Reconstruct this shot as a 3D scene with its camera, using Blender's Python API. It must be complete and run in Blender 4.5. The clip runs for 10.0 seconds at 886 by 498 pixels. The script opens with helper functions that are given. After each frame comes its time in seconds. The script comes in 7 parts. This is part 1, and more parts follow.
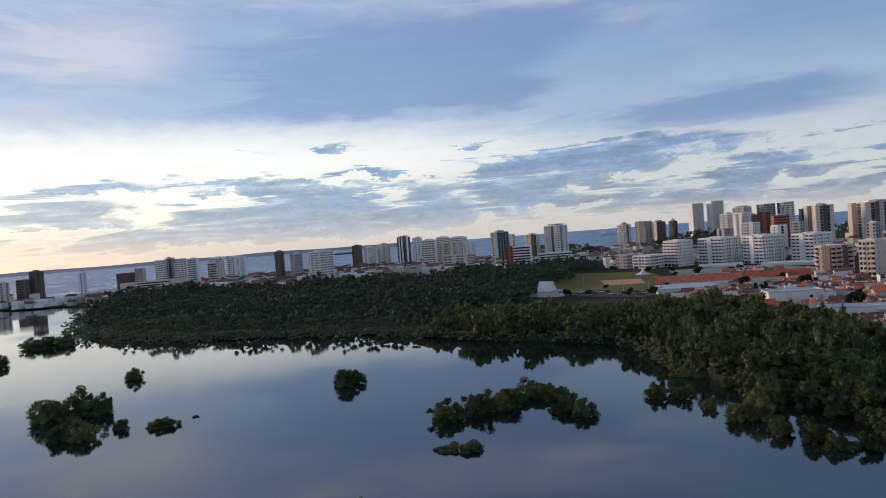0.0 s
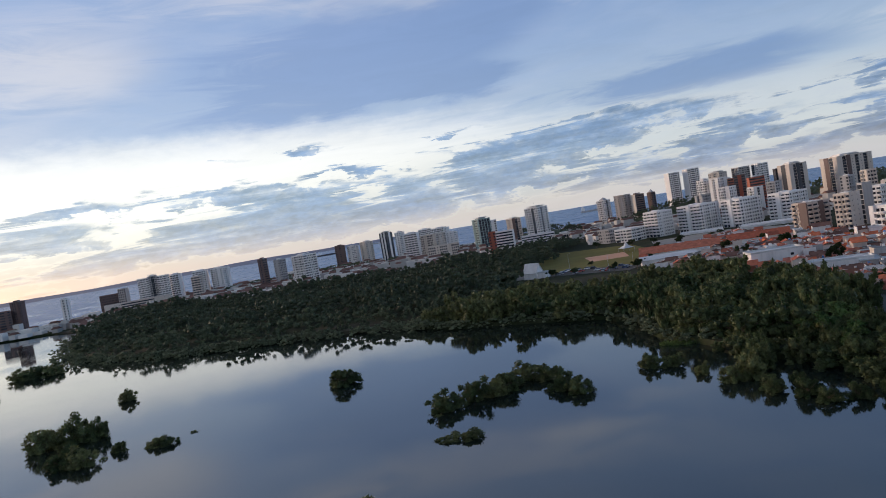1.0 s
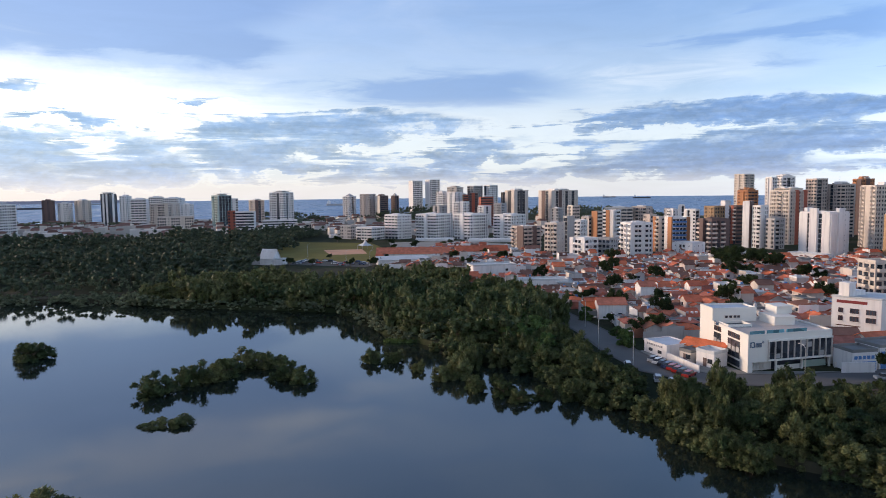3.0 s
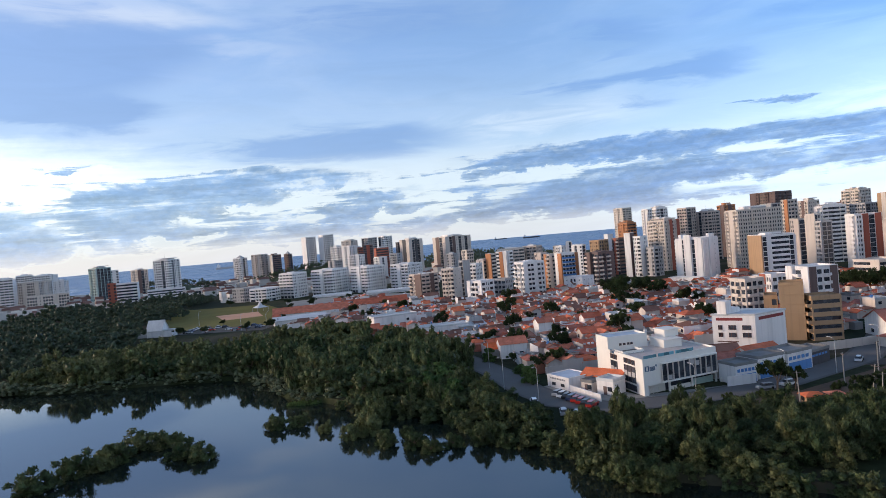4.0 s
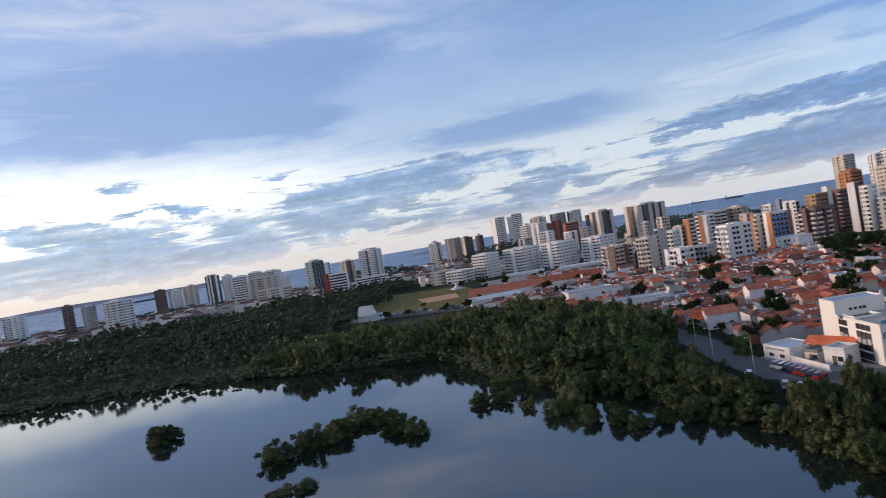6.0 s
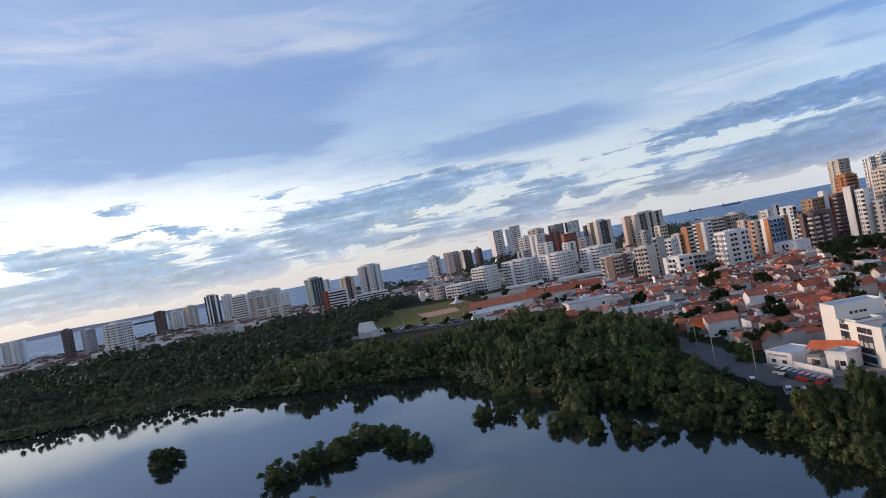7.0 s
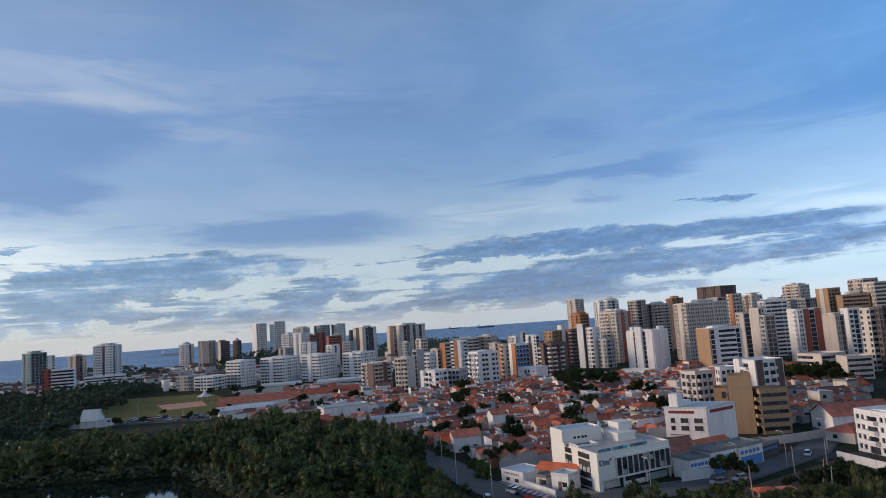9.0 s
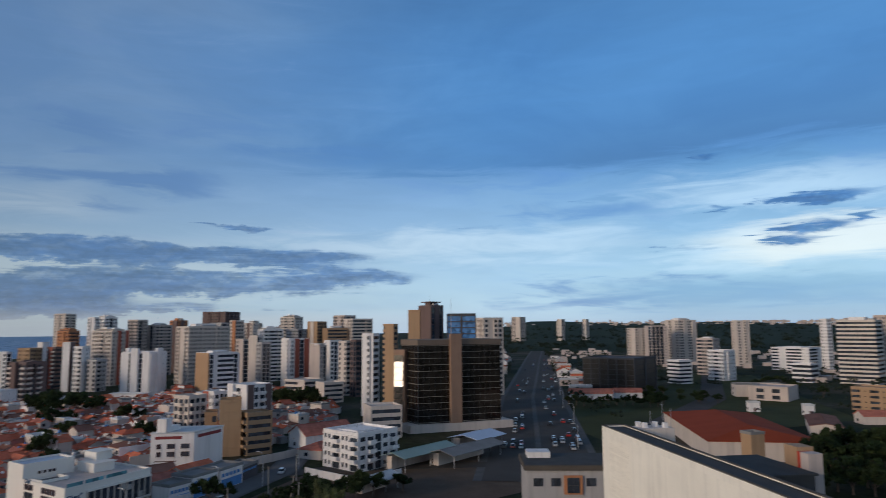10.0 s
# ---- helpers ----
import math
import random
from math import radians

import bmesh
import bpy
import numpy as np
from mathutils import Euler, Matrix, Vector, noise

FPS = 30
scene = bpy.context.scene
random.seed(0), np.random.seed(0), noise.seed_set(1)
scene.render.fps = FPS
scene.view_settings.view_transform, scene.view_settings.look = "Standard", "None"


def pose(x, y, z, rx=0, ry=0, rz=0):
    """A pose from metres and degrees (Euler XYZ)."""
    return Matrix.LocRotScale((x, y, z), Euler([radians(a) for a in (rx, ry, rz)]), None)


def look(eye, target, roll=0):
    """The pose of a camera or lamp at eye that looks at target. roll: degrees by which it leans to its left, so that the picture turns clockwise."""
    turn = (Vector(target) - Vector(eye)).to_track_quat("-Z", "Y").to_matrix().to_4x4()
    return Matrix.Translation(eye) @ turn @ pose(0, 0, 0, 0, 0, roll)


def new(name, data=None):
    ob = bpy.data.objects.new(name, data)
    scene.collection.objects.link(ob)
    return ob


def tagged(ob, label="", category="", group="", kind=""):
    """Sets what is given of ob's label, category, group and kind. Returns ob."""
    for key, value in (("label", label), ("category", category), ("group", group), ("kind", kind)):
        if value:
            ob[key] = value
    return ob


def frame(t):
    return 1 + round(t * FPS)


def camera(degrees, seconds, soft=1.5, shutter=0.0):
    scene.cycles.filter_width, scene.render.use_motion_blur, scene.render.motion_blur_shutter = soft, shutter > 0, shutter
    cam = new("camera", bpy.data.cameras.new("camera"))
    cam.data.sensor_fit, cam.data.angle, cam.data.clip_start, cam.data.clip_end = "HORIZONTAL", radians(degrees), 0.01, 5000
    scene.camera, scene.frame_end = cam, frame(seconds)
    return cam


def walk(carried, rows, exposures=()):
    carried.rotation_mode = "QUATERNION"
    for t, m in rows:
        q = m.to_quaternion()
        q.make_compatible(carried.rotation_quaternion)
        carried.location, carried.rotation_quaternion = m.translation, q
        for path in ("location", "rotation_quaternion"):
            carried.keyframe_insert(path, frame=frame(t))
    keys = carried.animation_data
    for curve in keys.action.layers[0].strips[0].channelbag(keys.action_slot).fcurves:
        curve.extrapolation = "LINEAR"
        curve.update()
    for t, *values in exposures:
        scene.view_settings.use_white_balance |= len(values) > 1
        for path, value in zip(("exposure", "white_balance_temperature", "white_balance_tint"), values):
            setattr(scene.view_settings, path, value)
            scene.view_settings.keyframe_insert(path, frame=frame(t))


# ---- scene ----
cam = camera(67.02, 10.0, soft=0.6, shutter=0.10)
# seconds, yaw, pitch, roll
PATH = [
    (0, -0.00, -1.18, 4.42),
    (0.5, 0.86, -2.62, 6.18),
    (1, -1.58, -2.13, 9.68),
    (1.2, -7.15, -0.91, 9.34),
    (1.5, -16.18, -3.41, 7.13),
    (2, -19.43, -6.43, 5.18),
    (2.5, -19.39, -6.75, 0.63),
    (3, -23.09, -4.88, 0.61),
    (3.2, -26.14, -3.87, 1.30),
    (4.3, -32.23, 0.06, 5.48),
    (4.5, -25.24, 0.34, 5.86),
    (4.7, -15.24, 0.08, 9.71),
    (5, -9.44, -1.70, 11.00),
    (5.5, -7.01, -0.69, 12.32),
    (6, -15.92, -0.91, 9.59),
    (6.2, -19.08, -1.23, 9.13),
    (7.3, -15.24, 0.85, 11.40),
    (7.5, -15.87, 1.12, 10.75),
    (8, -25.83, 1.65, 8.45),
    (8.5, -33.71, 1.92, 7.72),
    (9, -36.01, 6.26, 4.07),
    (9.5, -48.66, 5.61, 1.74),
    (9.7, -60.73, 5.25, -0.16),
    (10, -76.55, 6.62, 0.38),
]
# seconds, stops, white balance
TONE = [
    (0.0, -0.6, 6350, 11),
    (1.0, -0.55, 6350, 11),
    (2.0, -0.15, 6250, 9),
    (2.5, -0.08, 6280, 10),
    (3.2, -0.1, 6200, 11),
    (4.4, -0.15, 5950, 7),
    (5.0, -0.3, 6150, 9),
    (6.0, -0.35, 6200, 12),
    (7.5, -0.38, 6150, 10),
    (8.5, -0.47, 5980, 9),
    (9.0, -0.66, 5850, 6),
    (9.5, -0.88, 5600, 4),
    (10.0, -1.10, 5720, 4),
]
EYE = (0.0, 0.0, 44.0)
walk(cam, [(t, pose(*EYE, 90 + p, r, y)) for t, y, p, r in PATH], TONE)

# ---- world: evening sky with cloud layers, low sun behind thin cloud ----
SUN_AZ, SUN_EL = -50.0, 8.0


def sky_world():
    w = bpy.data.worlds.new("evening_sky")
    scene.world = w
    w.use_nodes = True
    nt = w.node_tree
    nt.nodes.clear()
    N = nt.nodes.new

    def lay(a, socket):
        if isinstance(a, (int, float)):
            socket.default_value = a
        elif isinstance(a, tuple):
            socket.default_value = a
        else:
            nt.links.new(a, socket)

    def M(op, a, b=0.0, c=0.0):
        n = N("ShaderNodeMath")
        n.operation = op
        for v, s in zip((a, b, c), n.inputs):
            lay(v, s)
        return n.outputs[0]

    def ramp(a, lo, hi, smooth=True):
        n = N("ShaderNodeMapRange")
        n.interpolation_type = "SMOOTHSTEP" if smooth else "LINEAR"
        lay(a, n.inputs[0])
        n.inputs[1].default_value, n.inputs[2].default_value = lo, hi
        return n.outputs[0]

    def mix(f, a, b):
        n = N("ShaderNodeMix")
        n.data_type = "RGBA"
        lay(f, n.inputs[0])
        for v, s in ((a, n.inputs[6]), (b, n.inputs[7])):
            if isinstance(v, tuple):
                s.default_value = (*v, 1)
            else:
                nt.links.new(v, s)
        return n.outputs[2]

    def vec(x, y, z):
        n = N("ShaderNodeCombineXYZ")
        for v, s in zip((x, y, z), n.inputs):
            lay(v, s)
        return n.outputs[0]

    def noise_at(v, scale, detail, rough=0.5, warp=0.0):
        n = N("ShaderNodeTexNoise")
        nt.links.new(v, n.inputs["Vector"])
        n.inputs["Scale"].default_value = scale
        n.inputs["Detail"].default_value = detail
        n.inputs["Roughness"].default_value = rough
        n.inputs["Distortion"].default_value = warp
        return n.outputs[0]

    tc = N("ShaderNodeTexCoord")
    sep = N("ShaderNodeSeparateXYZ")
    nt.links.new(tc.outputs["Generated"], sep.inputs[0])
    dx, dy, dz = sep.outputs
    az = M("MULTIPLY", M("ARCTAN2", dx, dy), 57.2958)
    el = M("MULTIPLY", M("ARCSINE", dz), 57.2958)
    up = M("MAXIMUM", el, 0.0)
    away = ramp(az, -10.0, 100.0, False)
    # plan of the high cloud deck: flat layer seen in perspective
    den = M("ADD", M("MAXIMUM", dz, 0.0), 0.10)
    deck = vec(M("DIVIDE", dx, den), M("DIVIDE", dy, den), 0.0)
    big = noise_at(deck, 0.55, 5, 0.5, 0.6)
    mid = noise_at(deck, 1.6, 7, 0.55, 0.4)
    feathers = noise_at(vec(M("MULTIPLY", az, 0.05), M("MULTIPLY", el, 0.30), 11.0), 2.2, 12, 0.6, 0.8)
    # billows and flat streaks that break up the low cloud
    billow = noise_at(vec(M("MULTIPLY", az, 0.30), M("MULTIPLY", el, 0.62), 21.0), 1.25, 12, 0.60, 0.15)
    billow_up = noise_at(vec(M("MULTIPLY", az, 0.30), M("MULTIPLY_ADD", el, 0.62, 0.22), 21.0), 1.25, 12, 0.60, 0.15)
    strand = noise_at(vec(M("MULTIPLY", az, 0.085), M("MULTIPLY", el, 0.95), 7.0), 1.5, 12, 0.60, 0.4)
    fluff = noise_at(vec(M("MULTIPLY", az, 0.5), M("MULTIPLY", el, 1.1), 41.0), 1.6, 10, 0.62, 0.3)
    strand_n = M("SUBTRACT", strand, 0.5)
    billow_n = M("MULTIPLY", M("SUBTRACT", billow, 0.5), M("MULTIPLY_ADD", ramp(az, 72.0, 36.0), 0.6, 0.4))
    chart = vec(M("ADD", az, M("MULTIPLY", strand_n, 15.0)), M("ADD", el, M("MULTIPLY", billow_n, 3.2)), 0.0)
    chart_soft = vec(M("ADD", az, M("MULTIPLY", M("SUBTRACT", feathers, 0.5), 14.0)), M("ADD", el, M("MULTIPLY", M("SUBTRACT", mid, 0.5), 4.0)), 0.0)

    def heaped(total, where, clouds):
        """Adds to a thickness field the clouds given by heading, height, half width, half depth (degrees) and weight."""
        for i, (a0, e0, ra, re, w) in enumerate(clouds):
            if i % 6 == 5:  # keeps the sum in short runs
                step = N("ShaderNodeVectorMath")
                step.operation = "MULTIPLY_ADD"
                nt.links.new(total, step.inputs[0])
                step.inputs[1].default_value = (1e-7, 1e-7, 1e-7)
                nt.links.new(where, step.inputs[2])
                where = step.outputs[0]
            n = N("ShaderNodeMapping")
            n.vector_type = "TEXTURE"
            n.inputs["Location"].default_value = (a0, e0, 0)
            n.inputs["Scale"].default_value = (ra, re, 1)
            nt.links.new(where, n.inputs[0])
            r = N("ShaderNodeVectorMath")
            r.operation = "LENGTH"
            nt.links.new(n.outputs[0], r.inputs[0])
            k = N("ShaderNodeMapRange")
            k.interpolation_type = "SMOOTHSTEP"
            nt.links.new(r.outputs["Value"], k.inputs[0])
            k.inputs[1].default_value, k.inputs[2].default_value = 1.5, 0.2
            k.inputs[4].default_value = w
            total = k.outputs[0] if total is None else M("ADD", total, k.outputs[0])
        return total

    sea_clouds = (
        (15.9, 5.8, 10.2, 1.17, 0.95), (4.0, 5.8, 5.5, 0.56, 0.6), (7.3, 3.8, 6.0, 1.03, 0.95), (40.7, 6.1, 7.8, 0.95, 1.0),
        (48.6, 5.9, 4.5, 1.3, 0.9), (44.6, 3.4, 9.8, 1.0, 0.95), (33.5, 3.9, 2.4, 0.72, 0.7), (42.5, 2.1, 8.6, 1.2, 0.8),
        (26.4, 4.0, 4.3, 0.67, 0.7), (24.5, 2.9, 6.5, 0.45, 0.8), (22.3, 1.7, 3.6, 1.11, 0.8), (29.5, 1.2, 2.0, 1.0, 0.8),
        (32.7, 1.1, 2.0, 0.61, 0.75), (39.9, 5.2, 4.1, 0.25, 0.4), (38.6, 1.8, 4.9, 0.33, 0.5), (23.5, 0.9, 7.1, 0.5, 0.4),
    )
    sun_clouds = (
        (-8.8, 7.9, 2.1, 0.5, 0.95), (-5.0, 5.9, 1.8, 0.56, 0.55), (4.4, 7.6, 2.9, 0.36, 0.6), (-10.4, 3.1, 3.9, 1.1, 0.7),
        (-1.1, 2.8, 2.9, 1.6, 0.85), (-5.3, 1.5, 10.6, 1.3, 0.6), (-9.2, 4.8, 5.2, 0.4, 0.6), (5.7, 2.3, 2.7, 0.95, 0.75),
        (10.3, 1.9, 2.5, 0.83, 0.75), (16.0, 2.1, 3.1, 1.11, 0.75), (-3.5, 4.4, 3.0, 0.45, 0.5), (-1.2, 1.1, 4.1, 0.9, 0.5),
        (15.0, 4.2, 4.9, 0.5, 0.5),
    )
    west_clouds = (
        (-26.4, 5.7, 3.4, 0.45, 0.65), (-17.1, 5.2, 6.2, 0.6, 0.75), (-13.7, 3.1, 8.3, 1.1, 0.8), (-7.5, 3.1, 1.2, 1.4, 0.8),
        (-29.4, 3.7, 4.7, 1.4, 0.8), (-20.5, 1.6, 7.3, 0.9, 0.8), (-28.2, 0.8, 6.4, 1.1, 0.5), (-5.1, 5.8, 1.7, 0.4, 0.6),
        (-15.8, 8.0, 1.8, 0.3, 0.5), (-9.3, 1.0, 2.7, 0.8, 0.6),
    )
    east_clouds = (
        (50.5, 6.0, 5.5, 1.0, 0.6), (59.9, 5.8, 11.7, 0.83, 0.9), (56.0, 3.5, 11.0, 1.1, 0.8), (68.2, 4.3, 7.0, 0.8, 0.8),
        (46.3, 1.9, 3.7, 1.2, 0.5), (54.2, 1.6, 4.5, 0.58, 0.5), (106.9, 9.4, 4.4, 0.7, 0.85), (99.9, 9.1, 1.6, 0.36, 0.6),
        (105.8, 7.4, 3.2, 0.6, 0.9), (109.3, 7.9, 1.3, 0.61, 0.7), (103.9, 6.3, 2.5, 0.6, 0.85), (95.5, 6.2, 2.1, 0.25, 0.6),
        (89.1, 10.6, 2.3, 0.5, 0.6), (60.2, 8.3, 3.6, 0.31, 0.65), (79.6, 8.4, 2.5, 0.28, 0.5), (99.2, 13.3, 2.2, 0.45, 0.6),
    )
    high_clouds = (
        (22.8, 8.5, 11.5, 1.7, 0.9), (2.5, 11.5, 6.4, 1.28, 0.5), (47.1, 11.4, 6.1, 0.72, 0.5), (49.3, 9.6, 3.4, 0.61, 0.5),
        (-4.9, 14.0, 13.0, 4.0, 0.85), (6.4, 15.8, 8.2, 2.4, 0.6), (1.2, 11.4, 8.2, 1.1, 0.6), (54.0, 11.5, 4.8, 1.2, 0.7),
        (66.9, 14.5, 7.5, 1.0, 0.5), (49.0, 14.9, 3.6, 1.7, 0.45), (97.0, 2.6, 17.0, 1.4, 0.6), (88.7, 9.6, 9.4, 0.9, 0.45),
        (30.0, 18.5, 14.0, 2.6, 0.5),
    )
    pale_clouds = (
        (-27.0, 16.0, 9.0, 3.2, 0.8), (-2.0, 20.0, 22.0, 2.2, 0.55), (8.0, 18.2, 9.0, 0.9, 0.55), (17.0, 16.4, 7.0, 0.8, 0.35),
        (42.4, 9.2, 9.0, 1.8, 0.6), (80.0, 7.0, 20.0, 1.6, 0.75), (103.0, 5.6, 9.0, 1.6, 0.8), (104.0, 10.6, 13.0, 1.9, 0.75), (-31.0, 11.0, 7.0, 2.0, 0.35),
    )
    # clear air, from pale at the skyline to blue, and bluer away from the sun
    low = mix(away, (0.70, 0.77, 0.89), (0.46, 0.65, 0.83))
    high = mix(away, (0.37, 0.50, 0.80), (0.075, 0.245, 0.54))
    col = mix(ramp(up, 1.0, 17.0), low, high)
    # thin veil and the high deck
    pale = mix(away, (0.82, 0.80, 0.86), (0.62, 0.76, 0.90))
    col = mix(M("MULTIPLY", ramp(mid, 0.40, 0.72), 0.30), col, mix(away, (0.72, 0.75, 0.88), (0.24, 0.46, 0.76)))
    soft_pale = M("ADD", heaped(None, chart_soft, pale_clouds), M("MULTIPLY", M("SUBTRACT", feathers, 0.5), 1.3))
    col = mix(M("MULTIPLY", ramp(soft_pale, 0.05, 0.95), 0.85), col, pale)
    soft_dark = M("ADD", heaped(None, chart_soft, high_clouds), M("MULTIPLY", M("SUBTRACT", feathers, 0.5), 1.6))
    soft_dark = M("ADD", soft_dark, M("MULTIPLY", M("MULTIPLY", ramp(big, 0.46, 0.62), ramp(up, 7.0, 14.0)), 0.35))
    col = mix(M("MULTIPLY", ramp(soft_dark, 0.06, 0.78), 0.90), col, mix(away, (0.27, 0.385, 0.69), (0.09, 0.24, 0.55)))
    # bright glow of the hidden sun and the lit gaps beside it
    g_el = M("DIVIDE", M("SUBTRACT", M("ADD", el, M("MULTIPLY", billow_n, 2.0)), 6.2), 4.0)
    g_az = M("DIVIDE", M("SUBTRACT", M("ADD", az, M("MULTIPLY", strand_n, 14.0)), -22.0), 34.0)
    g = M("ADD", M("MULTIPLY", g_el, g_el), M("MULTIPLY", g_az, g_az))
    col = mix(M("MULTIPLY", ramp(g, 1.5, 0.15), 0.92), col, (1.28, 1.24, 1.19))
    g2_el = M("DIVIDE", M("SUBTRACT", el, 4.2), 3.4)
    g2_az = M("DIVIDE", M("SUBTRACT", az, 30.0), 42.0)
    g2 = M("ADD", M("MULTIPLY", g2_el, g2_el), M("MULTIPLY", g2_az, g2_az))
    col = mix(M("MULTIPLY", ramp(g2, 1.3, 0.2), 0.42), col, (0.90, 0.89, 0.88))
    # heavy deck to the east, with a sharp lower edge
    lip = M("MULTIPLY_ADD", ramp(az, 86.0, 100.0), 0.6, 12.7)
    lip = M("ADD", lip, M("MULTIPLY", M("SUBTRACT", feathers, 0.5), 4.5))
    over = M("MULTIPLY", ramp(M("SUBTRACT", el, lip), -0.6, 1.2), ramp(az, 52.0, 84.0))
    edge_dark = M("MULTIPLY", ramp(M("SUBTRACT", el, lip), 6.0, 0.6), ramp(az, 70.0, 96.0))
    col = mix(M("MULTIPLY", over, 0.90), col, mix(M("MULTIPLY", edge_dark, 0.75), mix(ramp(mid, 0.35, 0.65), (0.075, 0.215, 0.50), (0.095, 0.26, 0.57)), (0.050, 0.150, 0.375)))
    bright_e = M("DIVIDE", M("SUBTRACT", M("ADD", el, M("MULTIPLY", strand_n, 3.0)), 6.4), 1.9)
    bright_a = M("DIVIDE", M("SUBTRACT", az, 109.0), 12.0)
    col = mix(M("MULTIPLY", ramp(M("ADD", M("MULTIPLY", bright_e, bright_e), M("MULTIPLY", bright_a, bright_a)), 1.3, 0.1), 0.85), col, (0.98, 0.95, 0.90))
    # grey bank low over the western sea
    murk = M("MULTIPLY", ramp(M("ADD", el, M("MULTIPLY", billow_n, 1.5)), 2.6, 0.9), ramp(az, 52.0, 20.0))
    col = mix(M("MULTIPLY", murk, 0.65), col, (0.58, 0.63, 0.74))
    # blue-grey bank along the eastern skyline
    bank = M("MULTIPLY", ramp(M("ADD", el, M("MULTIPLY", M("SUBTRACT", feathers, 0.5), 2.2)), 4.1, 2.7), ramp(az, 85.0, 98.0))
    col = mix(M("MULTIPLY", bank, 0.75), col, (0.20, 0.41, 0.68))
    # low cloud: bright where thin, blue-grey where thick, lit on the upper billows
    thick = heaped(None, chart, sea_clouds + sun_clouds)
    thick = heaped(thick, chart, west_clouds + east_clouds)
    col = mix(M("MULTIPLY", ramp(thick, 0.12, 1.0), 0.55), col, mix(away, (0.46, 0.57, 0.78), (0.07, 0.21, 0.47)))
    rough = M("ADD", M("MULTIPLY", strand_n, 2.6), M("MULTIPLY", billow_n, 1.9))
    low_sky = M("MULTIPLY", ramp(up, 9.5, 5.0), ramp(az, 90.0, 60.0))
    rough = M("MULTIPLY", rough, M("MAXIMUM", ramp(thick, 0.0, 0.35), low_sky))
    d = M("ADD", M("SUBTRACT", thick, M("SUBTRACT", 0.42, M("MULTIPLY_ADD", low_sky, 0.26, M("MULTIPLY", M("MULTIPLY", ramp(up, 3.8, 2.4), ramp(az, 66.0, 44.0)), 0.14)))), rough)
    d = M("SUBTRACT", d, M("MULTIPLY", ramp(up, 0.9, 0.2), 0.5))
    cover = ramp(d, -0.10, 0.36)
    body = ramp(d, -0.05, 0.42)
    core = ramp(d, 0.28, 1.0)
    tops = ramp(M("SUBTRACT", billow, billow_up), -0.04, 0.12)
    near_sun = ramp(az, 34.0, -14.0)
    rim = mix(M("MULTIPLY", ramp(az, 62.0, -6.0), 0.9), col, mix(near_sun, (0.98, 0.94, 0.88), (1.30, 1.26, 1.20)))
    lit = mix(away, (0.76, 0.79, 0.87), (0.12, 0.27, 0.53))
    shade = mix(away, (0.34, 0.48, 0.75), (0.030, 0.140, 0.42))
    deep = mix(away, (0.21, 0.36, 0.68), (0.014, 0.088, 0.33))
    cloud_col = mix(M("MULTIPLY", tops, M("MULTIPLY_ADD", core, -0.4, 0.55)), mix(core, shade, deep), lit)
    fold = N("ShaderNodeVectorMath")
    fold.operation = "SCALE"
    nt.links.new(cloud_col, fold.inputs[0])
    nt.links.new(M("ADD", M("MULTIPLY_ADD", strand_n, -0.9, 1.0), M("MULTIPLY", M("SUBTRACT", fluff, 0.5), 0.9)), fold.inputs["Scale"])
    col = mix(cover, col, mix(body, rim, fold.outputs[0]))
    # haze and a warm band just over the sea
    col = mix(M("MULTIPLY", ramp(up, 2.2, 0.0), 0.45), col, mix(away, (0.66, 0.70, 0.78), (0.40, 0.53, 0.70)))
    warm_b = M("MULTIPLY", M("MULTIPLY", ramp(up, 1.7, 0.5), ramp(az, -16.0, 8.0)), ramp(az, 84.0, 60.0))
    col = mix(M("MULTIPLY", warm_b, 0.25), col, (0.88, 0.82, 0.80))
    grain = M("MULTIPLY_ADD", M("SUBTRACT", feathers, 0.5), 0.22, 1.0)
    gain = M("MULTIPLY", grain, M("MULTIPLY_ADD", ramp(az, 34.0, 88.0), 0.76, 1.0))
    scale_c = N("ShaderNodeVectorMath")
    scale_c.operation = "SCALE"
    nt.links.new(col, scale_c.inputs[0])
    nt.links.new(gain, scale_c.inputs["Scale"])
    col = scale_c.outputs[0]
    # darker cloud overhead, above the view, added to dim the light from above
    col = mix(M("MULTIPLY", ramp(el, 20.0, 42.0), 0.82), col, (0.07, 0.105, 0.19))
    # round the sun, beyond the view, the thin cloud is bright and warm
    sx, sy, sz = (math.sin(radians(SUN_AZ)) * math.cos(radians(SUN_EL)), math.cos(radians(SUN_AZ)) * math.cos(radians(SUN_EL)), math.sin(radians(SUN_EL)))
    near = M("ADD", M("ADD", M("MULTIPLY", dx, sx), M("MULTIPLY", dy, sy)), M("MULTIPLY", dz, sz))
    col = mix(M("MULTIPLY", ramp(near, 0.976, 1.0), 0.95), col, (7.0, 5.6, 4.0))
    # unseen sky behind the eye, its tone set to light the walls facing it
    behind = ramp(dy, -0.4, -0.85)
    col = mix(M("MULTIPLY", behind, 0.8), col, (0.56, 0.61, 0.71))
    cloud = N("ShaderNodeBackground")
    nt.links.new(col, cloud.inputs[0])
    cloud.inputs[1].default_value = 1.0
    air = N("ShaderNodeTexSky")
    air.sky_type, air.sun_disc = "NISHITA", False
    air.sun_elevation, air.sun_rotation = radians(SUN_EL), radians(SUN_AZ)
    air.dust_density = 0.2
    clear = N("ShaderNodeBackground")
    nt.links.new(air.outputs[0], clear.inputs[0])
    clear.inputs[1].default_value = 0.05
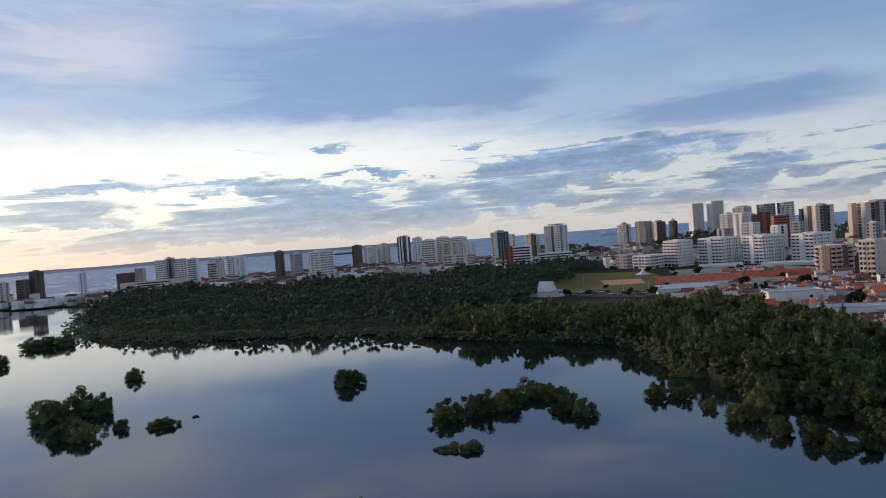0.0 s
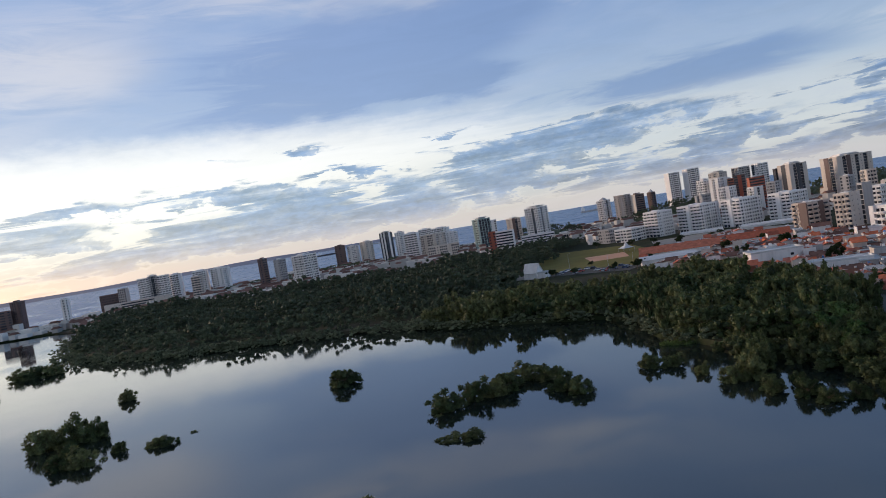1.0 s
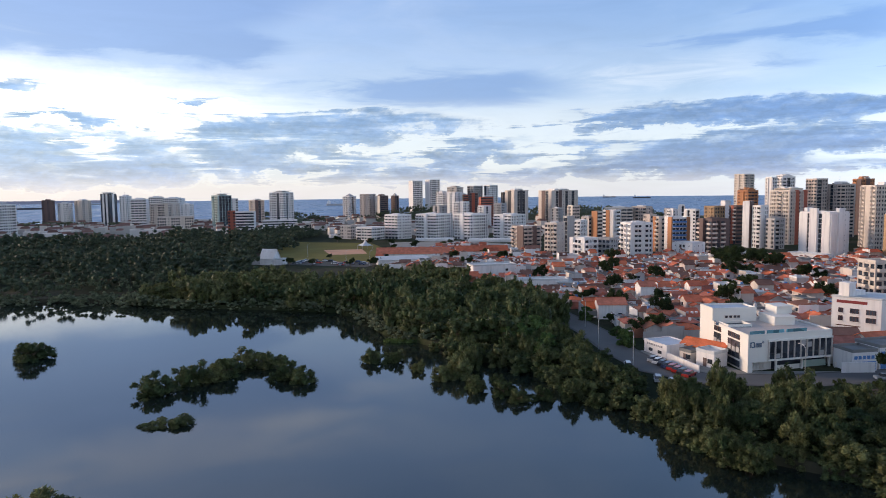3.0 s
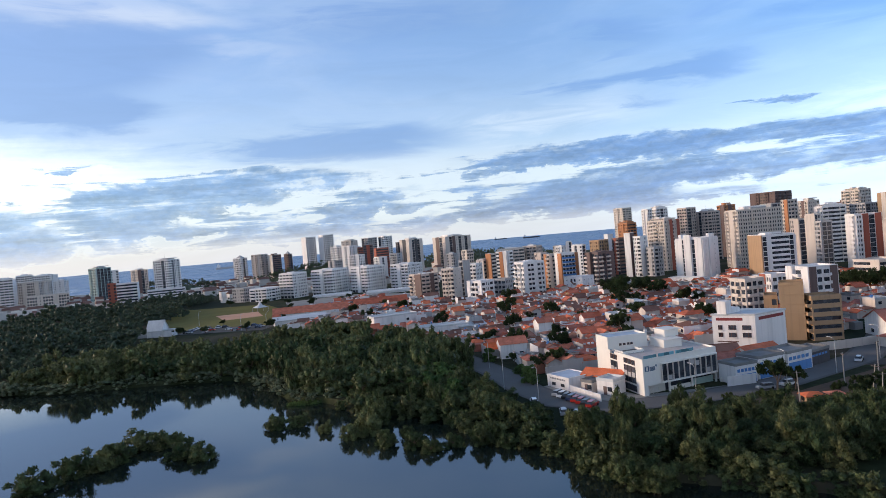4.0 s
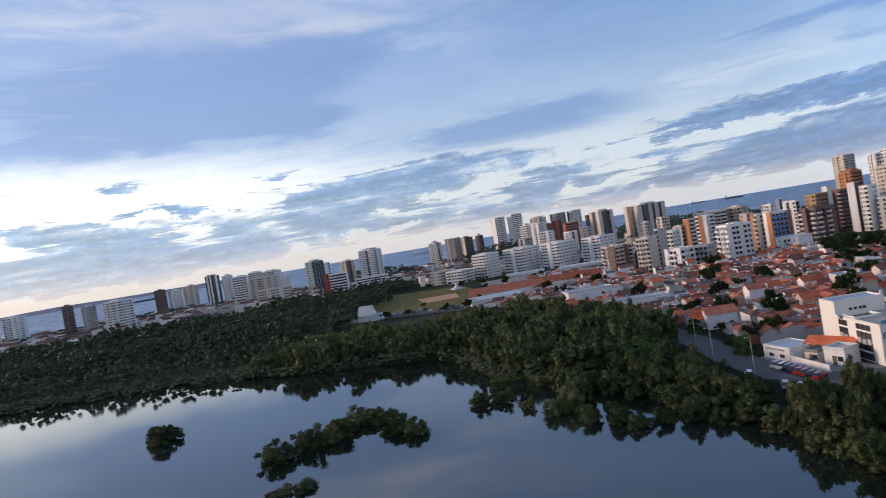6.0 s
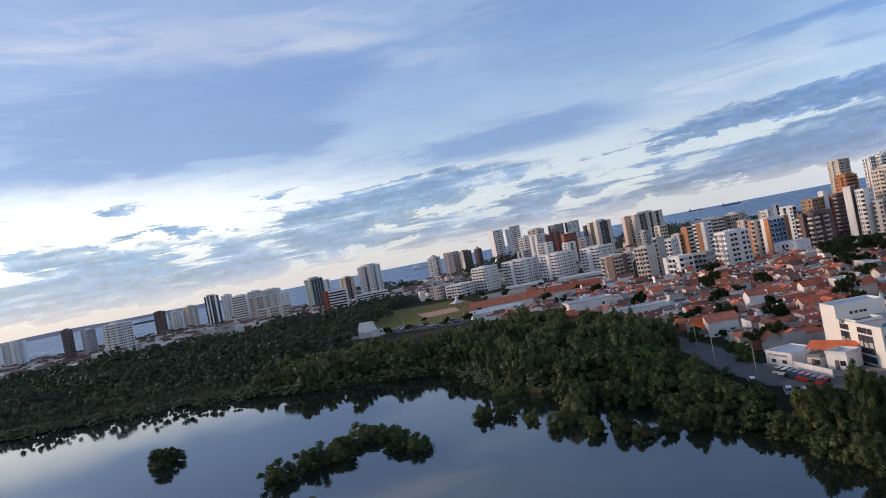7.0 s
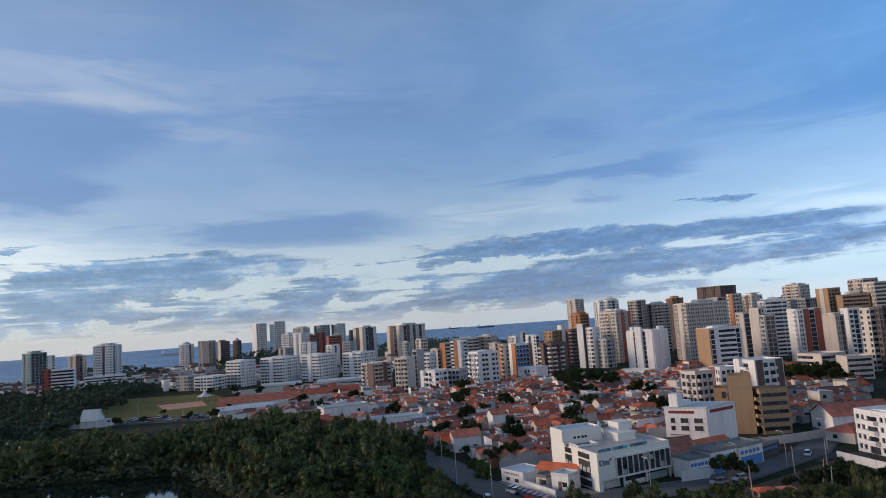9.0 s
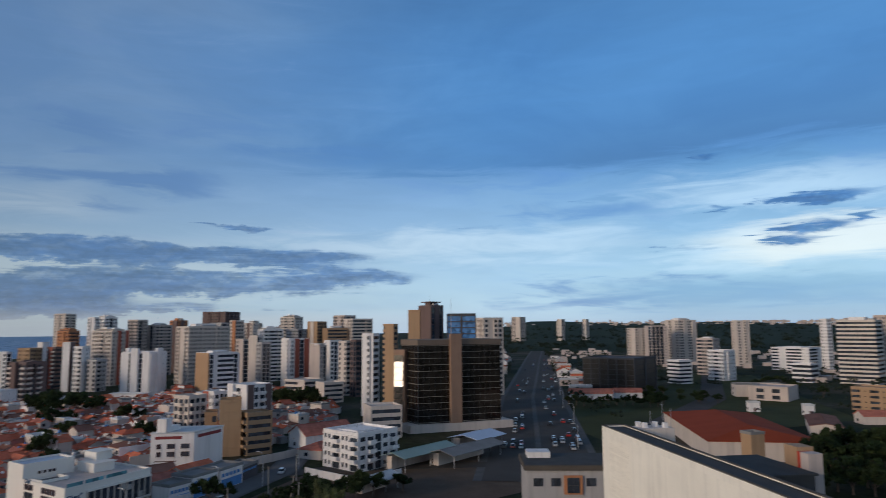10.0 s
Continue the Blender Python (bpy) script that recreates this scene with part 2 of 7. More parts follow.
    both = N("ShaderNodeAddShader")
    nt.links.new(cloud.outputs[0], both.inputs[0])
    nt.links.new(clear.outputs[0], both.inputs[1])
    out = N("ShaderNodeOutputWorld")
    nt.links.new(both.outputs[0], out.inputs[0])


sky_world()
sun = new("sun", bpy.data.lights.new("sun", "SUN"))
sun.data.energy, sun.data.angle, sun.data.color = 3.0, radians(12), (1.0, 0.72, 0.50)
_a, _e = radians(SUN_AZ), radians(SUN_EL + 4)
sun.matrix_basis = look((300 * math.sin(_a) * math.cos(_e), 300 * math.cos(_a) * math.cos(_e), 300 * math.sin(_e)), (0, 0, 0))

# ---- materials ----
HUES = {
    "white": (0.79, 0.755, 0.735), "cream": (0.63, 0.55, 0.485), "beige": (0.54, 0.455, 0.405), "tan": (0.40, 0.26, 0.15),
    "brown": (0.15, 0.10, 0.092), "brick": (0.36, 0.10, 0.06), "orange": (0.46, 0.20, 0.09), "grey": (0.42, 0.40, 0.395),
    "dark": (0.07, 0.07, 0.08), "blue": (0.10, 0.24, 0.52), "green": (0.30, 0.40, 0.40),
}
MATS = {}


def material(name, color, rough=0.8, var=0.12, scale=0.25, bump=0.15, streak=0.0, metal=0.0, fine=4.0, piece=0.0):
    """Weathered surface: broad stains, fine grain and, if asked, rain streaks."""
    if name in MATS:
        return MATS[name]
    m = bpy.data.materials.new(name)
    m.use_nodes = True
    nt = m.node_tree
    N, L = nt.nodes.new, nt.links.new
    b = nt.nodes["Principled BSDF"]
    tc = N("ShaderNodeTexCoord")
    info = N("ShaderNodeObjectInfo")
    off = N("ShaderNodeVectorMath")
    off.operation = "MULTIPLY_ADD"
    L(tc.outputs["Object"], off.inputs[0])
    off.inputs[1].default_value = (1, 1, 1)
    shift = N("ShaderNodeVectorMath")
    shift.operation = "SCALE"
    shift.inputs[0].default_value = (37, 19, 11)
    L(info.outputs["Random"], shift.inputs["Scale"])
    L(shift.outputs[0], off.inputs[2])
    n1 = N("ShaderNodeTexNoise")
    n1.inputs["Scale"].default_value, n1.inputs["Detail"].default_value = scale, 6
    L(off.outputs[0], n1.inputs["Vector"])
    n2 = N("ShaderNodeTexNoise")
    n2.inputs["Scale"].default_value, n2.inputs["Detail"].default_value = fine, 4
    L(off.outputs[0], n2.inputs["Vector"])
    hsv = N("ShaderNodeHueSaturation")
    hsv.inputs["Color"].default_value = (*color, 1)
    s = N("ShaderNodeMath")
    s.operation = "MULTIPLY_ADD"
    L(n1.outputs[0], s.inputs[0])
    s.inputs[1].default_value, s.inputs[2].default_value = 2.4 * var, 1 - 1.2 * var
    s2 = N("ShaderNodeMath")
    s2.operation = "MULTIPLY_ADD"
    L(n2.outputs[0], s2.inputs[0])
    s2.inputs[1].default_value = var
    L(s.outputs[0], s2.inputs[2])
    last = s2.outputs[0]
    if streak:
        st = N("ShaderNodeTexNoise")
        mp = N("ShaderNodeMapping")
        mp.inputs["Scale"].default_value = (0.9, 0.9, 0.05)
        L(off.outputs[0], mp.inputs[0])
        L(mp.outputs[0], st.inputs["Vector"])
        st.inputs["Scale"].default_value, st.inputs["Detail"].default_value = 1.0, 5
        mr = N("ShaderNodeMapRange")
        L(st.outputs[0], mr.inputs[0])
        mr.inputs[1].default_value, mr.inputs[2].default_value, mr.inputs[3].default_value, mr.inputs[4].default_value = 0.5, 0.75, 1.0, 1 - streak
        mu = N("ShaderNodeMath")
        mu.operation = "MULTIPLY"
        L(last, mu.inputs[0])
        L(mr.outputs[0], mu.inputs[1])
        last = mu.outputs[0]
    rv = N("ShaderNodeMath")
    rv.operation = "MULTIPLY_ADD"
    L(info.outputs["Random"], rv.inputs[0])
    rv.inputs[1].default_value = 0.6 * var
    L(last, rv.inputs[2])
    value = rv.outputs[0]
    if piece:
        geo = N("ShaderNodeNewGeometry")
        pv = N("ShaderNodeMapRange")
        L(geo.outputs["Random Per Island"], pv.inputs[0])
        pv.inputs[3].default_value, pv.inputs[4].default_value = 1 - piece, 1 + piece
        mv = N("ShaderNodeMath")
        mv.operation = "MULTIPLY"
        L(value, mv.inputs[0])
        L(pv.outputs[0], mv.inputs[1])
        value = mv.outputs[0]
        hv = N("ShaderNodeMapRange")
        L(info.outputs["Random"], hv.inputs[0])
        hv.inputs[3].default_value, hv.inputs[4].default_value = 1 - piece * 0.8, 1.0
        L(hv.outputs[0], hsv.inputs["Saturation"])
    L(value, hsv.inputs["Value"])
    L(hsv.outputs[0], b.inputs["Base Color"])
    b.inputs["Roughness"].default_value, b.inputs["Metallic"].default_value = rough, metal
    if rough >= 0.85:
        b.inputs["Specular IOR Level"].default_value = 0.12
    if bump:
        bp = N("ShaderNodeBump")
        bp.inputs["Strength"].default_value, bp.inputs["Distance"].default_value = bump, 0.05
        L(n2.outputs[0], bp.inputs["Height"])
        L(bp.outputs[0], b.inputs["Normal"])
    MATS[name] = m
    return m


def paint(hue):
    return material("paint_" + hue, HUES[hue], 0.75, 0.10, 0.12, 0.1, 0.22)


def glass(name="window_glass", color=(0.03, 0.035, 0.045), rough=0.08):
    """Dark glazing that mirrors the sky; panes differ a little."""
    if name in MATS:
        return MATS[name]
    m = bpy.data.materials.new(name)
    m.use_nodes = True
    nt = m.node_tree
    b = nt.nodes["Principled BSDF"]
    tc = nt.nodes.new("ShaderNodeTexCoord")
    vo = nt.nodes.new("ShaderNodeTexVoronoi")
    vo.inputs["Scale"].default_value = 0.5
    nt.links.new(tc.outputs["Object"], vo.inputs["Vector"])
    hs = nt.nodes.new("ShaderNodeHueSaturation")
    hs.inputs["Color"].default_value = (*color, 1)
    mr = nt.nodes.new("ShaderNodeMapRange")
    nt.links.new(vo.outputs["Color"], mr.inputs[0])
    mr.inputs[3].default_value, mr.inputs[4].default_value = 0.4, 2.6
    nt.links.new(mr.outputs[0], hs.inputs["Value"])
    nt.links.new(hs.outputs[0], b.inputs["Base Color"])
    b.inputs["Roughness"].default_value = rough
    MATS[name] = m
    return m


def water_material(name, color, rough, scale, strength, ior=1.333):
    m = bpy.data.materials.new(name)
    m.use_nodes = True
    nt = m.node_tree
    N, L = nt.nodes.new, nt.links.new
    b = nt.nodes["Principled BSDF"]
    tc = N("ShaderNodeTexCoord")
    n = N("ShaderNodeTexNoise")
    n.inputs["Scale"].default_value, n.inputs["Detail"].default_value = scale, 5
    L(tc.outputs["Object"], n.inputs["Vector"])
    n2 = N("ShaderNodeTexNoise")
    n2.inputs["Scale"].default_value, n2.inputs["Detail"].default_value = 0.02, 4
    L(tc.outputs["Object"], n2.inputs["Vector"])
    mr = N("ShaderNodeMapRange")
    L(n2.outputs[0], mr.inputs[0])
    mr.inputs[1].default_value, mr.inputs[2].default_value, mr.inputs[3].default_value, mr.inputs[4].default_value = 0.4, 0.65, rough * 0.45, rough * 1.6
    L(mr.outputs[0], b.inputs["Roughness"])
    hs = N("ShaderNodeHueSaturation")
    hs.inputs["Color"].default_value = (*color, 1)
    mv = N("ShaderNodeMapRange")
    L(n2.outputs[0], mv.inputs[0])
    mv.inputs[3].default_value, mv.inputs[4].default_value = 0.8, 1.2
    L(mv.outputs[0], hs.inputs["Value"])
    L(hs.outputs[0], b.inputs["Base Color"])
    b.inputs["IOR"].default_value = ior
    bp = N("ShaderNodeBump")
    bp.inputs["Strength"].default_value, bp.inputs["Distance"].default_value = strength, 0.1
    L(n.outputs[0], bp.inputs["Height"])
    L(bp.outputs[0], b.inputs["Normal"])
    return m


def leaf_material(name, color, warm=(0.16, 0.13, 0.03), lo=0.7, hi=1.3):
    """Leaves: each clump its own shade, a little light passing through."""
    m = bpy.data.materials.new(name)
    m.use_nodes = True
    nt = m.node_tree
    N, L = nt.nodes.new, nt.links.new
    b = nt.nodes["Principled BSDF"]
    geo = N("ShaderNodeNewGeometry")
    info = N("ShaderNodeObjectInfo")
    mx = N("ShaderNodeMix")
    mx.data_type = "RGBA"
    mx.inputs[6].default_value, mx.inputs[7].default_value = (*color, 1), (*warm, 1)
    tc = N("ShaderNodeTexCoord")
    nz = N("ShaderNodeTexNoise")
    nz.inputs["Scale"].default_value = 0.18
    L(tc.outputs["Object"], nz.inputs["Vector"])
    ad = N("ShaderNodeMath")
    ad.operation = "MULTIPLY_ADD"
    L(info.outputs["Random"], ad.inputs[0])
    ad.inputs[1].default_value = 0.5
    mr0 = N("ShaderNodeMapRange")
    L(nz.outputs[0], mr0.inputs[0])
    mr0.inputs[1].default_value, mr0.inputs[2].default_value, mr0.inputs[3].default_value, mr0.inputs[4].default_value = 0.35, 0.7, 0.0, 0.5
    L(mr0.outputs[0], ad.inputs[2])
    L(ad.outputs[0], mx.inputs[0])
    hs = N("ShaderNodeHueSaturation")
    L(mx.outputs[2], hs.inputs["Color"])
    mr = N("ShaderNodeMapRange")
    L(geo.outputs["Random Per Island"], mr.inputs[0])
    mr.inputs[3].default_value, mr.inputs[4].default_value = lo, hi
    clump = N("ShaderNodeTexNoise")
    clump.inputs["Scale"].default_value, clump.inputs["Detail"].default_value = 0.55, 3
    L(tc.outputs["Object"], clump.inputs["Vector"])
    cr = N("ShaderNodeMapRange")
    L(clump.outputs[0], cr.inputs[0])
    cr.inputs[1].default_value, cr.inputs[2].default_value, cr.inputs[3].default_value, cr.inputs[4].default_value = 0.33, 0.67, 0.55, 1.4
    each = N("ShaderNodeMapRange")
    L(info.outputs["Random"], each.inputs[0])
    each.inputs[3].default_value, each.inputs[4].default_value = 0.7, 1.25
    shade = N("ShaderNodeMath")
    shade.operation = "MULTIPLY"
    L(cr.outputs[0], shade.inputs[0])
    L(each.outputs[0], shade.inputs[1])
    value = N("ShaderNodeMath")
    value.operation = "MULTIPLY"
    L(mr.outputs[0], value.inputs[0])
    L(shade.outputs[0], value.inputs[1])
    L(value.outputs[0], hs.inputs["Value"])
    L(hs.outputs[0], b.inputs["Base Color"])
    b.inputs["Roughness"].default_value = 0.6
    b.inputs["Specular IOR Level"].default_value = 0.25
    tr = N("ShaderNodeBsdfTranslucent")
    L(hs.outputs[0], tr.inputs[0])
    ms = N("ShaderNodeMixShader")
    ms.inputs[0].default_value = 0.25
    L(b.outputs[0], ms.inputs[1])
    L(tr.outputs[0], ms.inputs[2])
    L(ms.outputs[0], nt.nodes["Material Output"].inputs[0])
    return m


def ground_material():
    """Waste ground: grass, bare earth and grey paving in patches."""
    m = bpy.data.materials.new("waste_ground")
    m.use_nodes = True
    nt = m.node_tree
    N, L = nt.nodes.new, nt.links.new
    b = nt.nodes["Principled BSDF"]
    tc = N("ShaderNodeTexCoord")

    def nz(scale, detail=6):
        n = N("ShaderNodeTexNoise")
        n.inputs["Scale"].default_value, n.inputs["Detail"].default_value = scale, detail
        L(tc.outputs["Object"], n.inputs["Vector"])
        return n.outputs[0]

    r = N("ShaderNodeValToRGB")
    e = r.color_ramp.elements
    e[0].position, e[0].color = 0.36, (0.014, 0.022, 0.008, 1)
    e[1].position, e[1].color = 0.66, (0.10, 0.08, 0.06, 1)
    q = e.new(0.50)
    q.color = (0.032, 0.04, 0.016, 1)
    L(nz(0.012), r.inputs[0])
    mx = N("ShaderNodeMix")
    mx.data_type, mx.blend_type = "RGBA", "MULTIPLY"
    mx.inputs[0].default_value = 0.7
    L(r.outputs[0], mx.inputs[6])
    r2 = N("ShaderNodeValToRGB")
    r2.color_ramp.elements[0].position, r2.color_ramp.elements[0].color = 0.3, (0.45, 0.45, 0.45, 1)
    r2.color_ramp.elements[1].position, r2.color_ramp.elements[1].color = 0.7, (1.3, 1.3, 1.3, 1)
    L(nz(0.35, 8), r2.inputs[0])
    L(r2.outputs[0], mx.inputs[7])
    L(mx.outputs[2], b.inputs["Base Color"])
    b.inputs["Roughness"].default_value = 0.95
    b.inputs["Specular IOR Level"].default_value = 0.12
    return m


GLASS = glass()
LEAF = leaf_material("mangrove_leaves", (0.054, 0.094, 0.036), (0.165, 0.158, 0.066), 0.7, 1.35)
# greyer and paler than LEAF: distant haze is mixed into the colour
LEAF_FAR = leaf_material("hazed_wood_leaves", (0.078, 0.112, 0.064), (0.140, 0.155, 0.090), 0.85, 1.15)
# same leaves as LEAF_FAR made darker; dimness of far trees is in the colour
LEAF_RIDGE = leaf_material("shaded_wood_leaves", (0.030, 0.046, 0.026), (0.044, 0.056, 0.030), 0.85, 1.15)
LEAF_BROAD = leaf_material("broad_leaves", (0.062, 0.125, 0.036), (0.115, 0.155, 0.052), 0.7, 1.3)
LEAF_ROOF = leaf_material("street_tree_leaves", (0.024, 0.048, 0.016), (0.05, 0.062, 0.02))
BARK = material("bark", (0.12, 0.09, 0.07), 0.95, 0.3, 1.0, 0.5)
TILE_MAT = material("clay_tiles", (0.31, 0.078, 0.038), 0.9, 0.75, 0.45, 0.4, fine=2.6, piece=0.25)
WORN = material("worn_asphalt", (0.125, 0.118, 0.112), 0.9, 0.3, 0.12, 0.2)
ASPHALT = material("asphalt", (0.072, 0.064, 0.057), 0.9, 0.25, 0.1, 0.2)
CONCRETE = material("concrete", (0.24, 0.23, 0.215), 0.9, 0.25, 0.2, 0.3, 0.2)

# ---- mesh helpers ----
GZ = 1.5  # level of the land above the water


class Build:
    """Collects boxes and faces into one mesh."""

    def __init__(self):
        self.v, self.f = [], []

    def face(self, pts):
        k = len(self.v)
        self.v += [tuple(p) for p in pts]
        self.f.append(tuple(range(k, k + len(pts))))

    def box(self, x0, x1, y0, y1, z0, z1, taper=0.0):
        k = len(self.v)
        t = taper
        self.v += [(x0, y0, z0), (x1, y0, z0), (x1, y1, z0), (x0, y1, z0), (x0 + t, y0 + t, z1), (x1 - t, y0 + t, z1), (x1 - t, y1 - t, z1), (x0 + t, y1 - t, z1)]
        self.f += [tuple(k + i for i in q) for q in ((0, 3, 2, 1), (4, 5, 6, 7), (0, 1, 5, 4), (1, 2, 6, 5), (2, 3, 7, 6), (3, 0, 4, 7))]

    def prism(self, poly, z0, z1):
        k, n = len(self.v), len(poly)
        self.v += [(x, y, z0) for x, y in poly] + [(x, y, z1) for x, y in poly]
        self.f += [tuple(k + i for i in reversed(range(n))), tuple(k + n + i for i in range(n))]
        self.f += [(k + i, k + (i + 1) % n, k + n + (i + 1) % n, k + n + i) for i in range(n)]

    def tube(self, a, b, ra, rb, n=6):
        a, b = Vector(a), Vector(b)
        d = (b - a).normalized()
        s = d.orthogonal().normalized()
        u = d.cross(s)
        k = len(self.v)
        for c, r in ((a, ra), (b, rb)):
            self.v += [tuple(c + (s * math.cos(2 * math.pi * i / n) + u * math.sin(2 * math.pi * i / n)) * r) for i in range(n)]
        self.f += [(k + i, k + (i + 1) % n, k + n + (i + 1) % n, k + n + i) for i in range(n)]
        self.f += [tuple(k + i for i in reversed(range(n))), tuple(k + n + i for i in range(n))]

    def mesh(self, name, mat):
        me = bpy.data.meshes.new(name)
        me.from_pydata(self.v, [], self.f)
        me.materials.append(mat)
        me.update()
        return me


def part(name, data, mat=None, parent=None, label="", m=None):
    """One mesh object, under a thing or a part if parent is given."""
    me = data.mesh(name, mat) if isinstance(data, Build) else data
    ob = new(name, me)
    if parent:
        ob.parent = parent
    if m is not None:
        ob.matrix_basis = m
    return tagged(ob, label)


def thing(name, x, y, z, yaw=0.0, label="", category="", group="", kind=""):
    ob = new(name)
    ob.matrix_basis = pose(x, y, z, 0, 0, yaw)
    return tagged(ob, label, category, group, kind)

# ---- water and land ----
def disc(name, r, z, mat, n=96):
    b = Build()
    b.face([(r * math.cos(2 * math.pi * i / n), r * math.sin(2 * math.pi * i / n), z) for i in range(n)])
    return part(name, b, mat)


# sea colour is lightened to take in the haze over it
sea = tagged(disc("sea", 4900, -0.3, water_material("sea_water", (0.21, 0.32, 0.47), 0.6, 0.3, 0.008)), "grey-blue open sea under evening cloud", "sea", kind="structure")

# plan of the land, clockwise: far coast, city side, then the shore of the lagoon
COAST = [(-4700, 500), (-900, 560), (-640, 730), (-420, 830), (-330, 1080), (-150, 1180), (60, 1220), (180, 1130), (330, 1120), (480, 1000), (640, 900), (900, 800), (1300, 720), (2200, 800), (4500, 1500)]
BACK = [(4700, -600), (3500, -3300), (0, -4700), (-3300, -3300), (-4750, 0)]
SHORE = [(-470, -140), (-660, 400), (-600, 640), (-520, 735), (-440, 690), (-390, 690), (-330, 640), (-300, 575), (-255, 480), (-215, 400), (-180, 368), (-128, 342), (-82, 328), (-52, 323), (-19, 305), (11, 275), (58, 240), (66, 225), (63, 194), (70, 176), (76, 160), (81, 146), (84, 130), (85, 118), (87, 107), (84, 89), (89, 75), (95, 66), (106, 50), (110, 20), (100, -60), (60, -150), (-150, -230)]


def wavy(pts, step, amp, closed=True):
    """A shoreline through the given corners, with small bays."""
    out = []
    n = len(pts)
    for i in range(n if closed else n - 1):
        a, b = Vector((*pts[i], 0)), Vector((*pts[(i + 1) % n], 0))
        k = max(1, int((b - a).length / step))
        d = (b - a).normalized()
        s = Vector((-d.y, d.x, 0))
        for j in range(k):
            p = a + (b - a) * j / k
            out.append(p + s * amp * (noise.noise(p * 0.03) + 0.5 * noise.noise(p * 0.11)))
    return [(p.x, p.y) for p in out]


def inside(x, y, poly):
    hit = False
    for i in range(len(poly)):
        (x0, y0), (x1, y1) = poly[i - 1], poly[i]
        if (y0 > y) != (y1 > y) and x < (x1 - x0) * (y - y0) / (y1 - y0) + x0:
            hit = not hit
    return hit


SHORE_LINE = wavy(SHORE, 6, 4)
OUTER = wavy(COAST + BACK, 60, 12)


def land():
    bm = bmesh.new()
    loops = []
    for line in (OUTER, SHORE_LINE):
        vs = [bm.verts.new((x, y, GZ)) for x, y in line]
        loops.append([bm.edges.new((vs[i - 1], vs[i])) for i in range(len(vs))])
    bmesh.ops.triangle_fill(bm, edges=loops[0] + loops[1], use_beauty=True)
    for f in bm.faces:
        if f.normal.z < 0:
            f.normal_flip()
    # sloping bank down below the water
    for line, sign in ((SHORE_LINE, 1), (OUTER, -1)):
        n = len(line)
        c = [bm.verts.new((x, y, GZ)) for x, y in line]
        d = []
        for i, (x, y) in enumerate(line):
            (ax, ay), (bx, by) = line[i - 1], line[(i + 1) % n]
            t = Vector((bx - ax, by - ay, 0)).normalized()
            d.append(bm.verts.new((x - t.y * -0.8 * 1, y + t.x * -0.8 * 1, -0.6)))
        for i in range(n):
            bm.faces.new((c[i - 1], c[i], d[i], d[i - 1]))
    me = bpy.data.meshes.new("ground")
    bm.to_mesh(me)
    bm.free()
    me.materials.append(ground_material())
    return tagged(new("ground", me), "flat land of grass, bare earth and paving", "ground", kind="structure")


land()
lag = Build()
lag.face([(-700, -260, 0), (140, -260, 0), (140, 780, 0), (-700, 780, 0)])
tagged(part("lagoon_water", lag, water_material("lagoon_water", (0.009, 0.015, 0.014), 0.055, 0.9, 0.022, ior=1.95)), "calm dark lagoon mirroring the cloudy sky", "water", kind="structure")

# ---- blocks of flats and offices ----
def facade(walls, bays, u0, u1, h, floors, place, accents, balconies):
    """One face: s solid, w window, W ribbon window, g glass strip, o proud accent strip, b balcony."""
    fh = h / floors
    wide = (u1 - u0) / len(bays)
    cells = []
    for i, kind in enumerate(bays):
        a = u0 + i * wide
        if kind == "w" and wide > 4.2:
            k = round(wide / 2.8)
            cells += [("w", a + j * wide / k, wide / k) for j in range(k)]
        elif kind == "b" and wide > 6.4:
            cells += [("b", a, wide * 0.58), ("w", a + wide * 0.58, wide * 0.42)]
        elif kind == "s" and 3.4 < wide < 14 and (i + floors) % 2:
            k = max(1, round(wide / 4.5))
            cells += [("n", a + j * wide / k, wide / k) for j in range(k)]
        else:
            cells.append((kind, a, wide))
    for i, (kind, a, step) in enumerate(cells):
        b = a + step
        out = 0.75 if kind in "wn" and floors > 6 and (i + floors) % 3 == 0 else 0.0
        if kind == "s":
            place(walls, a, b, -0.45, 0.0, 0, h)
        elif kind == "n":
            place(walls, a, a + step * 0.5 - 0.4, -0.45, out, 0, h)
            place(walls, a + step * 0.5 + 0.4, b, -0.45, out, 0, h)
            for k in range(floors + 1):
                z0, z1 = max(0.0, k * fh - 0.75), min(h, k * fh + 1.35)
                if z1 > z0:
                    place(walls, a + step * 0.5 - 0.4, a + step * 0.5 + 0.4, -0.45, out, z0, z1)
        elif kind == "p":
            place(walls, a, b, -0.45, 1.3, 0, h + 1.1)
        elif kind == "P":
            place(walls, a, b, -0.45, 1.6, 0, h + 3.2)
        elif kind == "o":
            place(accents, a, b, -0.45, 0.3, 0, h + 0.8)
        else:
            lo, hi, side, top = {"w": (0.9, 0.42, 0.16, 0), "W": (1.0, 0.45, 0.0, 0), "g": (0.15, 0.1, 0.06, 0), "b": (0.12, 0.6, 0.08, 0)}[kind]
            if side:
                place(walls, a, a + side * step, -0.45, out, 0, h)
                place(walls, b - side * step, b, -0.45, out, 0, h)
            c, d = a + side * step, b - side * step
            for k in range(floors + 1):
                z0 = max(0.0, k * fh - hi)
                z1 = min(h, k * fh + lo)
                if z1 > z0:
                    place(walls, c, d, -0.45, out, z0, z1)
            if kind == "w" and step > 3.2:
                place(walls, (a + b) / 2 - 0.35, (a + b) / 2 + 0.35, -0.45, -0.01, 0, h)
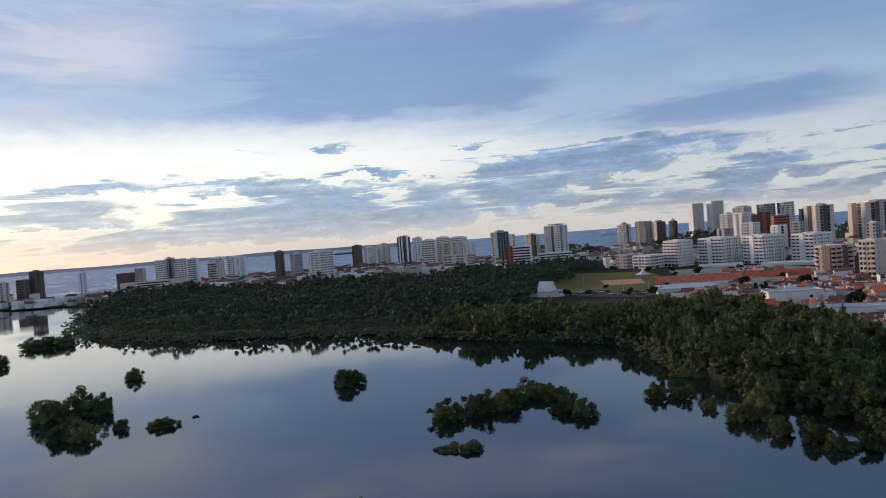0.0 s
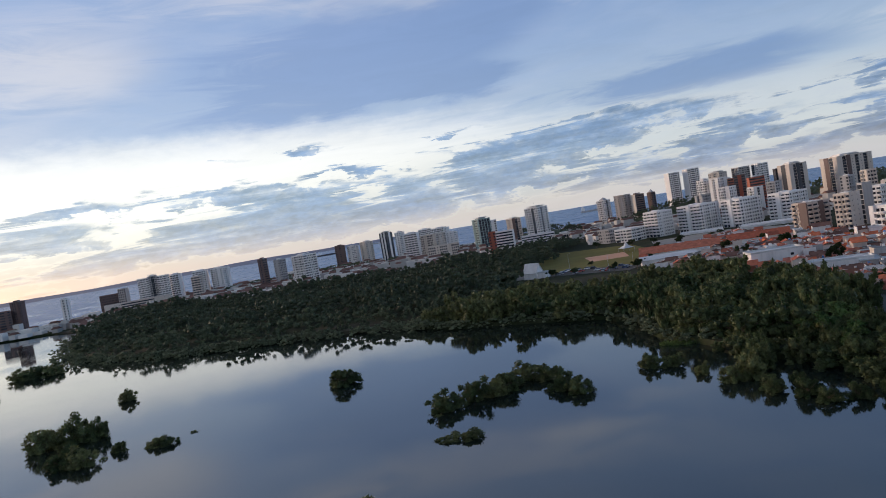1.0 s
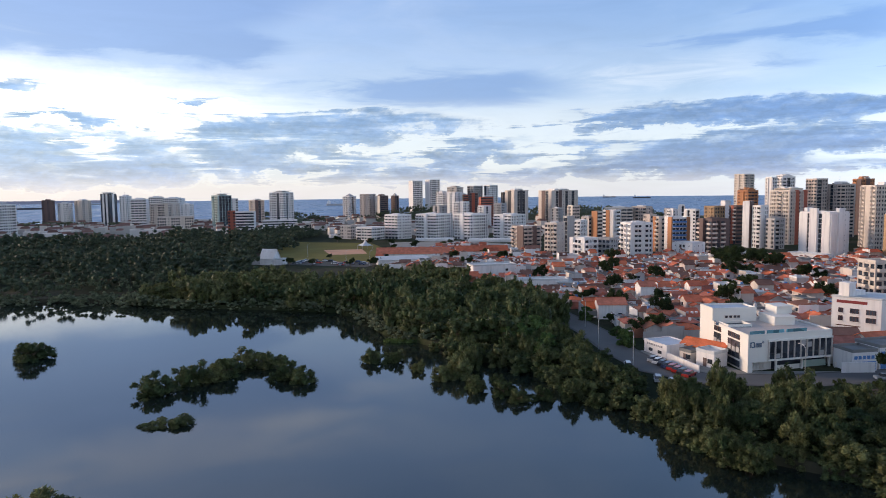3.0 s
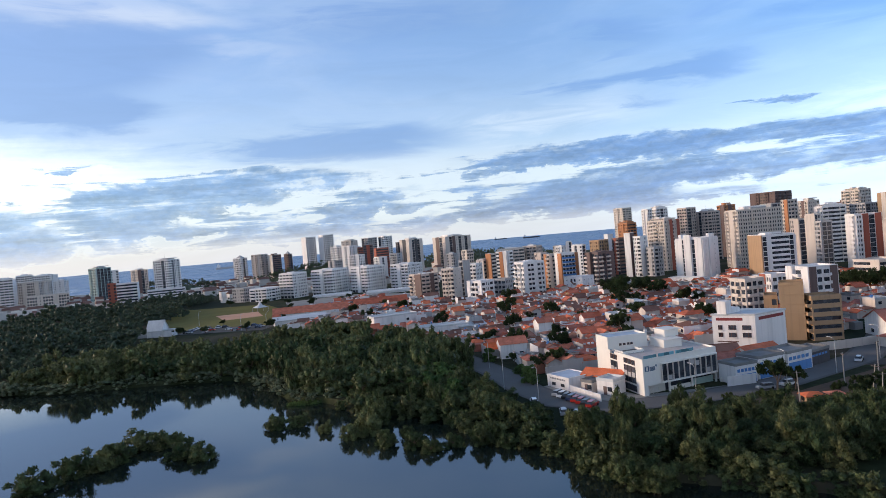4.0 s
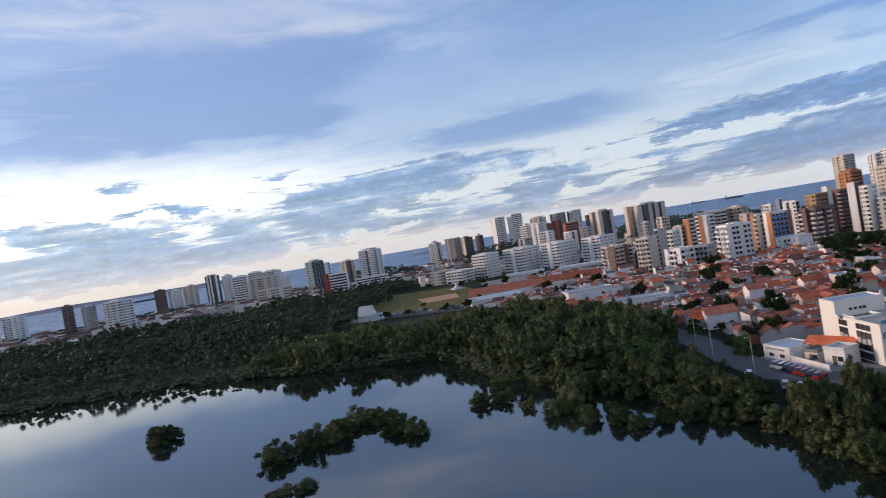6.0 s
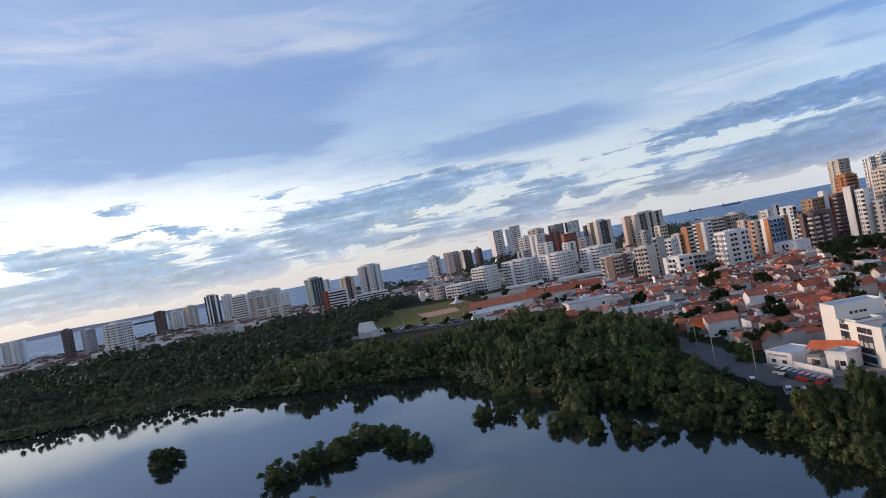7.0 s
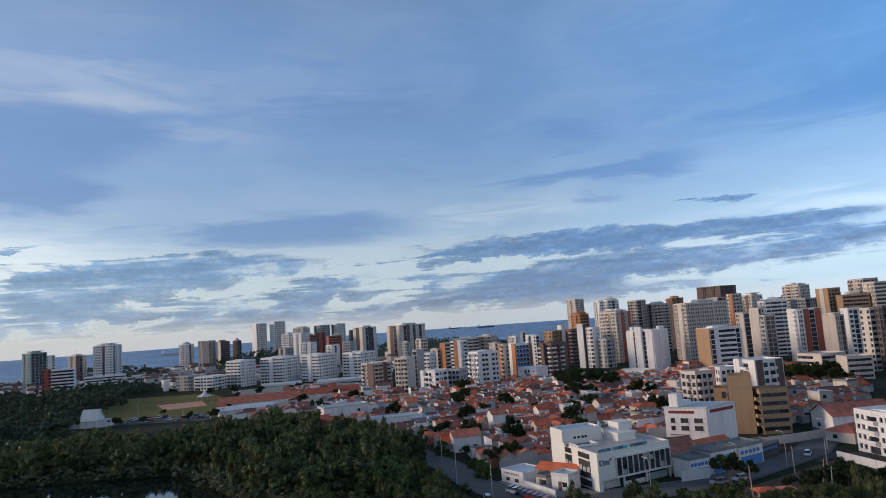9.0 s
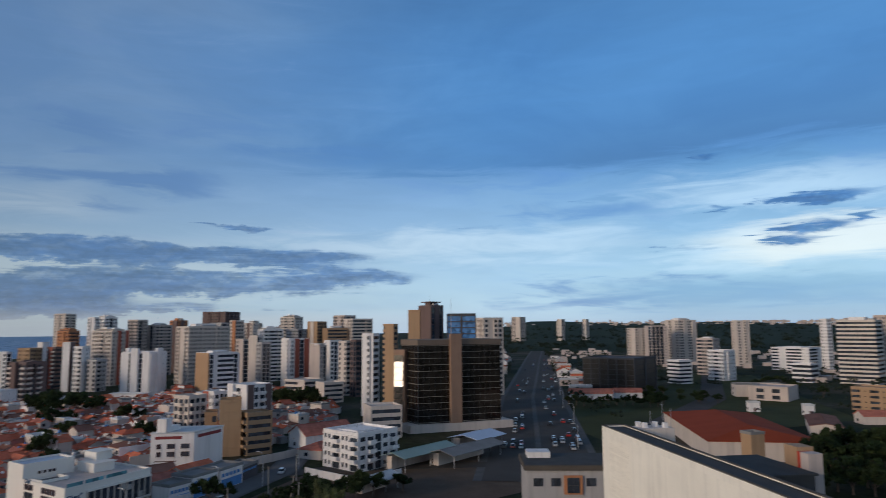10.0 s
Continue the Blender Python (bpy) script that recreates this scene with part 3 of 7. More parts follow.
            if kind == "b":
                balconies.append((a + 0.05 * step, b - 0.05 * step))


def tower(x, y, yaw, w, d, h, front, side, hue, accent, roof="tank", storey=2.95, name="apartment_tower", rail="", glaze=None):
    if "b" in front and "s" in front and int(abs(x) + abs(y)) % 2:
        front = front.replace("s", "p", 1)
    floors = max(2, round(h / storey))
    fh = h / floors
    kinds = set(front + side)
    bits = []
    if "b" in kinds:
        bits.append("balconies")
    if "o" in kinds:
        bits.append(accent + " strips")
    if "g" in kinds:
        bits.append("glass strips")
    if not bits:
        bits.append("rows of windows")
    size = "low-rise" if floors < 9 else "high-rise"
    root = thing(name, x, y, GZ, yaw, "%s %s block of %d storeys with %s" % (hue, size, floors, " and ".join(bits[:2])), "building", "blocks of the city")
    core = Build()
    core.box(-w / 2 + 0.3, w / 2 - 0.3, -d / 2 + 0.3, d / 2 - 0.3, 0, h - 0.1)
    part("glazing", core, glaze or GLASS, root, "tinted mirror glass" if glaze else "dark window glass")
    walls = Build()
    faces = (
        (front, w, lambda B, a, b, n0, n1, z0, z1: B.box(a, b, -d / 2 - n1, -d / 2 - n0, z0, z1), 0.0),
        (side, d, lambda B, a, b, n0, n1, z0, z1: B.box(w / 2 + n0, w / 2 + n1, a, b, z0, z1), 0.45),
        ("sws", w, lambda B, a, b, n0, n1, z0, z1: B.box(a, b, d / 2 + n0, d / 2 + n1, z0, z1), 0.0),
        (side[::-1] if "b" not in side else "sws", d, lambda B, a, b, n0, n1, z0, z1: B.box(-w / 2 - n1, -w / 2 - n0, a, b, z0, z1), 0.45),
    )
    for i, (bays, span, place, cut) in enumerate(faces):
        accents, spots = Build(), []
        facade(walls, bays, -span / 2 + cut, span / 2 - cut, h, floors, place, accents, spots)
        if accents.v:
            part("pilaster", accents, paint(accent), root, accent + " facing strips")
        for a, b in spots:
            one = Build()
            place(one, a, b, 0.0, 1.25, 0.0, 0.16)
            place(one, a, b, 1.13, 1.25, 0.16, 1.1)
            place(one, a, a + 0.12, 0.0, 1.13, 0.16, 1.1)
            place(one, b - 0.12, b, 0.0, 1.13, 0.16, 1.1)
            me = one.mesh("balcony", paint(rail or (hue if hue not in ("brown", "dark", "brick") else "cream")))
            if math.hypot(x, y) > 740:
                for k in range(1, floors):
                    n0 = len(walls.v)
                    walls.v += [(q[0], q[1], q[2] + k * fh) for q in one.v]
                    walls.f += [tuple(j + n0 for j in q) for q in one.f]
                continue
            for k in range(1, floors):
                part("balcony", me, None, root, "", pose(0, 0, k * fh))
        if i < 2 and (floors + i) % 2 == 0 and "o" not in bays and "p" not in bays:
            for k in range(1, floors + 1):
                place(walls, -span / 2 + cut, span / 2 - cut, -0.2, 0.14, k * fh - 0.28, k * fh - 0.02)
    part("wall", walls, paint(hue), root, hue + " rendered walls")
    top = Build()
    top.box(-w / 2 + 0.1, w / 2 - 0.1, -d / 2 + 0.1, d / 2 - 0.1, h, h + 0.25)
    for q in ((-w / 2, w / 2, -d / 2, -d / 2 + 0.25), (-w / 2, w / 2, d / 2 - 0.25, d / 2), (-w / 2, -w / 2 + 0.25, -d / 2 + 0.25, d / 2 - 0.25), (w / 2 - 0.25, w / 2, -d / 2 + 0.25, d / 2 - 0.25)):
        top.box(*q, h + 0.02, h + 1.0)
    part("roof", top, paint(hue), root)
    k = min(1.0, h / 40)
    if roof in ("tank", "crown"):
        b = Build()
        b.box(-w * 0.22, w * 0.2, -d * 0.25, d * 0.25, h + 0.25, h + 3.0 * k)
        if roof == "crown":
            b.box(-w * 0.42, w * 0.42, -d * 0.4, d * 0.4, h + 2.4 * k, h + 2.9 * k)
        part("lift_house", b, paint("white" if hue not in ("brown", "orange") else hue), root)
        c = Build()
        c.box(w * 0.25, w * 0.4, -d * 0.15, d * 0.2, h + 0.25, h + 2.0 * k)
        part("water_tank", c, paint("grey"), root)
        mast = Build()
        mast.tube((-w * 0.1, 0, h + 3.0 * k), (-w * 0.1, 0, h + 3.0 * k + 2.0 + floors % 4), 0.07, 0.04, 5)
        part("antenna", mast, paint("grey"), root, "thin roof antenna")
        if w > 13:
            e = Build()
            e.box(-w * 0.44, -w * 0.28, -d * 0.2, d * 0.3, h + 0.25, h + 1.8 * k)
            part("stair_head", e, paint(hue), root)
    elif roof == "step":
        b = Build()
        b.box(-w * 0.40, w * 0.36, -d * 0.36, d * 0.38, h + 0.25, h + 1.9 * k)
        b.box(-w * 0.43, w * 0.39, -d * 0.40, d * 0.40, h + 1.9 * k, h + 2.15 * k)
        part("penthouse", b, paint(hue), root)
        b = Build()
        b.box(-w * 0.37, w * 0.33, -d * 0.375, -d * 0.35, h + 0.7, h + 1.5 * k)
        part("window", b, GLASS, root)
        for u in (-0.25, 0.12):
            b = Build()
            b.box(w * u, w * (u + 0.17), -d * 0.15, d * 0.2, h + 2.1 * k, h + (3.4 if u < 0 else 2.9) * k)
            part("water_tank", b, paint("white" if hue not in ("brown", "orange") else hue), root)
        mast = Build()
        mast.tube((w * 0.2, 0, h + 2.9 * k), (w * 0.2, 0, h + 2.9 * k + 3.0), 0.07, 0.04, 5)
        part("antenna", mast, paint("grey"), root, "thin roof antenna")
    elif roof == "pyramid":
        b = Build()
        b.box(-w * 0.3, w * 0.3, -d * 0.3, d * 0.3, h + 0.25, h + 1.5)
        z, a, c = h + 1.5, w * 0.3, d * 0.3
        for p, q in (((-a, -c), (a, -c)), ((a, -c), (a, c)), ((a, c), (-a, c)), ((-a, c), (-a, -c))):
            b.face(((*p, z), (*q, z), (0, 0, h + 5)))
        part("spire_roof", b, paint("grey"), root)
    return root

# ---- towers of the city, from the far coast round to the avenue ----
tower(-501, 753, 33, 13.7, 9.6, 26.5, "wswsw", "s", "cream", "brown")
tower(-500, 790, 32, 12.3, 9.0, 27.4, "WWsW", "s", "brown", "brown", roof="none")
tower(-489, 800, -14, 10.9, 10.9, 35.8, "swws", "ws", "brown", "white")
tower(-417, 769, -11, 6.4, 6.4, 30.3, "sWs", "ws", "white", "dark")
tower(-417, 874, 25, 23.1, 16.1, 24.2, "wwwwwww", "s", "brown", "brown", roof="none")
tower(-397, 871, 1, 10.1, 10.1, 29.4, "wwww", "s", "beige", "brown", roof="none")
tower(-376, 861, 21, 77.6, 18.0, 11.8, "ssWWWWss", "s", "cream", "grey", roof="none")
tower(-385, 906, 23, 14.0, 9.8, 37.4, "wbwb", "s", "white", "grey", roof="none")
tower(-376, 916, 22, 12.8, 9.0, 38.7, "wgw", "s", "grey", "white", roof="crown")
tower(-362, 917, 21, 15.7, 11.0, 37.5, "bwbw", "s", "white", "grey", roof="none")
tower(-351, 934, -3, 12.8, 12.8, 35.6, "bwb", "ws", "white", "grey")
tower(-290, 839, -4, 11.1, 11.1, 29.6, "bWb", "ws", "cream", "brown")
tower(-325, 957, 4, 17.4, 17.4, 34.5, "bwbw", "ws", "white", "grey")
tower(-297, 958, -17, 19.2, 19.2, 34.0, "bwbsw", "wws", "white", "grey")
tower(-217, 880, -31, 8.6, 8.6, 36.6, "sws", "WW", "brown", "brick")
tower(-192, 867, -33, 11.0, 11.0, 32.4, "wsw", "ww", "grey", "white")
tower(-146, 791, -40, 20.6, 20.6, 34.0, "wbwbw", "bwwb", "white", "grey")
tower(-140, 1077, 7, 16.1, 11.3, 35.4, "wswsw", "s", "brown", "brown")
tower(-120, 1083, -17, 14.4, 14.4, 31.5, "wsww", "ww", "white", "grey")
tower(-96, 1066, -51, 14.7, 14.7, 34.9, "ws", "wsw", "cream", "grey")
tower(-59, 988, -36, 13.4, 13.4, 43.6, "gogog", "gog", "dark", "white", roof="crown")
tower(-44, 1128, -32, 12.3, 12.3, 40.5, "wswsw", "ws", "white", "brown")
tower(-20, 908, -13, 18.0, 12.7, 36.6, "bbbb", "s", "white", "grey")
tower(-1, 1158, -0, 22.3, 15.6, 38.2, "wbwb", "s", "white", "grey")
tower(24, 1136, -25, 24.6, 24.6, 36.2, "wwbw", "ws", "white", "dark")
tower(9, 917, -34, 24.9, 24.9, 30.7, "wsbws", "wsw", "cream", "white", roof="none")
tower(37, 968, -26, 12.9, 12.9, 28.7, "wsws", "ww", "white", "white")
tower(19, 839, -3, 39.1, 18.0, 16.2, "wwswwsww", "s", "cream", "cream", roof="none")
tower(68, 808, -66, 16.2, 16.2, 40.3, "wb", "gggg", "green", "white", roof="crown")
tower(87, 860, -6, 9.5, 9.0, 36.3, "wsw", "s", "white", "grey", roof="none")
tower(68, 701, -6, 7.2, 9.0, 25.0, "wsw", "s", "brick", "brick", roof="none")
tower(84, 722, -21, 19.2, 8.6, 23.6, "WWWW", "s", "white", "brick", roof="none")
tower(114, 862, -64, 13.5, 13.5, 33.9, "ww", "ogw", "cream", "brown")
tower(142, 843, -49, 20.4, 20.4, 43.1, "wbgw", "bgwb", "white", "grey", roof="crown")
tower(132, 798, -11, 39.2, 18.0, 11.0, "WWWW", "s", "white", "grey", roof="none")
tower(158, 773, -13, 27.1, 18.0, 7.3, "wwWww", "s", "cream", "brown", roof="none")
tower(264, 975, -60, 13.6, 13.6, 36.7, "wbw", "wgw", "white", "grey", roof="pyramid")
tower(276, 921, -51, 16.1, 16.1, 39.7, "wswsw", "wsw", "beige", "cream", roof="none")
tower(291, 903, -79, 13.4, 13.4, 37.3, "oo", "WWW", "brown", "cream")
tower(314, 913, -64, 8.0, 8.0, 36.9, "sw", "wg", "brown", "white", roof="pyramid")
tower(376, 992, -87, 16.7, 16.7, 59.6, "s", "wWw", "white", "brown", roof="none")
tower(401, 983, -89, 17.4, 17.4, 61.0, "s", "wWw", "white", "brown", roof="none")
tower(336, 790, -68, 12.0, 12.0, 40.9, "ww", "bwb", "white", "grey")
tower(414, 924, -58, 17.4, 17.4, 48.4, "wsws", "ws", "cream", "grey", roof="crown")
tower(343, 767, -69, 13.7, 13.7, 41.0, "sws", "wws", "white", "grey", roof="none")
tower(355, 768, -70, 8.9, 8.9, 37.8, "oWo", "WW", "brick", "tan")
tower(445, 920, -82, 16.9, 16.9, 50.3, "gw", "wbwb", "grey", "white", roof="none")
tower(466, 908, -83, 15.0, 15.0, 50.9, "gw", "wbwb", "white", "grey", roof="none")
tower(357, 743, -26, 11.6, 9.0, 40.1, "WoW", "s", "brown", "brick", roof="none")
tower(359, 712, -102, 10.9, 15.4, 35.2, "s", "WWWW", "brick", "white")
tower(321, 699, -58, 12.8, 12.8, 30.3, "wws", "ww", "white", "grey", roof="none")
tower(395, 734, -85, 5.0, 6.0, 40.3, "g", "gg", "dark", "dark", roof="none")
tower(399, 710, -85, 20.2, 20.2, 42.5, "sos", "sgogs", "cream", "dark")
tower(457, 709, -94, 35.5, 35.5, 42.0, "sogs", "sgosgsgs", "cream", "brown")
tower(165, 608, -60, 14.0, 14.0, 11.8, "wsw", "wws", "grey", "cream", roof="none")
tower(178, 587, -56, 18.7, 18.7, 10.7, "bwb", "wbw", "white", "grey", storey=2.7)
tower(204, 585, -66, 17.4, 17.4, 21.4, "bbbb", "wwww", "white", "white", roof="step", storey=2.7)
tower(236, 575, -62, 24.2, 24.2, 21.6, "bbbpbbb", "wwww", "white", "white", roof="step", storey=2.7)
tower(260, 546, -73, 21.5, 21.5, 21.8, "bbpbb", "wwww", "white", "white", roof="step", storey=2.7)
tower(288, 525, -68, 20.1, 20.1, 21.3, "bbpbb", "wwww", "white", "white", roof="step", storey=2.7)
tower(265, 504, -30, 49.6, 18.0, 1.5, "WWWWW", "s", "white", "grey", roof="none")
tower(224, 545, -24, 33.3, 18.0, 0.8, "WWsWW", "s", "white", "grey", roof="none")
tower(244, 420, -86, 15.3, 15.3, 16.7, "bo", "bbob", "beige", "brown", roof="step")
tower(247, 387, -66, 9.9, 9.9, 20.2, "wbwb", "s", "cream", "white")
tower(263, 394, -90, 5.0, 6.0, 24.0, "g", "ss", "grey", "grey", roof="none")
tower(287, 417, -68, 9.1, 9.1, 20.0, "wwb", "ww", "white", "grey", roof="none")
tower(241, 344, -80, 11.4, 11.4, 12.9, "sbbs", "bwb", "white", "blue", rail="white")
tower(257, 342, -71, 8.7, 8.7, 12.3, "bwb", "ww", "grey", "white", roof="none")
tower(309, 437, -69, 7.1, 7.1, 21.2, "sws", "Ws", "cream", "brown", roof="crown")
tower(313, 430, -81, 5.8, 6.0, 25.6, "oo", "W", "cream", "orange", roof="none")
tower(334, 440, -71, 10.2, 10.2, 25.9, "Wos", "wW", "white", "orange", roof="none")
tower(379, 489, -39, 24.5, 17.1, 26.1, "WbWbW", "s", "cream", "beige")
tower(398, 481, -63, 13.5, 13.5, 26.8, "wbwb", "ww", "beige", "cream")
tower(279, 342, -104, 14.8, 14.8, 21.1, "bw", "sbbsbw", "white", "grey", roof="step")
tower(326, 385, -85, 6.5, 6.5, 24.1, "ws", "ws", "beige", "cream", roof="none")
tower(317, 365, -86, 5.2, 6.0, 23.3, "ob", "sb", "cream", "orange", roof="none")
tower(321, 352, -109, 12.7, 12.7, 23.5, "so", "bbbbo", "white", "orange", roof="none", rail="blue")
tower(437, 474, -43, 4.5, 9.0, 27.9, "sg", "s", "white", "grey", roof="none")
tower(416, 440, -88, 7.4, 7.4, 25.1, "sg", "ws", "white", "dark", roof="none", storey=2.7)
tower(400, 419, -77, 5.2, 6.0, 25.4, "sw", "g", "white", "dark", roof="none")
tower(327, 326, -96, 13.6, 13.6, 22.8, "bsgb", "bgbs", "brown", "white", roof="step")
tower(402, 400, -90, 10.8, 10.8, 28.4, "wsw", "ww", "tan", "brown", roof="none")
tower(434, 420, -91, 5.0, 6.0, 31.9, "ss", "s", "white", "white", roof="none", storey=2.7)
tower(412, 388, -92, 7.6, 7.6, 28.8, "Wob", "W", "brown", "brick", roof="none")
tower(478, 438, -93, 11.8, 11.8, 40.3, "wsw", "bWb", "orange", "brown", roof="step")
tower(394, 360, -81, 5.2, 6.0, 32.7, "sss", "o", "white", "brown", roof="none")
tower(397, 352, -93, 7.6, 7.6, 29.7, "wb", "sw", "white", "brown", roof="none")
tower(503, 435, -94, 6.5, 6.5, 51.7, "ws", "ww", "white", "grey", roof="none")
tower(520, 436, -106, 12.5, 12.5, 51.9, "wbw", "bgw", "white", "grey", roof="step")
tower(445, 369, -90, 18.1, 18.1, 40.3, "wwbww", "wowo", "cream", "brick", roof="step")
tower(400, 342, -94, 8.8, 8.8, 20.7, "wsw", "bw", "grey", "brown", roof="none")
tower(372, 283, -85, 18.8, 18.8, 27.3, "ssgPPgss", "sPs", "white", "white", roof="none")
tower(528, 410, -97, 11.9, 11.9, 49.6, "wbwb", "gw", "beige", "cream", roof="none")
tower(545, 400, -99, 15.1, 15.1, 44.8, "wgwb", "bwb", "beige", "grey")
tower(581, 405, -111, 12.1, 12.1, 49.3, "wo", "wow", "orange", "brown")
tower(469, 305, -130, 31.4, 31.4, 43.1, "wsw", "wwwwwwwww", "cream", "white")
tower(384, 239, -124, 19.3, 19.3, 26.5, "ooo", "gsWWWWg", "white", "tan")
tower(629, 388, -92, 26.9, 26.9, 58.3, "swws", "ww", "brown", "grey", roof="none")
tower(553, 341, -103, 13.0, 13.0, 46.5, "ws", "gw", "grey", "white", roof="none")
tower(522, 307, -116, 8.6, 8.6, 48.1, "wo", "wbw", "cream", "orange", roof="none")
tower(455, 262, -105, 7.7, 7.7, 33.4, "ws", "g", "beige", "cream", roof="none")
tower(566, 316, -106, 11.3, 11.3, 46.2, "wow", "wsw", "cream", "brown", roof="crown")
tower(504, 266, -133, 16.2, 16.2, 40.5, "sw", "bWWb", "white", "blue", roof="step")
tower(441, 244, -95, 6.7, 6.7, 36.2, "ss", "gw", "cream", "white", roof="none")
tower(436, 235, -118, 7.2, 7.2, 31.4, "ww", "gg", "grey", "cream", roof="none")
tower(639, 313, -98, 16.3, 16.3, 52.6, "wbwb", "ww", "cream", "tan", roof="step")
tower(597, 286, -109, 16.1, 16.1, 40.1, "ww", "gwg", "grey", "dark", roof="none")
tower(441, 213, -133, 15.2, 15.2, 34.1, "ssw", "wogo", "white", "brick", roof="none")
tower(574, 256, -111, 12.5, 12.5, 47.0, "sos", "ww", "tan", "cream", roof="none")
tower(564, 234, -143, 18.2, 18.2, 40.8, "s", "WWWWW", "tan", "dark")
tower(426, 189, -100, 8.3, 8.3, 29.6, "sss", "wg", "beige", "white", roof="crown")
tower(449, 188, -129, 9.1, 9.1, 32.6, "ss", "wgw", "white", "grey", roof="none")
tower(404, 160, -113, 6.9, 6.9, 33.1, "wsw", "Wo", "cream", "tan", roof="none")
tower(397, 150, -125, 6.2, 6.2, 33.8, "wg", "Wg", "brown", "tan", roof="none")
tower(605, 231, -103, 10.6, 10.6, 42.8, "wswb", "ww", "white", "cream", roof="none")
tower(604, 241, -113, 14.9, 14.9, 52.8, "wsw", "Wb", "beige", "white", roof="none")
tower(574, 216, -136, 19.6, 19.6, 49.1, "sw", "WWb", "cream", "dark", roof="none")
tower(315, 112, -99, 6.3, 6.3, 38.5, "ssws", "W", "white", "white", roof="none")
tower(347.6, 112.4, -100, 6.6, 5.0, 43.2, "Wssss", "W", "tan", "orange", roof="none")
tower(335.5, 86.6, -121, 9.1, 9.1, 52.4, "sss", "gsg", "brown", "dark", roof="crown")
tower(333, 70, -79, 14.6, 10.2, 48.0, "gg", "g", "dark", "dark", roof="none", glaze=glass("blue_mirror_glass", (0.06, 0.14, 0.30), 0.06))
tower(336, 95, -89, 6.2, 6.2, 50.2, "sss", "s", "tan", "cream", roof="none")
tower(423, 71, -147, 13.4, 13.4, 47.0, "ww", "wsww", "cream", "grey", roof="none")
tower(1504, 186, -117, 22.4, 22.4, 61.7, "ws", "w", "cream", "grey", roof="none")
tower(1506, 93, -120, 13.2, 13.2, 56.0, "ws", "w", "cream", "grey", roof="none")
tower(1557, 41, -122, 10.8, 10.8, 56.0, "ws", "w", "cream", "grey", roof="none")
tower(811, -37, -149, 17.0, 17.0, 38.7, "ws", "wsww", "cream", "tan", roof="none")
tower(770, -55, -161, 18.5, 18.5, 41.2, "sg", "gggs", "beige", "grey", roof="none")
tower(813, -85, -147, 24.2, 24.2, 47.4, "swsw", "wsws", "cream", "tan")
tower(623, -87, -121, 14.4, 14.4, 30.1, "WwW", "ww", "beige", "brick")
tower(756, -138, -162, 13.0, 13.0, 45.9, "ws", "wsws", "cream", "beige", roof="none")
tower(677, -196, -140, 7.0, 7.0, 46.5, "ws", "w", "white", "grey", roof="none")
tower(543, -179, -123, 25.0, 17.7, 44.4, "WWWWWW", "W", "cream", "brown")
tower(592, -216, -144, 14.4, 14.4, 48.2, "wsws", "ww", "beige", "cream", roof="none")
tower(449, -9, -116, 34.7, 34.7, 21.8, "gggggg", "gg", "dark", "dark", roof="none", glaze=glass("smoked_glass", (0.008, 0.008, 0.009), 0.3))
tower(701, -178, -128, 34.9, 34.9, 20.3, "WsWWs", "Ws", "white", "cream")
tower(563, -88, -133, 14.4, 14.4, 22.3, "wWw", "ww", "white", "brick", roof="none")
tower(210, 125, -60, 7.1, 9.0, 17.7, "sss", "s", "tan", "brown", roof="none")
tower(211, 133, -58, 4.2, 9.0, 13.2, "sw", "s", "tan", "brown", roof="none")
tower(214, 118, -129, 8.9, 8.9, 13.2, "bb", "WWW", "tan", "cream", roof="none", storey=2.5)
tower(242, 162, -107, 8.9, 8.9, 15.3, "wbw", "bwb", "cream", "white", roof="none")
tower(259, 161, -114, 7.6, 7.6, 15.3, "ow", "bwb", "white", "brick", roof="none")
tower(261, 146, -117, 12.3, 12.3, 18.3, "sbs", "owbo", "white", "brown", roof="none")
tower(303, 322, -76, 14.0, 14.0, 9.0, "sws", "s", "white", "cream")
tower(373, 174, -110, 16.2, 16.2, 11.5, "WWs", "WW", "cream", "white", roof="none")
tower(366, 155, -133, 12.0, 12.0, 10.6, "s", "WWWWW", "cream", "white", roof="none")
tower(202, 75, -118, 16.3, 16.3, 10.4, "wbwb", "wbgwb", "white", "white")
tower(256, 86, -146, 12.4, 12.4, 11.4, "s", "WWW", "cream", "grey", roof="none")
tower(526, -53, -141, 12.3, 12.3, 16.3, "WW", "WW", "white", "cream", roof="none")
tower(551, -144, -128, 13.8, 13.8, 13.1, "WWWW", "W", "white", "cream", roof="none")
tower(423, -93, -118, 20.9, 20.9, 7.1, "sWsWs", "s", "beige", "white", roof="none")
tower(380, -130, -124, 16.3, 16.3, 10.6, "WsWs", "s", "tan", "cream", roof="none")
tower(692, 314, -122, 11.0, 11.0, 36.6, "wbw", "sgs", "white", "grey")
tower(772, 361, -110, 9.2, 9.2, 31.3, "bwb", "bwb", "beige", "brown")
tower(757, 431, -94, 13.9, 13.9, 43.8, "wsw", "wsws", "grey", "beige")
tower(662, 298, -122, 10.2, 10.2, 40.1, "sgs", "sgs", "tan", "beige", roof="none")
tower(680, 378, -117, 8.8, 8.8, 39.3, "bwb", "bwb", "cream", "grey", roof="none")
tower(635, 348, -95, 8.5, 8.5, 37.3, "bwb", "wbw", "beige", "tan")
tower(742, 363, -98, 10.1, 10.1, 44.9, "bwb", "wsw", "brown", "white", roof="none")
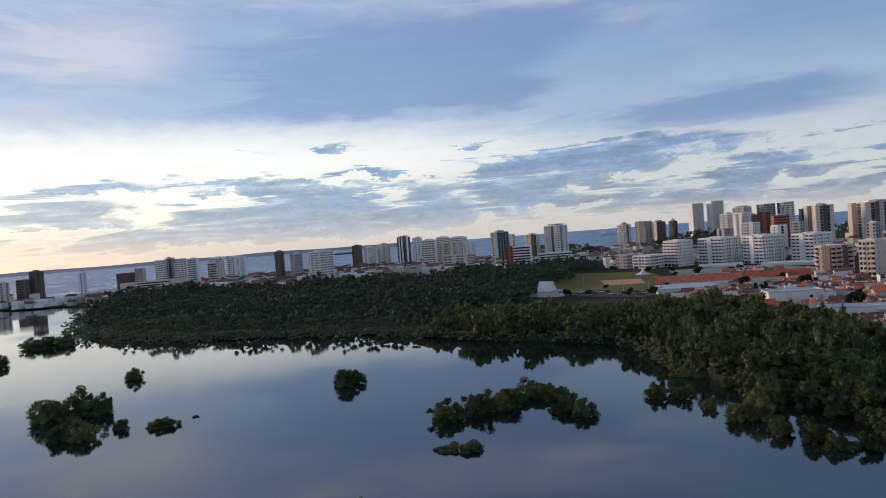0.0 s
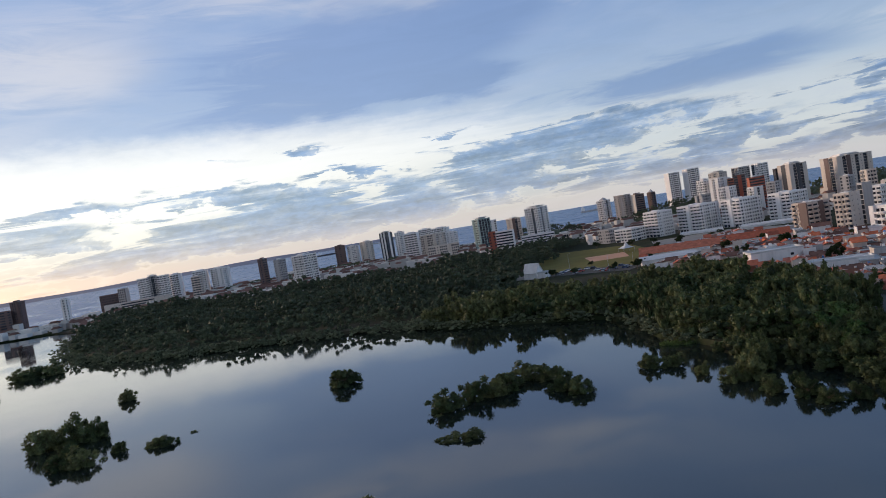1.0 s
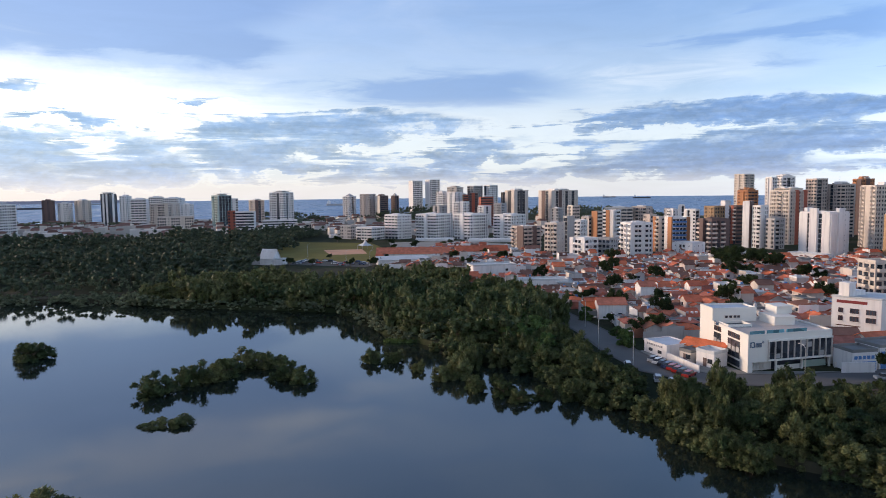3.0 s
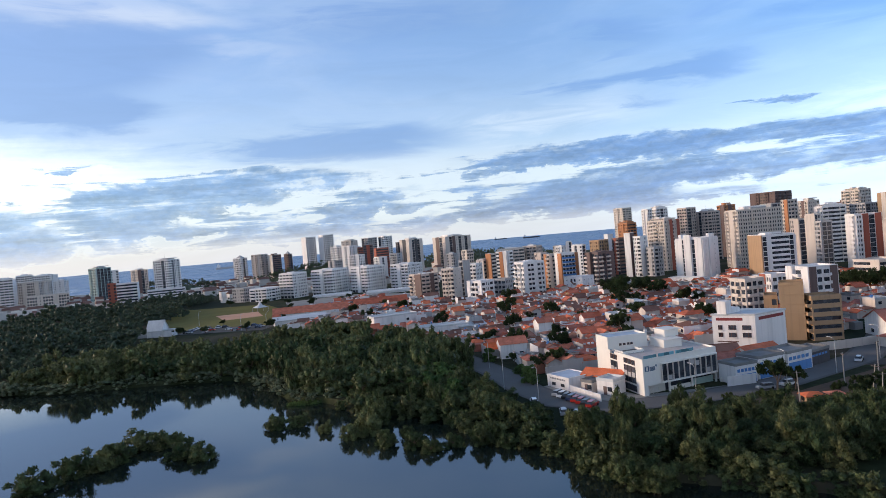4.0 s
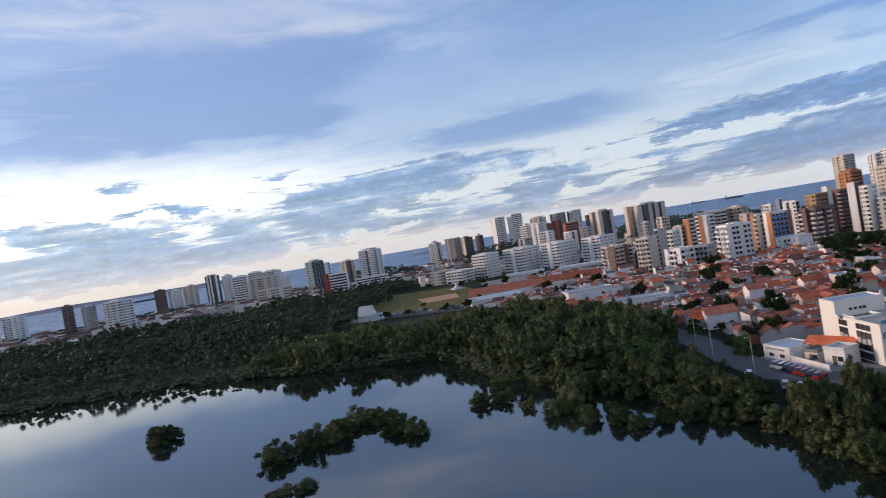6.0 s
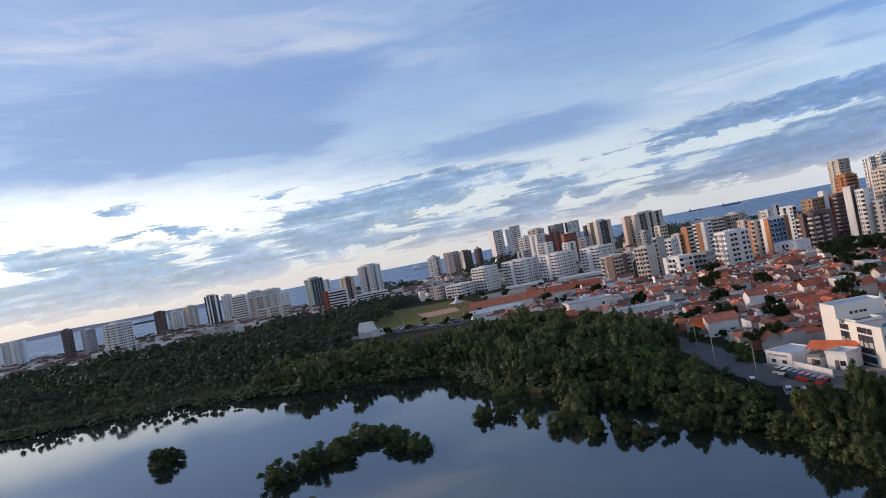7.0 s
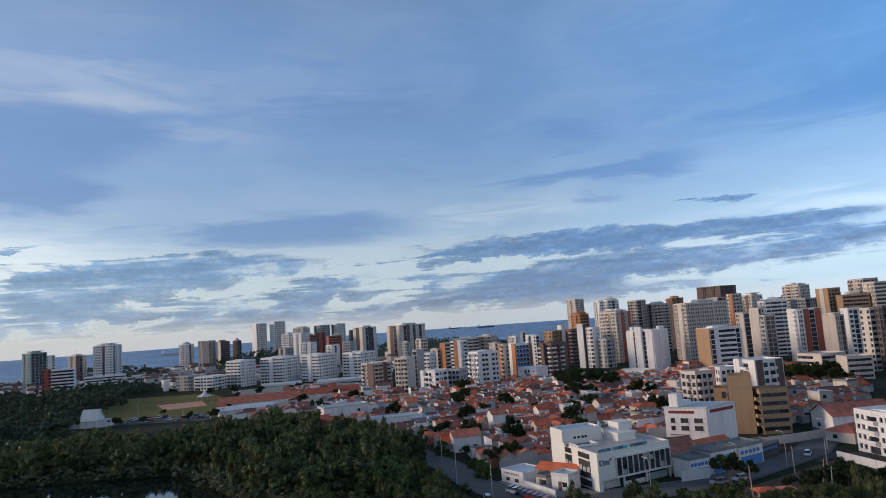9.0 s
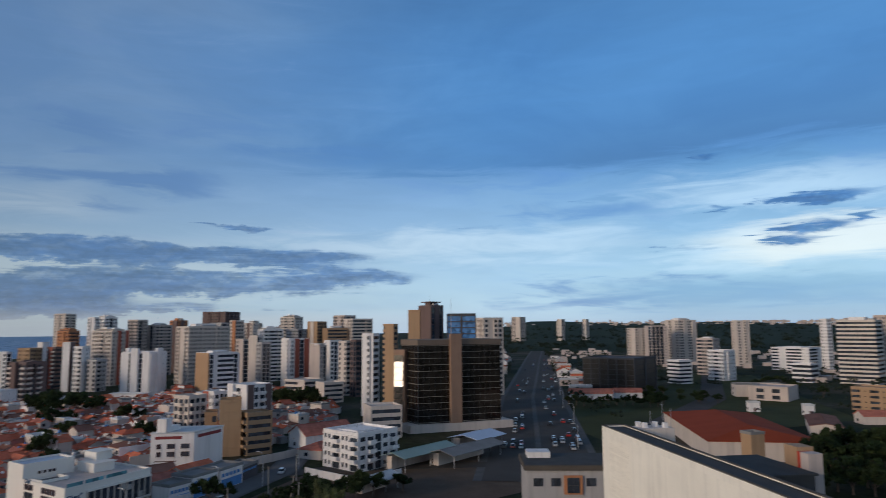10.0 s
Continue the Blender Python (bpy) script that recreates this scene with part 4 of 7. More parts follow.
tower(737, 386, -107, 10.6, 10.6, 38.1, "wsws", "bwb", "orange", "tan", roof="none")
tower(737, 374, -108, 10.4, 10.4, 42.9, "wsw", "wsws", "brown", "beige")
tower(780, 398, -119, 13.8, 13.8, 38.7, "bwb", "wsws", "white", "tan")
tower(773, 341, -111, 12.3, 12.3, 43.5, "wsws", "sgs", "white", "cream", roof="none")
tower(643, 375, -94, 9.0, 9.0, 34.9, "wsws", "wws", "tan", "orange")
tower(705, 383, -118, 9.4, 9.4, 39.2, "sgs", "wsws", "white", "tan")
tower(821, 371, -99, 9.8, 9.8, 33.0, "wsws", "sgs", "tan", "grey")
tower(747, 494, -102, 12.5, 12.5, 39.1, "bwb", "wsw", "white", "cream", roof="none")
tower(627, 580, -92, 15.0, 15.0, 58.5, "wsws", "bwb", "cream", "brown", roof="none")
tower(804, 313, -102, 10.3, 10.3, 38.0, "wsws", "wsw", "white", "brown", roof="none")
tower(629, 424, -101, 13.4, 13.4, 41.9, "wbw", "wsw", "beige", "beige", roof="none")
tower(738, 388, -96, 10.9, 10.9, 31.3, "bwb", "wbw", "beige", "white")
tower(739, 395, -107, 9.6, 9.6, 32.8, "sgs", "wsw", "white", "brown")
tower(380, 591, -67, 8.4, 8.4, 24.0, "wsw", "wws", "grey", "tan")
tower(452, 507, -87, 6.5, 6.5, 23.5, "wsws", "wsws", "grey", "cream", roof="none")
tower(345, 650, -62, 9.9, 9.9, 28.6, "wbw", "wws", "grey", "cream", roof="none")
tower(449, 498, -87, 8.1, 8.1, 22.9, "wws", "wsw", "white", "beige")
tower(367, 542, -90, 8.1, 8.1, 27.5, "wws", "bwb", "cream", "white", roof="none")
tower(336, 670, -83, 10.6, 10.6, 26.0, "wbw", "sgs", "white", "orange", roof="none")
tower(402, 507, -72, 9.0, 9.0, 25.0, "wsws", "wbw", "grey", "orange")
tower(291, 691, -79, 11.2, 11.2, 26.5, "sgs", "wbw", "grey", "tan", roof="none")

# ---- trees ----
import itertools

STREET = [(140, 300), (132, 240), (126, 196), (119, 165), (111, 142), (107.5, 124), (112, 112), (128, 103), (155, 96), (190, 95), (222, 104), (262, 120)]

GOLD = 0.5 + math.sqrt(5) / 2
CORE_V = np.array([(s, t * GOLD, 0) for s in (-1, 1) for t in (-1, 1)] + [(0, s, t * GOLD) for s in (-1, 1) for t in (-1, 1)] + [(t * GOLD, 0, s) for s in (-1, 1) for t in (-1, 1)]) / math.hypot(1, GOLD)
CORE_F = np.array([(a, b, c, c) if np.dot(np.cross(CORE_V[b] - CORE_V[a], CORE_V[c] - CORE_V[a]), CORE_V[a]) > 0 else (a, c, b, b)
                   for a, b, c in itertools.combinations(range(12), 3)
                   if max(np.linalg.norm(CORE_V[a] - CORE_V[b]), np.linalg.norm(CORE_V[b] - CORE_V[c]), np.linalg.norm(CORE_V[a] - CORE_V[c])) < 1.2])


def leaf_cloud(rng, lobes, per, size, core=True):
    """Leaf clumps over a set of lobes (centre, radii). Returns vertices and faces as arrays."""
    V, F = [], []
    k = 0
    for c, r in lobes:
        d = rng.normal(size=(per, 3))
        d /= np.linalg.norm(d, axis=1)[:, None]
        d[:, 2] = np.where(d[:, 2] < -0.5, -d[:, 2], d[:, 2])
        p = np.array(c) + d * np.array(r) * rng.uniform(0.72, 1.12, (per, 1))
        far = size > 0.61
        t = d * 0.5 + np.array((0, 0, 0.0 if far else 0.75)) + rng.normal(scale=0.9 if far else 0.6, size=(per, 3))
        t /= np.linalg.norm(t, axis=1)[:, None]
        b = np.cross(t, rng.normal(size=(per, 3)))
        b /= np.linalg.norm(b, axis=1)[:, None]
        n = np.cross(t, b)
        s = size * rng.uniform(0.55, 1.4, (per, 1))
        wide, tip = (0.46, 0.6) if far else (0.31, 0.9)
        blade = np.stack([p - t * s * 0.3 + b * s * wide, p + t * s * tip * 1.1 + n * s * 0.12, p - t * s * 0.3 - b * s * wide], 1)
        V.append(blade.reshape(-1, 3))
        idx = np.arange(per * 3).reshape(-1, 3)
        F.append(np.concatenate([idx, idx[:, 2:]], 1) + k)
        k += per * 3
        if core:
            q = np.array(r) * (0.92 if far else 0.7)
            V.append(CORE_V * q * rng.uniform(0.82, 1.12, (12, 1)) + np.array(c))
            F.append(CORE_F + k)
            k += 12
    return np.concatenate(V), np.concatenate(F)


def fast_mesh(name, V, F, mat):
    me = bpy.data.meshes.new(name)
    faces = [tuple(f) if f[2] != f[3] else tuple(f[:3]) for f in F.tolist()]
    me.from_pydata(V.tolist(), [], faces)
    me.materials.append(mat)
    return me


def crown_lobes(rng, n, R, H, z0, tall=1.0):
    """Uneven heaps of foliage about a few limbs of unlike height, with gaps between."""
    out = []
    limbs = 3 + int(rng.integers(0, 3))
    for i in range(limbs):
        a = 6.283 * i / limbs + rng.uniform(-0.5, 0.5)
        q = R * rng.uniform(0.25, 0.62)
        cx, cy, top = q * math.cos(a), q * math.sin(a), H * rng.uniform(0.62, 1.0)
        m = n // limbs
        for j in range(m):
            t = (j + 0.5) / m
            b = 2.399963 * j + rng.uniform(-0.5, 0.5)
            rr = R * 0.62 * math.sqrt(t) * rng.uniform(0.7, 1.1)
            z = z0 + (top - z0) * (1 - t * t) * rng.uniform(0.75, 1.0)
            s = R * rng.uniform(0.15, 0.27)
            out.append(((cx + rr * math.cos(b), cy + rr * math.sin(b), z), (s, s * rng.uniform(0.8, 1.2), s * rng.uniform(1.0, 1.9) * tall)))
    if z0 < 1.5:
        for j in range(7):
            b, rr, s = 0.9 * j + rng.uniform(-0.2, 0.2), R * rng.uniform(0.35, 0.72), R * rng.uniform(0.2, 0.3)
            out.append(((rr * math.cos(b), rr * math.sin(b), z0 * 0.5 + H * rng.uniform(0.08, 0.3)), (s, s, s * 1.2)))
    return out


def trunk_build(rng, R, H, stilts=5):
    b = Build()
    b.tube((0, 0, -0.4), (0.1, 0.05, H * 0.45), 0.16 + R * 0.02, 0.11, 7)
    for i in range(5):
        a = i * 1.257 + rng.uniform(-0.3, 0.3)
        e = Vector((math.cos(a) * R * 0.6, math.sin(a) * R * 0.6, H * rng.uniform(0.55, 0.8)))
        b.tube((0.05, 0.02, H * rng.uniform(0.2, 0.42)), e, 0.09, 0.03, 5)
    for i in range(stilts):
        a = i * 6.283 / max(1, stilts) + rng.uniform(-0.3, 0.3)
        b.tube((0, 0, H * 0.22), (math.cos(a) * R * 0.42, math.sin(a) * R * 0.42, -0.5), 0.06, 0.04, 4)
    return b


TREE_KINDS, CROWNS = {}, {}


def tree_kind(key, seed, lobes, per, size, R, H, z0, mat, stilts=5, tall=1.0):
    rng = np.random.default_rng(seed)
    V, F = leaf_cloud(rng, crown_lobes(rng, lobes, R, H, z0, tall), per, size)
    CROWNS[key] = (V, F)
    TREE_KINDS[key] = (trunk_build(rng, R, H, stilts).mesh("trunk", BARK), fast_mesh("crown", V, F, mat))


for i in range(4):
    tree_kind(("fine", i), 14 + i, 30, 150, 0.36, 4.0, 7.8, 0.6, LEAF)
    tree_kind(("near", i), 10 + i, 26, 75, 0.52, 4.0, 7.8, 0.6, LEAF)
    tree_kind(("mid", i), 20 + i, 18, 30, 0.80, 4.3, 7.8, 1.0, LEAF, 5, 0.75)
    tree_kind(("street", i), 30 + i, 15, 95, 0.50, 3.6, 6.6, 2.8, LEAF_ROOF, 0, 0.7)
    tree_kind(("broad", i), 50 + i, 24, 80, 0.62, 4.6, 8.0, 1.2, LEAF_BROAD, 0, 0.6)
    tree_kind(("wood", i), 40 + i, 10, 28, 0.66, 4.8, 8.6, 2.0, LEAF_FAR, 5, 0.6)


def tree(key, x, y, z, s, sz, yaw, name="mangrove_tree", label="dark green mangrove tree with dense low foliage", group="mangroves on the bank"):
    trunk, crown = TREE_KINDS[key]
    root = thing(name, x, y, z, yaw, label, "tree", group)
    root.scale = (s, s, sz)
    part("trunk", trunk, None, root)
    part("crown", crown, None, root, "leafy crown")
    return root


def spread(poly, gap, rng, jitter=0.42):
    """Places over a plan polygon on a loose, staggered grid."""
    xs, ys = [p[0] for p in poly], [p[1] for p in poly]
    out, j = [], 0
    y = min(ys)
    while y < max(ys):
        x = min(xs) + (gap / 2 if j % 2 else 0)
        while x < max(xs):
            q = (x + rng.uniform(-jitter, jitter) * gap, y + rng.uniform(-jitter, jitter) * gap)
            if inside(*q, poly):
                out.append(q)
            x += gap
        y += gap * 0.87
        j += 1
    return out


def mass(name, spots, key, mat, label, rng, s0=1.0, z=0.75, flat=1.0, size_of=None):
    """Many trees past the ones that can be picked out, as one mass."""
    V, F, k = [], [], 0
    for x, y in spots:
        v, f = CROWNS[(key, rng.randrange(4))]
        s, a = s0 * rng.uniform(0.7, 1.35), rng.uniform(0, 6.283)
        if size_of:
            s *= size_of(x, y)
        c, q = math.cos(a) * s, math.sin(a) * s
        m = np.array(((c, -q, 0), (q, c, 0), (0, 0, s * flat * rng.uniform(0.85, 1.2))))
        V.append(v @ m.T + np.array((x, y, z)))
        F.append(f + k)
        k += len(v)
    tagged(part(name, fast_mesh(name, np.concatenate(V), np.concatenate(F), mat)), label, "trees", kind="stuff")


def shore_scrub():
    """Foliage that hangs over the water's edge."""
    rng = random.Random(12)
    spots = []
    for (ax, ay), (bx, by) in zip(SHORE_LINE, SHORE_LINE[1:]):
        if ay > 55 and ax > -300 and ay < 620:
            ln = math.hypot(bx - ax, by - ay) + 1e-6
            nx, ny = (ay - by) / ln, (bx - ax) / ln
            for k in range(3):
                t, q = rng.random(), rng.uniform(-2.6, 2.6)
                spots.append((ax + (bx - ax) * t + nx * q + rng.uniform(-1, 1), ay + (by - ay) * t + ny * q + rng.uniform(-1, 1)))
    near = [p for p in spots if p[1] < 170]
    for (ax, ay), (bx, by) in zip(SHORE_LINE, SHORE_LINE[1:]):
        if ay > 290 and -300 < ax < 20:
            ln = math.hypot(bx - ax, by - ay) + 1e-6
            for k in range(2):
                q = rng.uniform(2, 15)
                spots.append((ax - (ay - by) / ln * q, ay - (bx - ax) / ln * q))
                spots.append((ax + (ay - by) / ln * -q * 0.5, ay + abs((bx - ax) / ln) * q))
    mass("shore_scrub", near, "mid", LEAF, "mangrove scrub at the water's edge", rng, 0.66, -0.9, 0.8)
    mass("far_shore_scrub", [p for p in spots if p[1] >= 170], "wood", LEAF_FAR, "dark mangrove scrub along the far shore", rng, 0.62, -1.0, 0.75)


def under_street_view(x, y):
    """Height of a tree at x, y that leaves the street behind it open to the eye."""
    a, r = math.atan2(x, y), math.hypot(x, y)
    best = 99.0
    for (ax, ay), (bx, by) in zip(STREET[3:5], STREET[4:6]):
        for k in range(12):
            px, py = ax + (bx - ax) * k / 12 - 1.2, ay + (by - ay) * k / 12
            q = math.hypot(px, py)
            if abs(math.atan2(px, py) - a) < 0.035 and q > r:
                best = min(best, EYE[2] - (EYE[2] - GZ) * r / q)
    return best


def bank_trees():
    rng = random.Random(5)
    near = [(98, 62), (91, 75), (86, 89), (89, 107), (87, 118), (86, 130), (82, 147), (80, 162), (103, 150), (94, 130), (90, 108), (97, 98), (112, 90), (132, 82), (146, 72), (146, 60), (120, 52)]
    for x, y in spread(near, 5.4, rng):
        k = 0.85 + 0.3 * noise.noise(Vector((x * 0.06, y * 0.06, 5)))
        top = min(k * rng.uniform(0.6, 1.25), under_street_view(x, y) / 8.2)
        if top > 0.25:
            tree(("fine" if math.hypot(x, y) < 138 else "near", rng.randrange(4)), x, y, GZ * 0.6, rng.uniform(0.7, 1.1), top, rng.uniform(0, 360))
    far = [(80, 162), (72, 176), (66, 194), (69, 228), (58, 242), (11, 279), (-10, 300), (15, 318), (55, 300), (85, 292), (112, 306), (120, 270), (120, 245), (121, 215), (120, 190), (111, 172), (100, 156), (80, 164)]
    spots = sorted(spread(far, 6.6, rng), key=lambda p: p[0] ** 2 + p[1] ** 2)
    for x, y in spots[:130]:
        top = min(rng.uniform(0.7, 1.4), under_street_view(x, y) / 8.4)
        if top > 0.3:
            tree(("mid", rng.randrange(4)), x, y, GZ * 0.6, rng.uniform(0.75, 1.3), top, rng.uniform(0, 360))
    mass("mangrove_belt", spots[130:], "mid", LEAF, "belt of mangroves along the lagoon", rng)
    # tall ones between the bank and the street
    for x, y, s in ((99, 152, 1.15), (97, 143, 1.2), (98, 134, 1.1), (99, 163, 1.2), (103, 173, 1.1), (107, 184, 1.2), (111, 196, 1.1), (114, 208, 1.15), (117, 222, 1.1), (118, 236, 1.1), (99, 124, 0.95), (106, 103, 0.8), (116, 96, 0.8), (118, 181, 1.1), (120, 189, 1.2), (121, 197, 1.1), (122, 205, 1.2), (124, 213, 1.1), (125, 221, 1.2), (126, 230, 1.1), (127, 239, 1.2), (129, 250, 1.1)):
        tree(("near", rng.randrange(4)), x, y, GZ * 0.6, s * 0.8, min(s * rng.uniform(0.95, 1.2), max(0.35, under_street_view(x, y) / 8.2)), rng.uniform(0, 360))
    # low scrub hiding the mud of the near bank
    for (ax, ay), (bx, by) in zip(SHORE_LINE, SHORE_LINE[1:]):
        if 58 < ay < 112 and ax > 60:
            n = max(1, int(math.hypot(bx - ax, by - ay) / 3.2))
            for j in range(n):
                t = (j + rng.random()) / n
                s = rng.uniform(0.38, 0.6)
                tree(("fine", rng.randrange(4)), ax + (bx - ax) * t + rng.uniform(0, 2.2), ay + (by - ay) * t + rng.uniform(0, 1.5), -0.6, s, s * rng.uniform(0.7, 1.1), rng.uniform(0, 360), "mangrove_bush", "low green mangrove bush at the water's edge", "bushes on the bank")
    for x, y in ((83, 79), (83, 81), (85, 77), (83, 74), (82, 77)):
        tree(("fine", rng.randrange(4)), x, y, 0.0, 0.7, 0.6, rng.uniform(0, 360), "mangrove_bush", "low green mangrove bush at the water's edge", "bushes on the bank")
    # scrub in the water off the bank
    for x, y, s, k in ((50, 165, 0.75, 0.55), (55, 163, 0.7, 0.5), (57.5, 152, 0.5, 0.42), (60, 142, 0.8, 0.6), (65, 143, 0.9, 0.8), (69, 147, 0.9, 0.95), (72, 152, 0.9, 1.0), (63, 131, 0.7, 0.6), (67, 125, 0.75, 0.62), (68, 120, 0.65, 0.5), (73, 119, 0.6, 0.55), (78, 116, 0.7, 0.7), (81, 111, 0.6, 0.5), (70, 133, 0.5, 0.45)):
        tree(("near", rng.randrange(4)), x, y, -0.9, s, k, rng.uniform(0, 360), "mangrove_bush", "low green mangrove bush standing in the water", "bushes in the lagoon")


def broad_trees():
    """Greener broad-leaved trees that stand out of the mangroves beside the street."""
    rng = random.Random(77)
    for x, y, s in ((90, 154, 1.0), (95, 158, 1.1), (91, 148, 0.85), (97, 170, 1.0), (88, 144, 0.8), (101, 178, 1.0), (88, 161, 0.85), (105, 190, 0.95), (84, 170, 0.8), (112, 226, 1.0), (104, 208, 0.9), (116.5, 146.5, 0.62), (128, 182, 0.6), (122, 158, 0.45)):
        tree(("broad", rng.randrange(4)), x, y, GZ * 0.6, s, s * rng.uniform(0.9, 1.15), rng.uniform(0, 360), "broadleaf_tree", "bright green spreading broad-leaved tree above the mangroves", "broad-leaved trees")
    # reed bed off the bank
    b = Build()
    for k in range(420):
        a, r = rng.uniform(0, 6.283), math.sqrt(rng.random())
        x, y, h = 65.5 + 5.6 * r * math.cos(a), 184 + 2.6 * r * math.sin(a) - 0.35 * 5.6 * r * math.cos(a), rng.uniform(0.5, 1.1)
        u, w = rng.uniform(-0.5, 0.5), rng.uniform(-0.5, 0.5)
        b.face(((x - 0.25, y, -0.1), (x + 0.25, y + 0.1, -0.1), (x + u, y + w, h)))
    tagged(part("reed_bed", b, LEAF_BROAD), "low bright green reeds standing in the shallows", "reeds", kind="stuff")


def lagoon_bushes():
    rng = random.Random(8)
    middle = ((-32, 203, 1.25, 1.05), (-2, 156, 1.15, 0.85), (5, 161, 1.0, 0.95), (10, 162, 1.0, 0.85), (14, 165, 1.1, 0.95), (20, 172, 1.1, 0.8), (25, 168, 0.95, 0.75), (26, 157, 1.05, 0.85), (29, 151, 0.9, 0.7), (-2, 134, 0.85, 0.42), (2, 133, 0.8, 0.5))
    sides = ((-17, 101, 1.15, 0.75), (-14, 99, 0.8, 0.7), (-114, 186, 1.35, 1.2), (-107, 188, 1.3, 1.3), (-101, 190, 0.9, 1.0), (-98, 165, 1.05, 0.85), (-92, 163, 1.0, 0.85), (-86, 171, 0.6, 0.65), (-76, 170, 0.8, 0.6), (-73, 169, 0.7, 0.5), (-69, 177, 0.4, 0.3),
                       (-115, 240, 0.85, 0.8), (-221, 354, 1.7, 1.0), (-212, 352, 1.9, 1.15), (-204, 353, 1.5, 0.95), (-209, 299, 1.4, 1.1), (-202, 297, 1.2, 1.0))
    for x, y, s, k in middle + sides:
        tree(("near", rng.randrange(4)), x * 1.02, y * 1.02, -1.4, s * 1.05, k * 0.86, rng.uniform(0, 360), "mangrove_bush", "round dark green mangrove clump standing in calm water", "bushes in the lagoon")


def woods():
    """The wide mangrove wood behind the lagoon; front rows as trees, the rest one mass."""
    rng = random.Random(3)
    wood = [(-215, 404), (-180, 372), (-128, 346), (-82, 332), (-52, 328), (-19, 310), (0, 300), (20, 322), (42, 345), (45, 375), (52, 425), (60, 470), (95, 500), (105, 580), (150, 640), (152, 690), (134, 730), (73, 690), (18, 668), (-35, 650), (-84, 654), (-128, 648), (-162, 640), (-226, 690), (-262, 740), (-327, 760), (-362, 750), (-330, 640), (-292, 548), (-250, 468)]
    kinds = [leaf_cloud(np.random.default_rng(50 + i), crown_lobes(np.random.default_rng(60 + i), 9, 5.2, 8.0, 2.5, 0.6), 22, 0.62) for i in range(5)]
    front = []
    V, F, k = [], [], 0
    for x, y in spread(wood, 9.3, rng):
        row = y - (340 + max(0.0, -x - 90) * 0.55 - max(0.0, x + 60) * 0.6)
        s = 1.2 * rng.uniform(0.65, 1.25) * (1.0 + 0.45 * noise.noise(Vector((x * 0.02, y * 0.02, 0))))
        if x < -15:
            s *= 0.82 + 0.18 * min(1.0, max(0.0, row) / 70)
        if row < 16 and x > -215:
            front.append((x, y))
            continue
        v, f = kinds[rng.randrange(5)]
        a = rng.uniform(0, 6.283)
        c, q = math.cos(a), math.sin(a)
        m = np.array(((c * s, -q * s, 0), (q * s, c * s, 0), (0, 0, s * rng.uniform(0.85, 1.15))))
        V.append(v @ m.T + np.array((x, y, GZ * 0.5)))
        F.append(f + k)
        k += len(v)
    tagged(part("mangrove_wood", fast_mesh("mangrove_wood", np.concatenate(V), np.concatenate(F), LEAF_FAR)), "dense dark green mangrove wood", "trees", kind="stuff")
    mass("shore_mangroves", front, "wood", LEAF_FAR, "front rows of mangroves along the far shore", rng, 1.0, 0.3, 1.0, lambda x, y: 0.95 if x < -15 else 1.0)


def grove(name, spots, label, z_of=None, seed=1, s0=1.0, mat=None):
    """A far stand of trees as one mass."""
    rng = random.Random(seed)
    v0, f0 = leaf_cloud(np.random.default_rng(seed + 70), crown_lobes(np.random.default_rng(seed + 80), 6, 5.0, 8.0, 2.0, 0.6), 13, 0.95)
    V, F, k = [], [], 0
    for x, y in spots:
        s = s0 * rng.uniform(0.75, 1.3)
        a = rng.uniform(0, 6.283)
        c, q = math.cos(a), math.sin(a)
        m = np.array(((c * s, -q * s, 0), (q * s, c * s, 0), (0, 0, s)))
        V.append(v0 @ m.T + np.array((x, y, z_of(x, y) if z_of else GZ)))
        F.append(f0 + k)
        k += len(v0)
    tagged(part(name, fast_mesh(name, np.concatenate(V), np.concatenate(F), mat or LEAF_FAR)), label, "trees", kind="stuff")


bank_trees()
broad_trees()
shore_scrub()
lagoon_bushes()
woods()


def mound(name, x, y, yaw, a, b, h, label):
    """A low wooded hill: a rounded mound with trees all over."""
    bm = bmesh.new()
    bmesh.ops.create_grid(bm, x_segments=28, y_segments=18, size=1.0)
    for v in bm.verts:
        r = min(1.0, v.co.x ** 2 + v.co.y ** 2)
        v.co = Vector((v.co.x * a, v.co.y * b, GZ - 0.4 + h * (1 - r) ** 1.3 * (1 + 0.25 * noise.noise(v.co * 2.5 + Vector((x * 0.01, 0, 0))))))
    me = bpy.data.meshes.new(name)
    bm.to_mesh(me)
    bm.free()
    me.materials.append(LEAF_FAR)
    ob = tagged(new(name, me), "low hill under " + label, "hill", kind="structure")
    ob.matrix_basis = pose(x, y, 0, 0, 0, yaw)
    rng = random.Random(int(abs(x) + abs(y)))
    c, s = math.cos(radians(yaw)), math.sin(radians(yaw))
    spots = []
    for u, w in spread([(-a, -b), (a, -b), (a, b), (-a, b)], 9.0, rng):
        if (u / a) ** 2 + (w / b) ** 2 < 0.95:
            spots.append((x + u * c - w * s, y + u * s + w * c))

    def z_of(px, py):
        u, w = (px - x) * c + (py - y) * s, -(px - x) * s + (py - y) * c
        return GZ - 0.4 + h * (1 - min(1.0, (u / a) ** 2 + (w / b) ** 2)) ** 1.3

    grove("wooded_hill", spots, label, z_of, int(abs(x)), 1.0)


mound("hill_1", 150, 905, -8, 70, 45, 12, "dark green trees by the sea")
mound("hill_2", 345, 850, -20, 110, 40, 17, "dark green trees behind the flats")
mound("hill_3", 520, 760, -35, 150, 45, 16, "dark green trees behind the towers")
